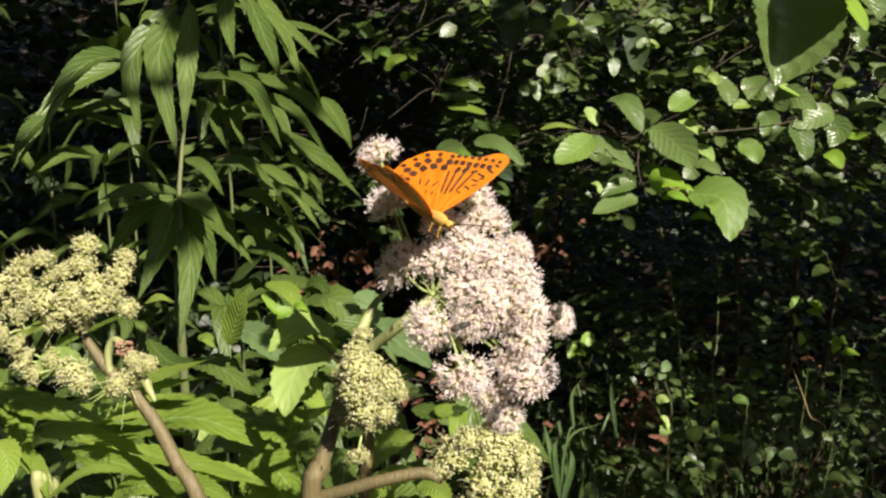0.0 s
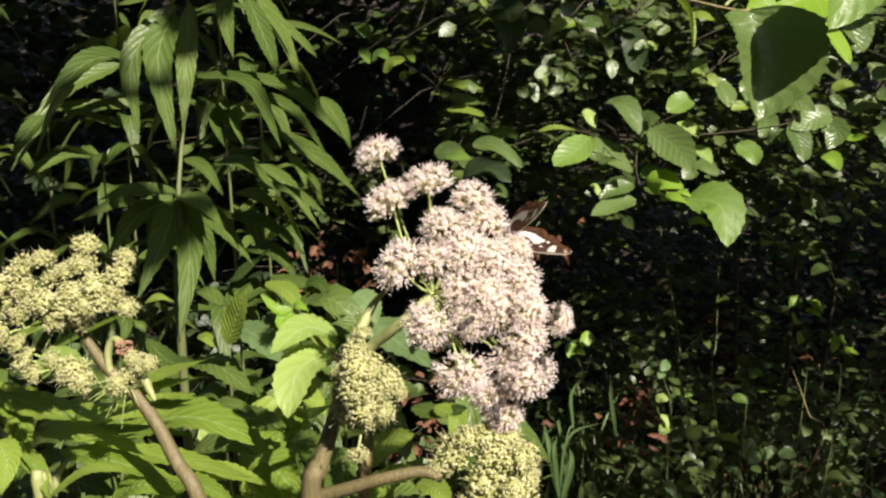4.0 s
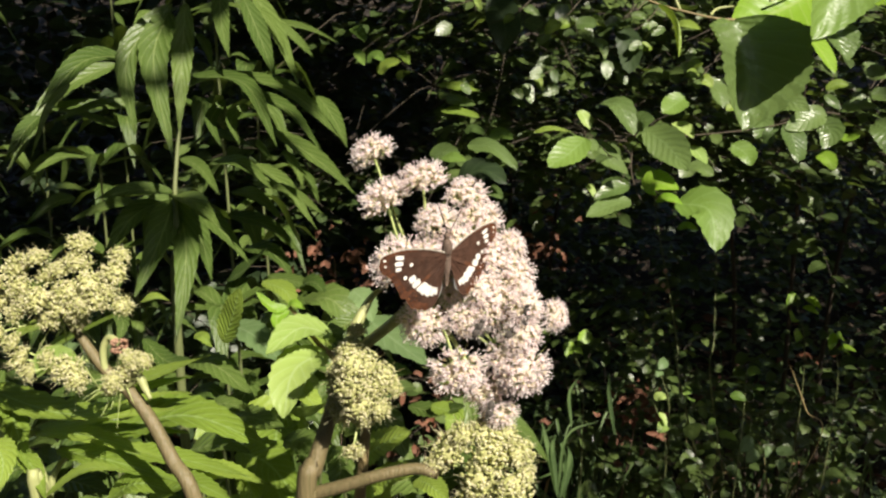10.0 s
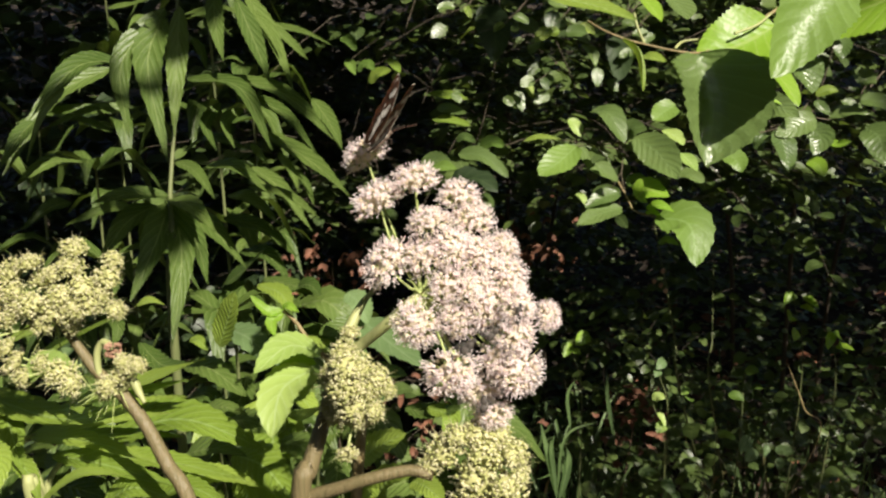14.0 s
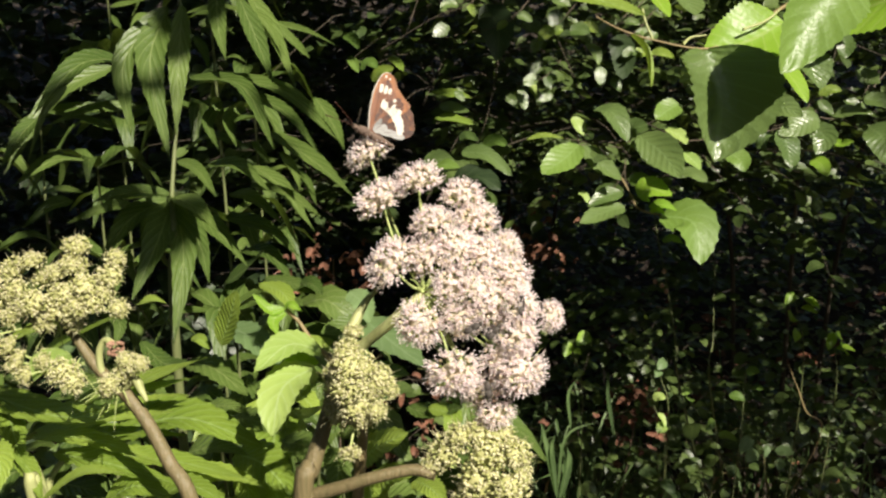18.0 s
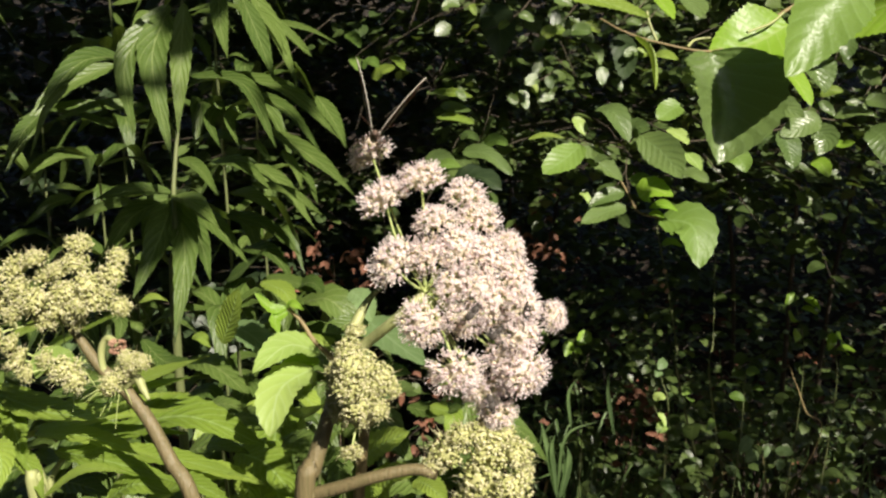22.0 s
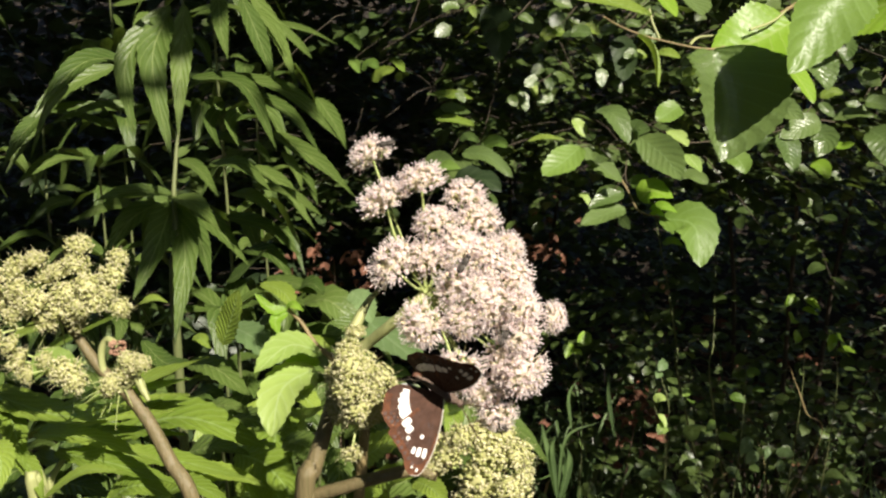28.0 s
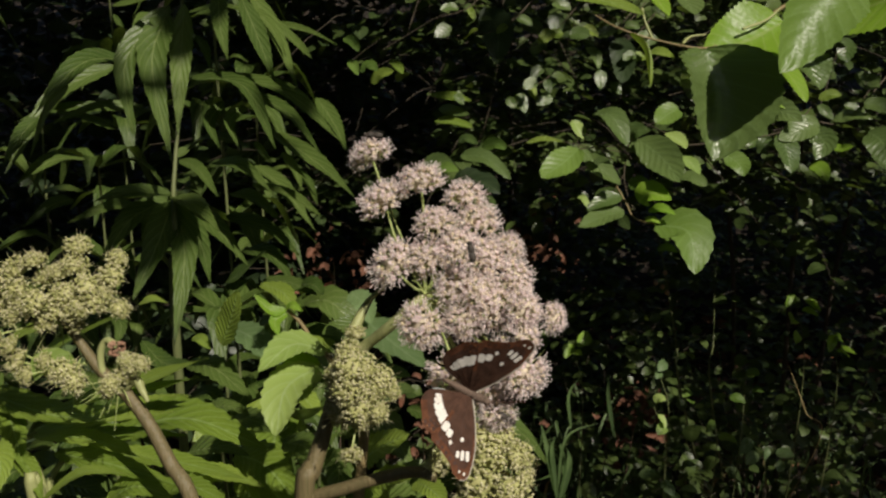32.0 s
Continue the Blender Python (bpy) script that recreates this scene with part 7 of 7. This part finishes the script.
    walk(fritillary, [
        (0, pose(-0.0075, 0.2827, 1.2539, -18.5, 7.9, -134.6)),
        (0.5, pose(-0.0075, 0.2827, 1.2539, -18.5, 7.9, -134.6)),
        (1, pose(-0.0093, 0.2907, 1.2527, -12.9, 0.4, -168.8)),
        (1.2, pose(-0.0093, 0.2907, 1.2527, -12.9, 0.4, -168.8)),
        (1.4, pose(-0.0084, 0.2803, 1.2573, -13.5, -43.3, 149.9)),
        (1.5, pose(-0.0212, 0.3027, 1.2629, 30.6, -19.0, 130.3)),
        (1.6, pose(-0.0032, 0.2816, 1.2873, 73.7, -30.7, 80.3)),
        (1.65, pose(0.0094, 0.2786, 1.3226, 97.9, -13.7, 34.0)),
        (1.7, pose(0.0221, 0.2755, 1.3580, 103.5, 13.7, -3.0)),
        (1.8, pose(0.2686, 0.0348, 1.5607, 54.3, 19.1, -35.0)),
        (1.9, pose(0.5151, -0.2060, 1.7635, 10.0, -0.0, -60.0)),
        (2.25, pose(0.8756, -0.7210, 1.9952, 5.0, 1.3, -90.0)),
        (2.6, pose(1.2361, -1.2360, 2.2270, 0.0, -0.0, -120.0)),
        (32, pose(1.5451, -1.6480, 2.3300, 0.0, -0.0, -140.0))])
    flap(fritillary, [(0, 27, 44, 24), (0.5, 27, 58, 24), (1, 19, 57, 32), (1.2, 19, 57, 32), (1.4, 45, 63, 14), (1.5, 20, 20, 12), (1.6, 10, 10, 12), (1.65, 25, 25, 12), (1.7, 40, 40, 12), (1.8, 25, 25, 14), (1.9, 10, 10, 15), (2.25, 20, 20, 15), (2.6, 30, 30, 15), (32, 60, 60, 15)])
    sway(near_branch, [(0, 0.0229, 0.0083, 0.0389), (0.5, 0.0206, 0.0080, 0.0375), (1, 0.0226, 0.0075, 0.0351), (2, 0.0199, 0.0065, 0.0304), (3, 0.0144, 0.0050, 0.0233), (3.5, 0.0160, 0.0050, 0.0236), (5.5, 0.0144, 0.0038, 0.0175), (6, 0.0144, 0.0040, 0.0186), (7, 0.0143, 0.0040, 0.0189), (8, 0.0153, 0.0043, 0.0204), (9, 0.0131, 0.0042, 0.0198), (10, 0.0114, 0.0035, 0.0163), (10.5, 0.0110, 0.0032, 0.0152), (11, 0.0109, 0.0030, 0.0142), (12, 0.0076, 0.0022, 0.0103), (12.5, 0.0039, 0.0008, 0.0040), (13, -0.0005, -0.0001, -0.0005), (13.5, -0.0015, -0.0007, -0.0031), (14, -0.0023, -0.0000, -0.0001), (14.5, 0.0020, 0.0003, 0.0016), (16.5, 0.0018, 0.0002, 0.0008), (17, 0.0024, 0.0000, 0.0001), (18, 0.0000, 0.0004, 0.0019), (19, 0.0019, 0.0003, 0.0015), (20, 0.0000, 0.0000, 0.0000), (21, -0.0020, 0.0001, 0.0004), (22, 0.0006, 0.0002, 0.0008), (23, 0.0011, 0.0003, 0.0015), (24, 0.0028, 0.0007, 0.0032), (25, 0.0026, 0.0005, 0.0022), (25.5, 0.0049, 0.0005, 0.0024), (27.5, 0.0016, 0.0004, 0.0018), (28, 0.0018, 0.0005, 0.0024), (29, -0.0005, 0.0004, 0.0021), (30, -0.0043, -0.0008, -0.0039), (31, -0.0030, -0.0004, -0.0021), (32, -0.0020, 0.0007, 0.0032)])
    sway(mid_branch, [(0, 0.0074, 0.0028, 0.0129), (0.5, 0.0063, 0.0027, 0.0126), (1, 0.0065, 0.0026, 0.0122), (2, 0.0073, 0.0023, 0.0109), (3, 0.0058, 0.0020, 0.0092), (3.5, 0.0066, 0.0021, 0.0100), (5.5, 0.0059, 0.0019, 0.0086), (6, 0.0061, 0.0016, 0.0076), (7, 0.0061, 0.0019, 0.0087), (8, 0.0068, 0.0019, 0.0088), (9, 0.0050, 0.0017, 0.0080), (10, 0.0045, 0.0014, 0.0067), (10.5, 0.0041, 0.0011, 0.0053), (11, 0.0033, 0.0008, 0.0038), (12, 0.0036, 0.0010, 0.0049), (12.5, 0.0019, 0.0007, 0.0031), (13, 0.0001, -0.0001, -0.0006), (13.5, -0.0009, -0.0002, -0.0010), (14, -0.0015, -0.0003, -0.0013), (14.5, 0.0016, -0.0000, -0.0002), (16.5, 0.0012, 0.0005, 0.0024), (17, 0.0001, -0.0002, -0.0009), (18, -0.0001, 0.0000, 0.0000), (19, -0.0003, -0.0001, -0.0004), (20, 0.0000, -0.0000, -0.0000), (21, -0.0011, -0.0002, -0.0009), (22, -0.0003, -0.0001, -0.0004), (23, -0.0014, -0.0004, -0.0018), (24, 0.0007, -0.0000, -0.0000), (25, 0.0004, -0.0001, -0.0004), (25.5, 0.0004, -0.0001, -0.0003), (27.5, 0.0003, -0.0000, -0.0001), (28, -0.0010, -0.0002, -0.0010), (29, -0.0002, -0.0005, -0.0024), (30, -0.0010, -0.0005, -0.0023), (31, -0.0016, -0.0007, -0.0033), (32, -0.0025, -0.0006, -0.0030)])
    sway(twig_branch, [(0, 0.0264, 0.0068, 0.0315), (0.5, 0.0268, 0.0067, 0.0309), (1, 0.0251, 0.0067, 0.0309), (2, 0.0260, 0.0062, 0.0285), (3, 0.0235, 0.0057, 0.0265), (3.5, 0.0248, 0.0054, 0.0252), (5.5, 0.0236, 0.0052, 0.0240), (6, 0.0237, 0.0052, 0.0239), (7, 0.0216, 0.0052, 0.0245), (8, 0.0229, 0.0051, 0.0243), (9, 0.0185, 0.0046, 0.0217), (10, 0.0158, 0.0036, 0.0167), (10.5, 0.0141, 0.0030, 0.0140), (11, 0.0133, 0.0028, 0.0129), (12, 0.0130, 0.0028, 0.0131), (12.5, 0.0056, 0.0014, 0.0066), (13, -0.0010, -0.0005, -0.0026), (13.5, -0.0038, -0.0004, -0.0021), (14, -0.0022, 0.0001, 0.0005), (14.5, 0.0052, 0.0007, 0.0036), (16.5, 0.0046, 0.0011, 0.0054), (17, -0.0018, -0.0005, -0.0024), (18, 0.0009, 0.0006, 0.0027), (19, 0.0005, 0.0002, 0.0008), (20, -0.0000, -0.0000, 0.0000), (21, -0.0011, 0.0002, 0.0010), (22, -0.0013, -0.0002, -0.0009), (23, -0.0028, -0.0005, -0.0023), (24, 0.0023, 0.0005, 0.0021), (25, 0.0025, 0.0002, 0.0009), (25.5, 0.0026, 0.0004, 0.0020), (27.5, 0.0032, 0.0003, 0.0013), (28, -0.0006, 0.0003, 0.0013), (29, 0.0013, 0.0003, 0.0015), (30, -0.0005, -0.0004, -0.0020), (31, -0.0035, -0.0014, -0.0068), (32, -0.0063, -0.0012, -0.0057)])
    sway(hanging_leaves[0], [(0, 0.0035, 0.0021, 0.0099), (0.5, 0.0040, 0.0021, 0.0099), (1, 0.0039, 0.0022, 0.0101), (2, 0.0048, 0.0021, 0.0098), (3, 0.0048, 0.0021, 0.0097), (3.5, 0.0047, 0.0020, 0.0094), (5.5, 0.0050, 0.0018, 0.0083), (6, 0.0051, 0.0018, 0.0084), (7, 0.0047, 0.0017, 0.0082), (8, 0.0052, 0.0016, 0.0077), (9, 0.0045, 0.0019, 0.0088), (10, 0.0046, 0.0017, 0.0078), (10.5, 0.0043, 0.0010, 0.0045), (11, 0.0010, 0.0009, 0.0044), (12, 0.0019, 0.0008, 0.0038), (12.5, 0.0020, 0.0008, 0.0037), (13, 0.0018, 0.0004, 0.0021), (13.5, 0.0005, -0.0001, -0.0004), (14, 0.0017, 0.0001, 0.0007), (14.5, 0.0012, 0.0003, 0.0015), (16.5, 0.0008, 0.0002, 0.0009), (17, -0.0008, -0.0001, -0.0004), (18, 0.0009, 0.0002, 0.0009), (19, 0.0003, 0.0001, 0.0007), (20, 0.0000, -0.0000, 0.0000), (21, -0.0030, -0.0000, -0.0000), (22, -0.0008, -0.0000, -0.0001), (23, 0.0001, 0.0001, 0.0004), (24, 0.0015, 0.0003, 0.0012), (25, -0.0005, 0.0000, 0.0002), (25.5, 0.0013, 0.0002, 0.0010), (27.5, 0.0012, 0.0002, 0.0009), (28, 0.0000, 0.0001, 0.0005), (29, 0.0018, 0.0002, 0.0007), (30, 0.0014, 0.0001, 0.0006), (31, 0.0016, -0.0000, -0.0000), (32, 0.0020, 0.0003, 0.0013)])
    sway(hanging_leaves[1], [(0, 0.0035, 0.0021, 0.0099), (0.5, 0.0040, 0.0021, 0.0099), (1, 0.0039, 0.0022, 0.0101), (2, 0.0048, 0.0021, 0.0098), (3, 0.0048, 0.0021, 0.0097), (3.5, 0.0047, 0.0020, 0.0094), (5.5, 0.0050, 0.0018, 0.0083), (6, 0.0051, 0.0018, 0.0084), (7, 0.0047, 0.0017, 0.0082), (8, 0.0052, 0.0016, 0.0077), (9, 0.0045, 0.0019, 0.0088), (10, 0.0046, 0.0017, 0.0078), (10.5, 0.0043, 0.0010, 0.0045), (11, 0.0010, 0.0009, 0.0044), (12, 0.0019, 0.0008, 0.0038), (12.5, 0.0020, 0.0008, 0.0037), (13, 0.0018, 0.0004, 0.0021), (13.5, 0.0005, -0.0001, -0.0004), (14, 0.0017, 0.0001, 0.0007), (14.5, 0.0012, 0.0003, 0.0015), (16.5, 0.0008, 0.0002, 0.0009), (17, -0.0008, -0.0001, -0.0004), (18, 0.0009, 0.0002, 0.0009), (19, 0.0003, 0.0001, 0.0007), (20, 0.0000, -0.0000, 0.0000), (21, -0.0030, -0.0000, -0.0000), (22, -0.0008, -0.0000, -0.0001), (23, 0.0001, 0.0001, 0.0004), (24, 0.0015, 0.0003, 0.0012), (25, -0.0005, 0.0000, 0.0002), (25.5, 0.0013, 0.0002, 0.0010), (27.5, 0.0012, 0.0002, 0.0009), (28, 0.0000, 0.0001, 0.0005), (29, 0.0018, 0.0002, 0.0007), (30, 0.0014, 0.0001, 0.0006), (31, 0.0016, -0.0000, -0.0000), (32, 0.0020, 0.0003, 0.0013)])
    walk(flies[0], [(0, pose(0.0046, 0.2849, 1.2106, 48, 60, -49)), (3.5, pose(0.0053, 0.2849, 1.2110, 65, 50, -30)), (5.5, pose(0.0133, 0.2853, 1.2146, 77, 33, -17)), (8, pose(0.0136, 0.2850, 1.2128, 81, 25, -12)), (14, pose(0.0123, 0.2842, 1.2016, 66, 41, -22)), (19, pose(0.0134, 0.2847, 1.2095, 56, 56, -40)), (21, pose(0.0118, 0.2846, 1.2088, 56, 56, -40)), (23, pose(0.0127, 0.2863, 1.2215, 76, 17, -8)), (25.5, pose(0.0135, 0.2863, 1.2215, 76, 17, -8)), (27.5, pose(0.0083, 0.2891, 1.2339, 71, 29, -17)), (28, pose(0.0083, 0.2891, 1.2339, 71, 29, -17)), (30, pose(0.0101, 0.2901, 1.2372, 76, 17, -9)), (32, pose(0.0105, 0.2906, 1.2389, 77, -11, 6))])
    walk(flies[1], [(0, pose(0.0190, 0.2870, 1.1750, 77, 18, -6)), (6, pose(0.0187, 0.2882, 1.1704, -77, -12, 176)), (12, pose(0.0177, 0.2877, 1.1718, -77, -12, 176)), (17, pose(0.0184, 0.2862, 1.1785, -78, 6, -178)), (19, pose(0.0188, 0.2858, 1.1811, -78, 6, -178)), (21, pose(0.0189, 0.2860, 1.1798, -78, 6, -178)), (23, pose(0.0201, 0.2888, 1.1689, -75, 25, -171)), (28, pose(0.0239, 0.2906, 1.1651, -70, 42, -163)), (30, pose(0.0261, 0.2899, 1.1679, -62, 54, -154)), (32, pose(0.0265, 0.2898, 1.1685, -62, 54, -154))])
    walk(flies[2], [(0, pose(0.0390, 0.2878, 1.1910, 82, -10, 41)), (3.5, pose(0.0370, 0.2872, 1.1936, 82, -10, 41)), (8, pose(0.0321, 0.2868, 1.2123, 84, 12, 35)), (14, pose(0.0317, 0.2870, 1.2145, 84, 12, 35)), (19, pose(0.0312, 0.2874, 1.2178, 80, 7, 36)), (23, pose(0.0330, 0.2872, 1.2144, 87, 16, 34)), (25.5, pose(0.0321, 0.2873, 1.2167, 87, 16, 34)), (26.2, pose(0.0162, 0.2864, 1.2524, 36, 0, 81)), (27, pose(-0.0146, 0.3140, 1.2860, 18, 1, 86)), (27.5, pose(-0.0257, 0.3248, 1.2764, -9, -6, 106)), (28, pose(-0.0257, 0.3248, 1.2764, -9, -6, 106)), (29, pose(-0.0298, 0.3293, 1.2789, 3, -6, 102)), (30, pose(-0.0334, 0.3295, 1.2799, 3, -6, 102)), (32, pose(-0.0310, 0.3296, 1.2803, 3, -6, 102))])
    walk(flies[3], [(0, pose(0.0423, 0.2894, 1.2161, 90, 13, 65)), (6, pose(0.0416, 0.2891, 1.2150, 90, 13, 65)), (10, pose(0.0266, 0.2855, 1.2069, 79, 40, -3)), (20, pose(0.0211, 0.2849, 1.2071, 79, 40, -3)), (32, pose(0.0267, 0.2853, 1.2035, 80, 14, 7))])


motions()
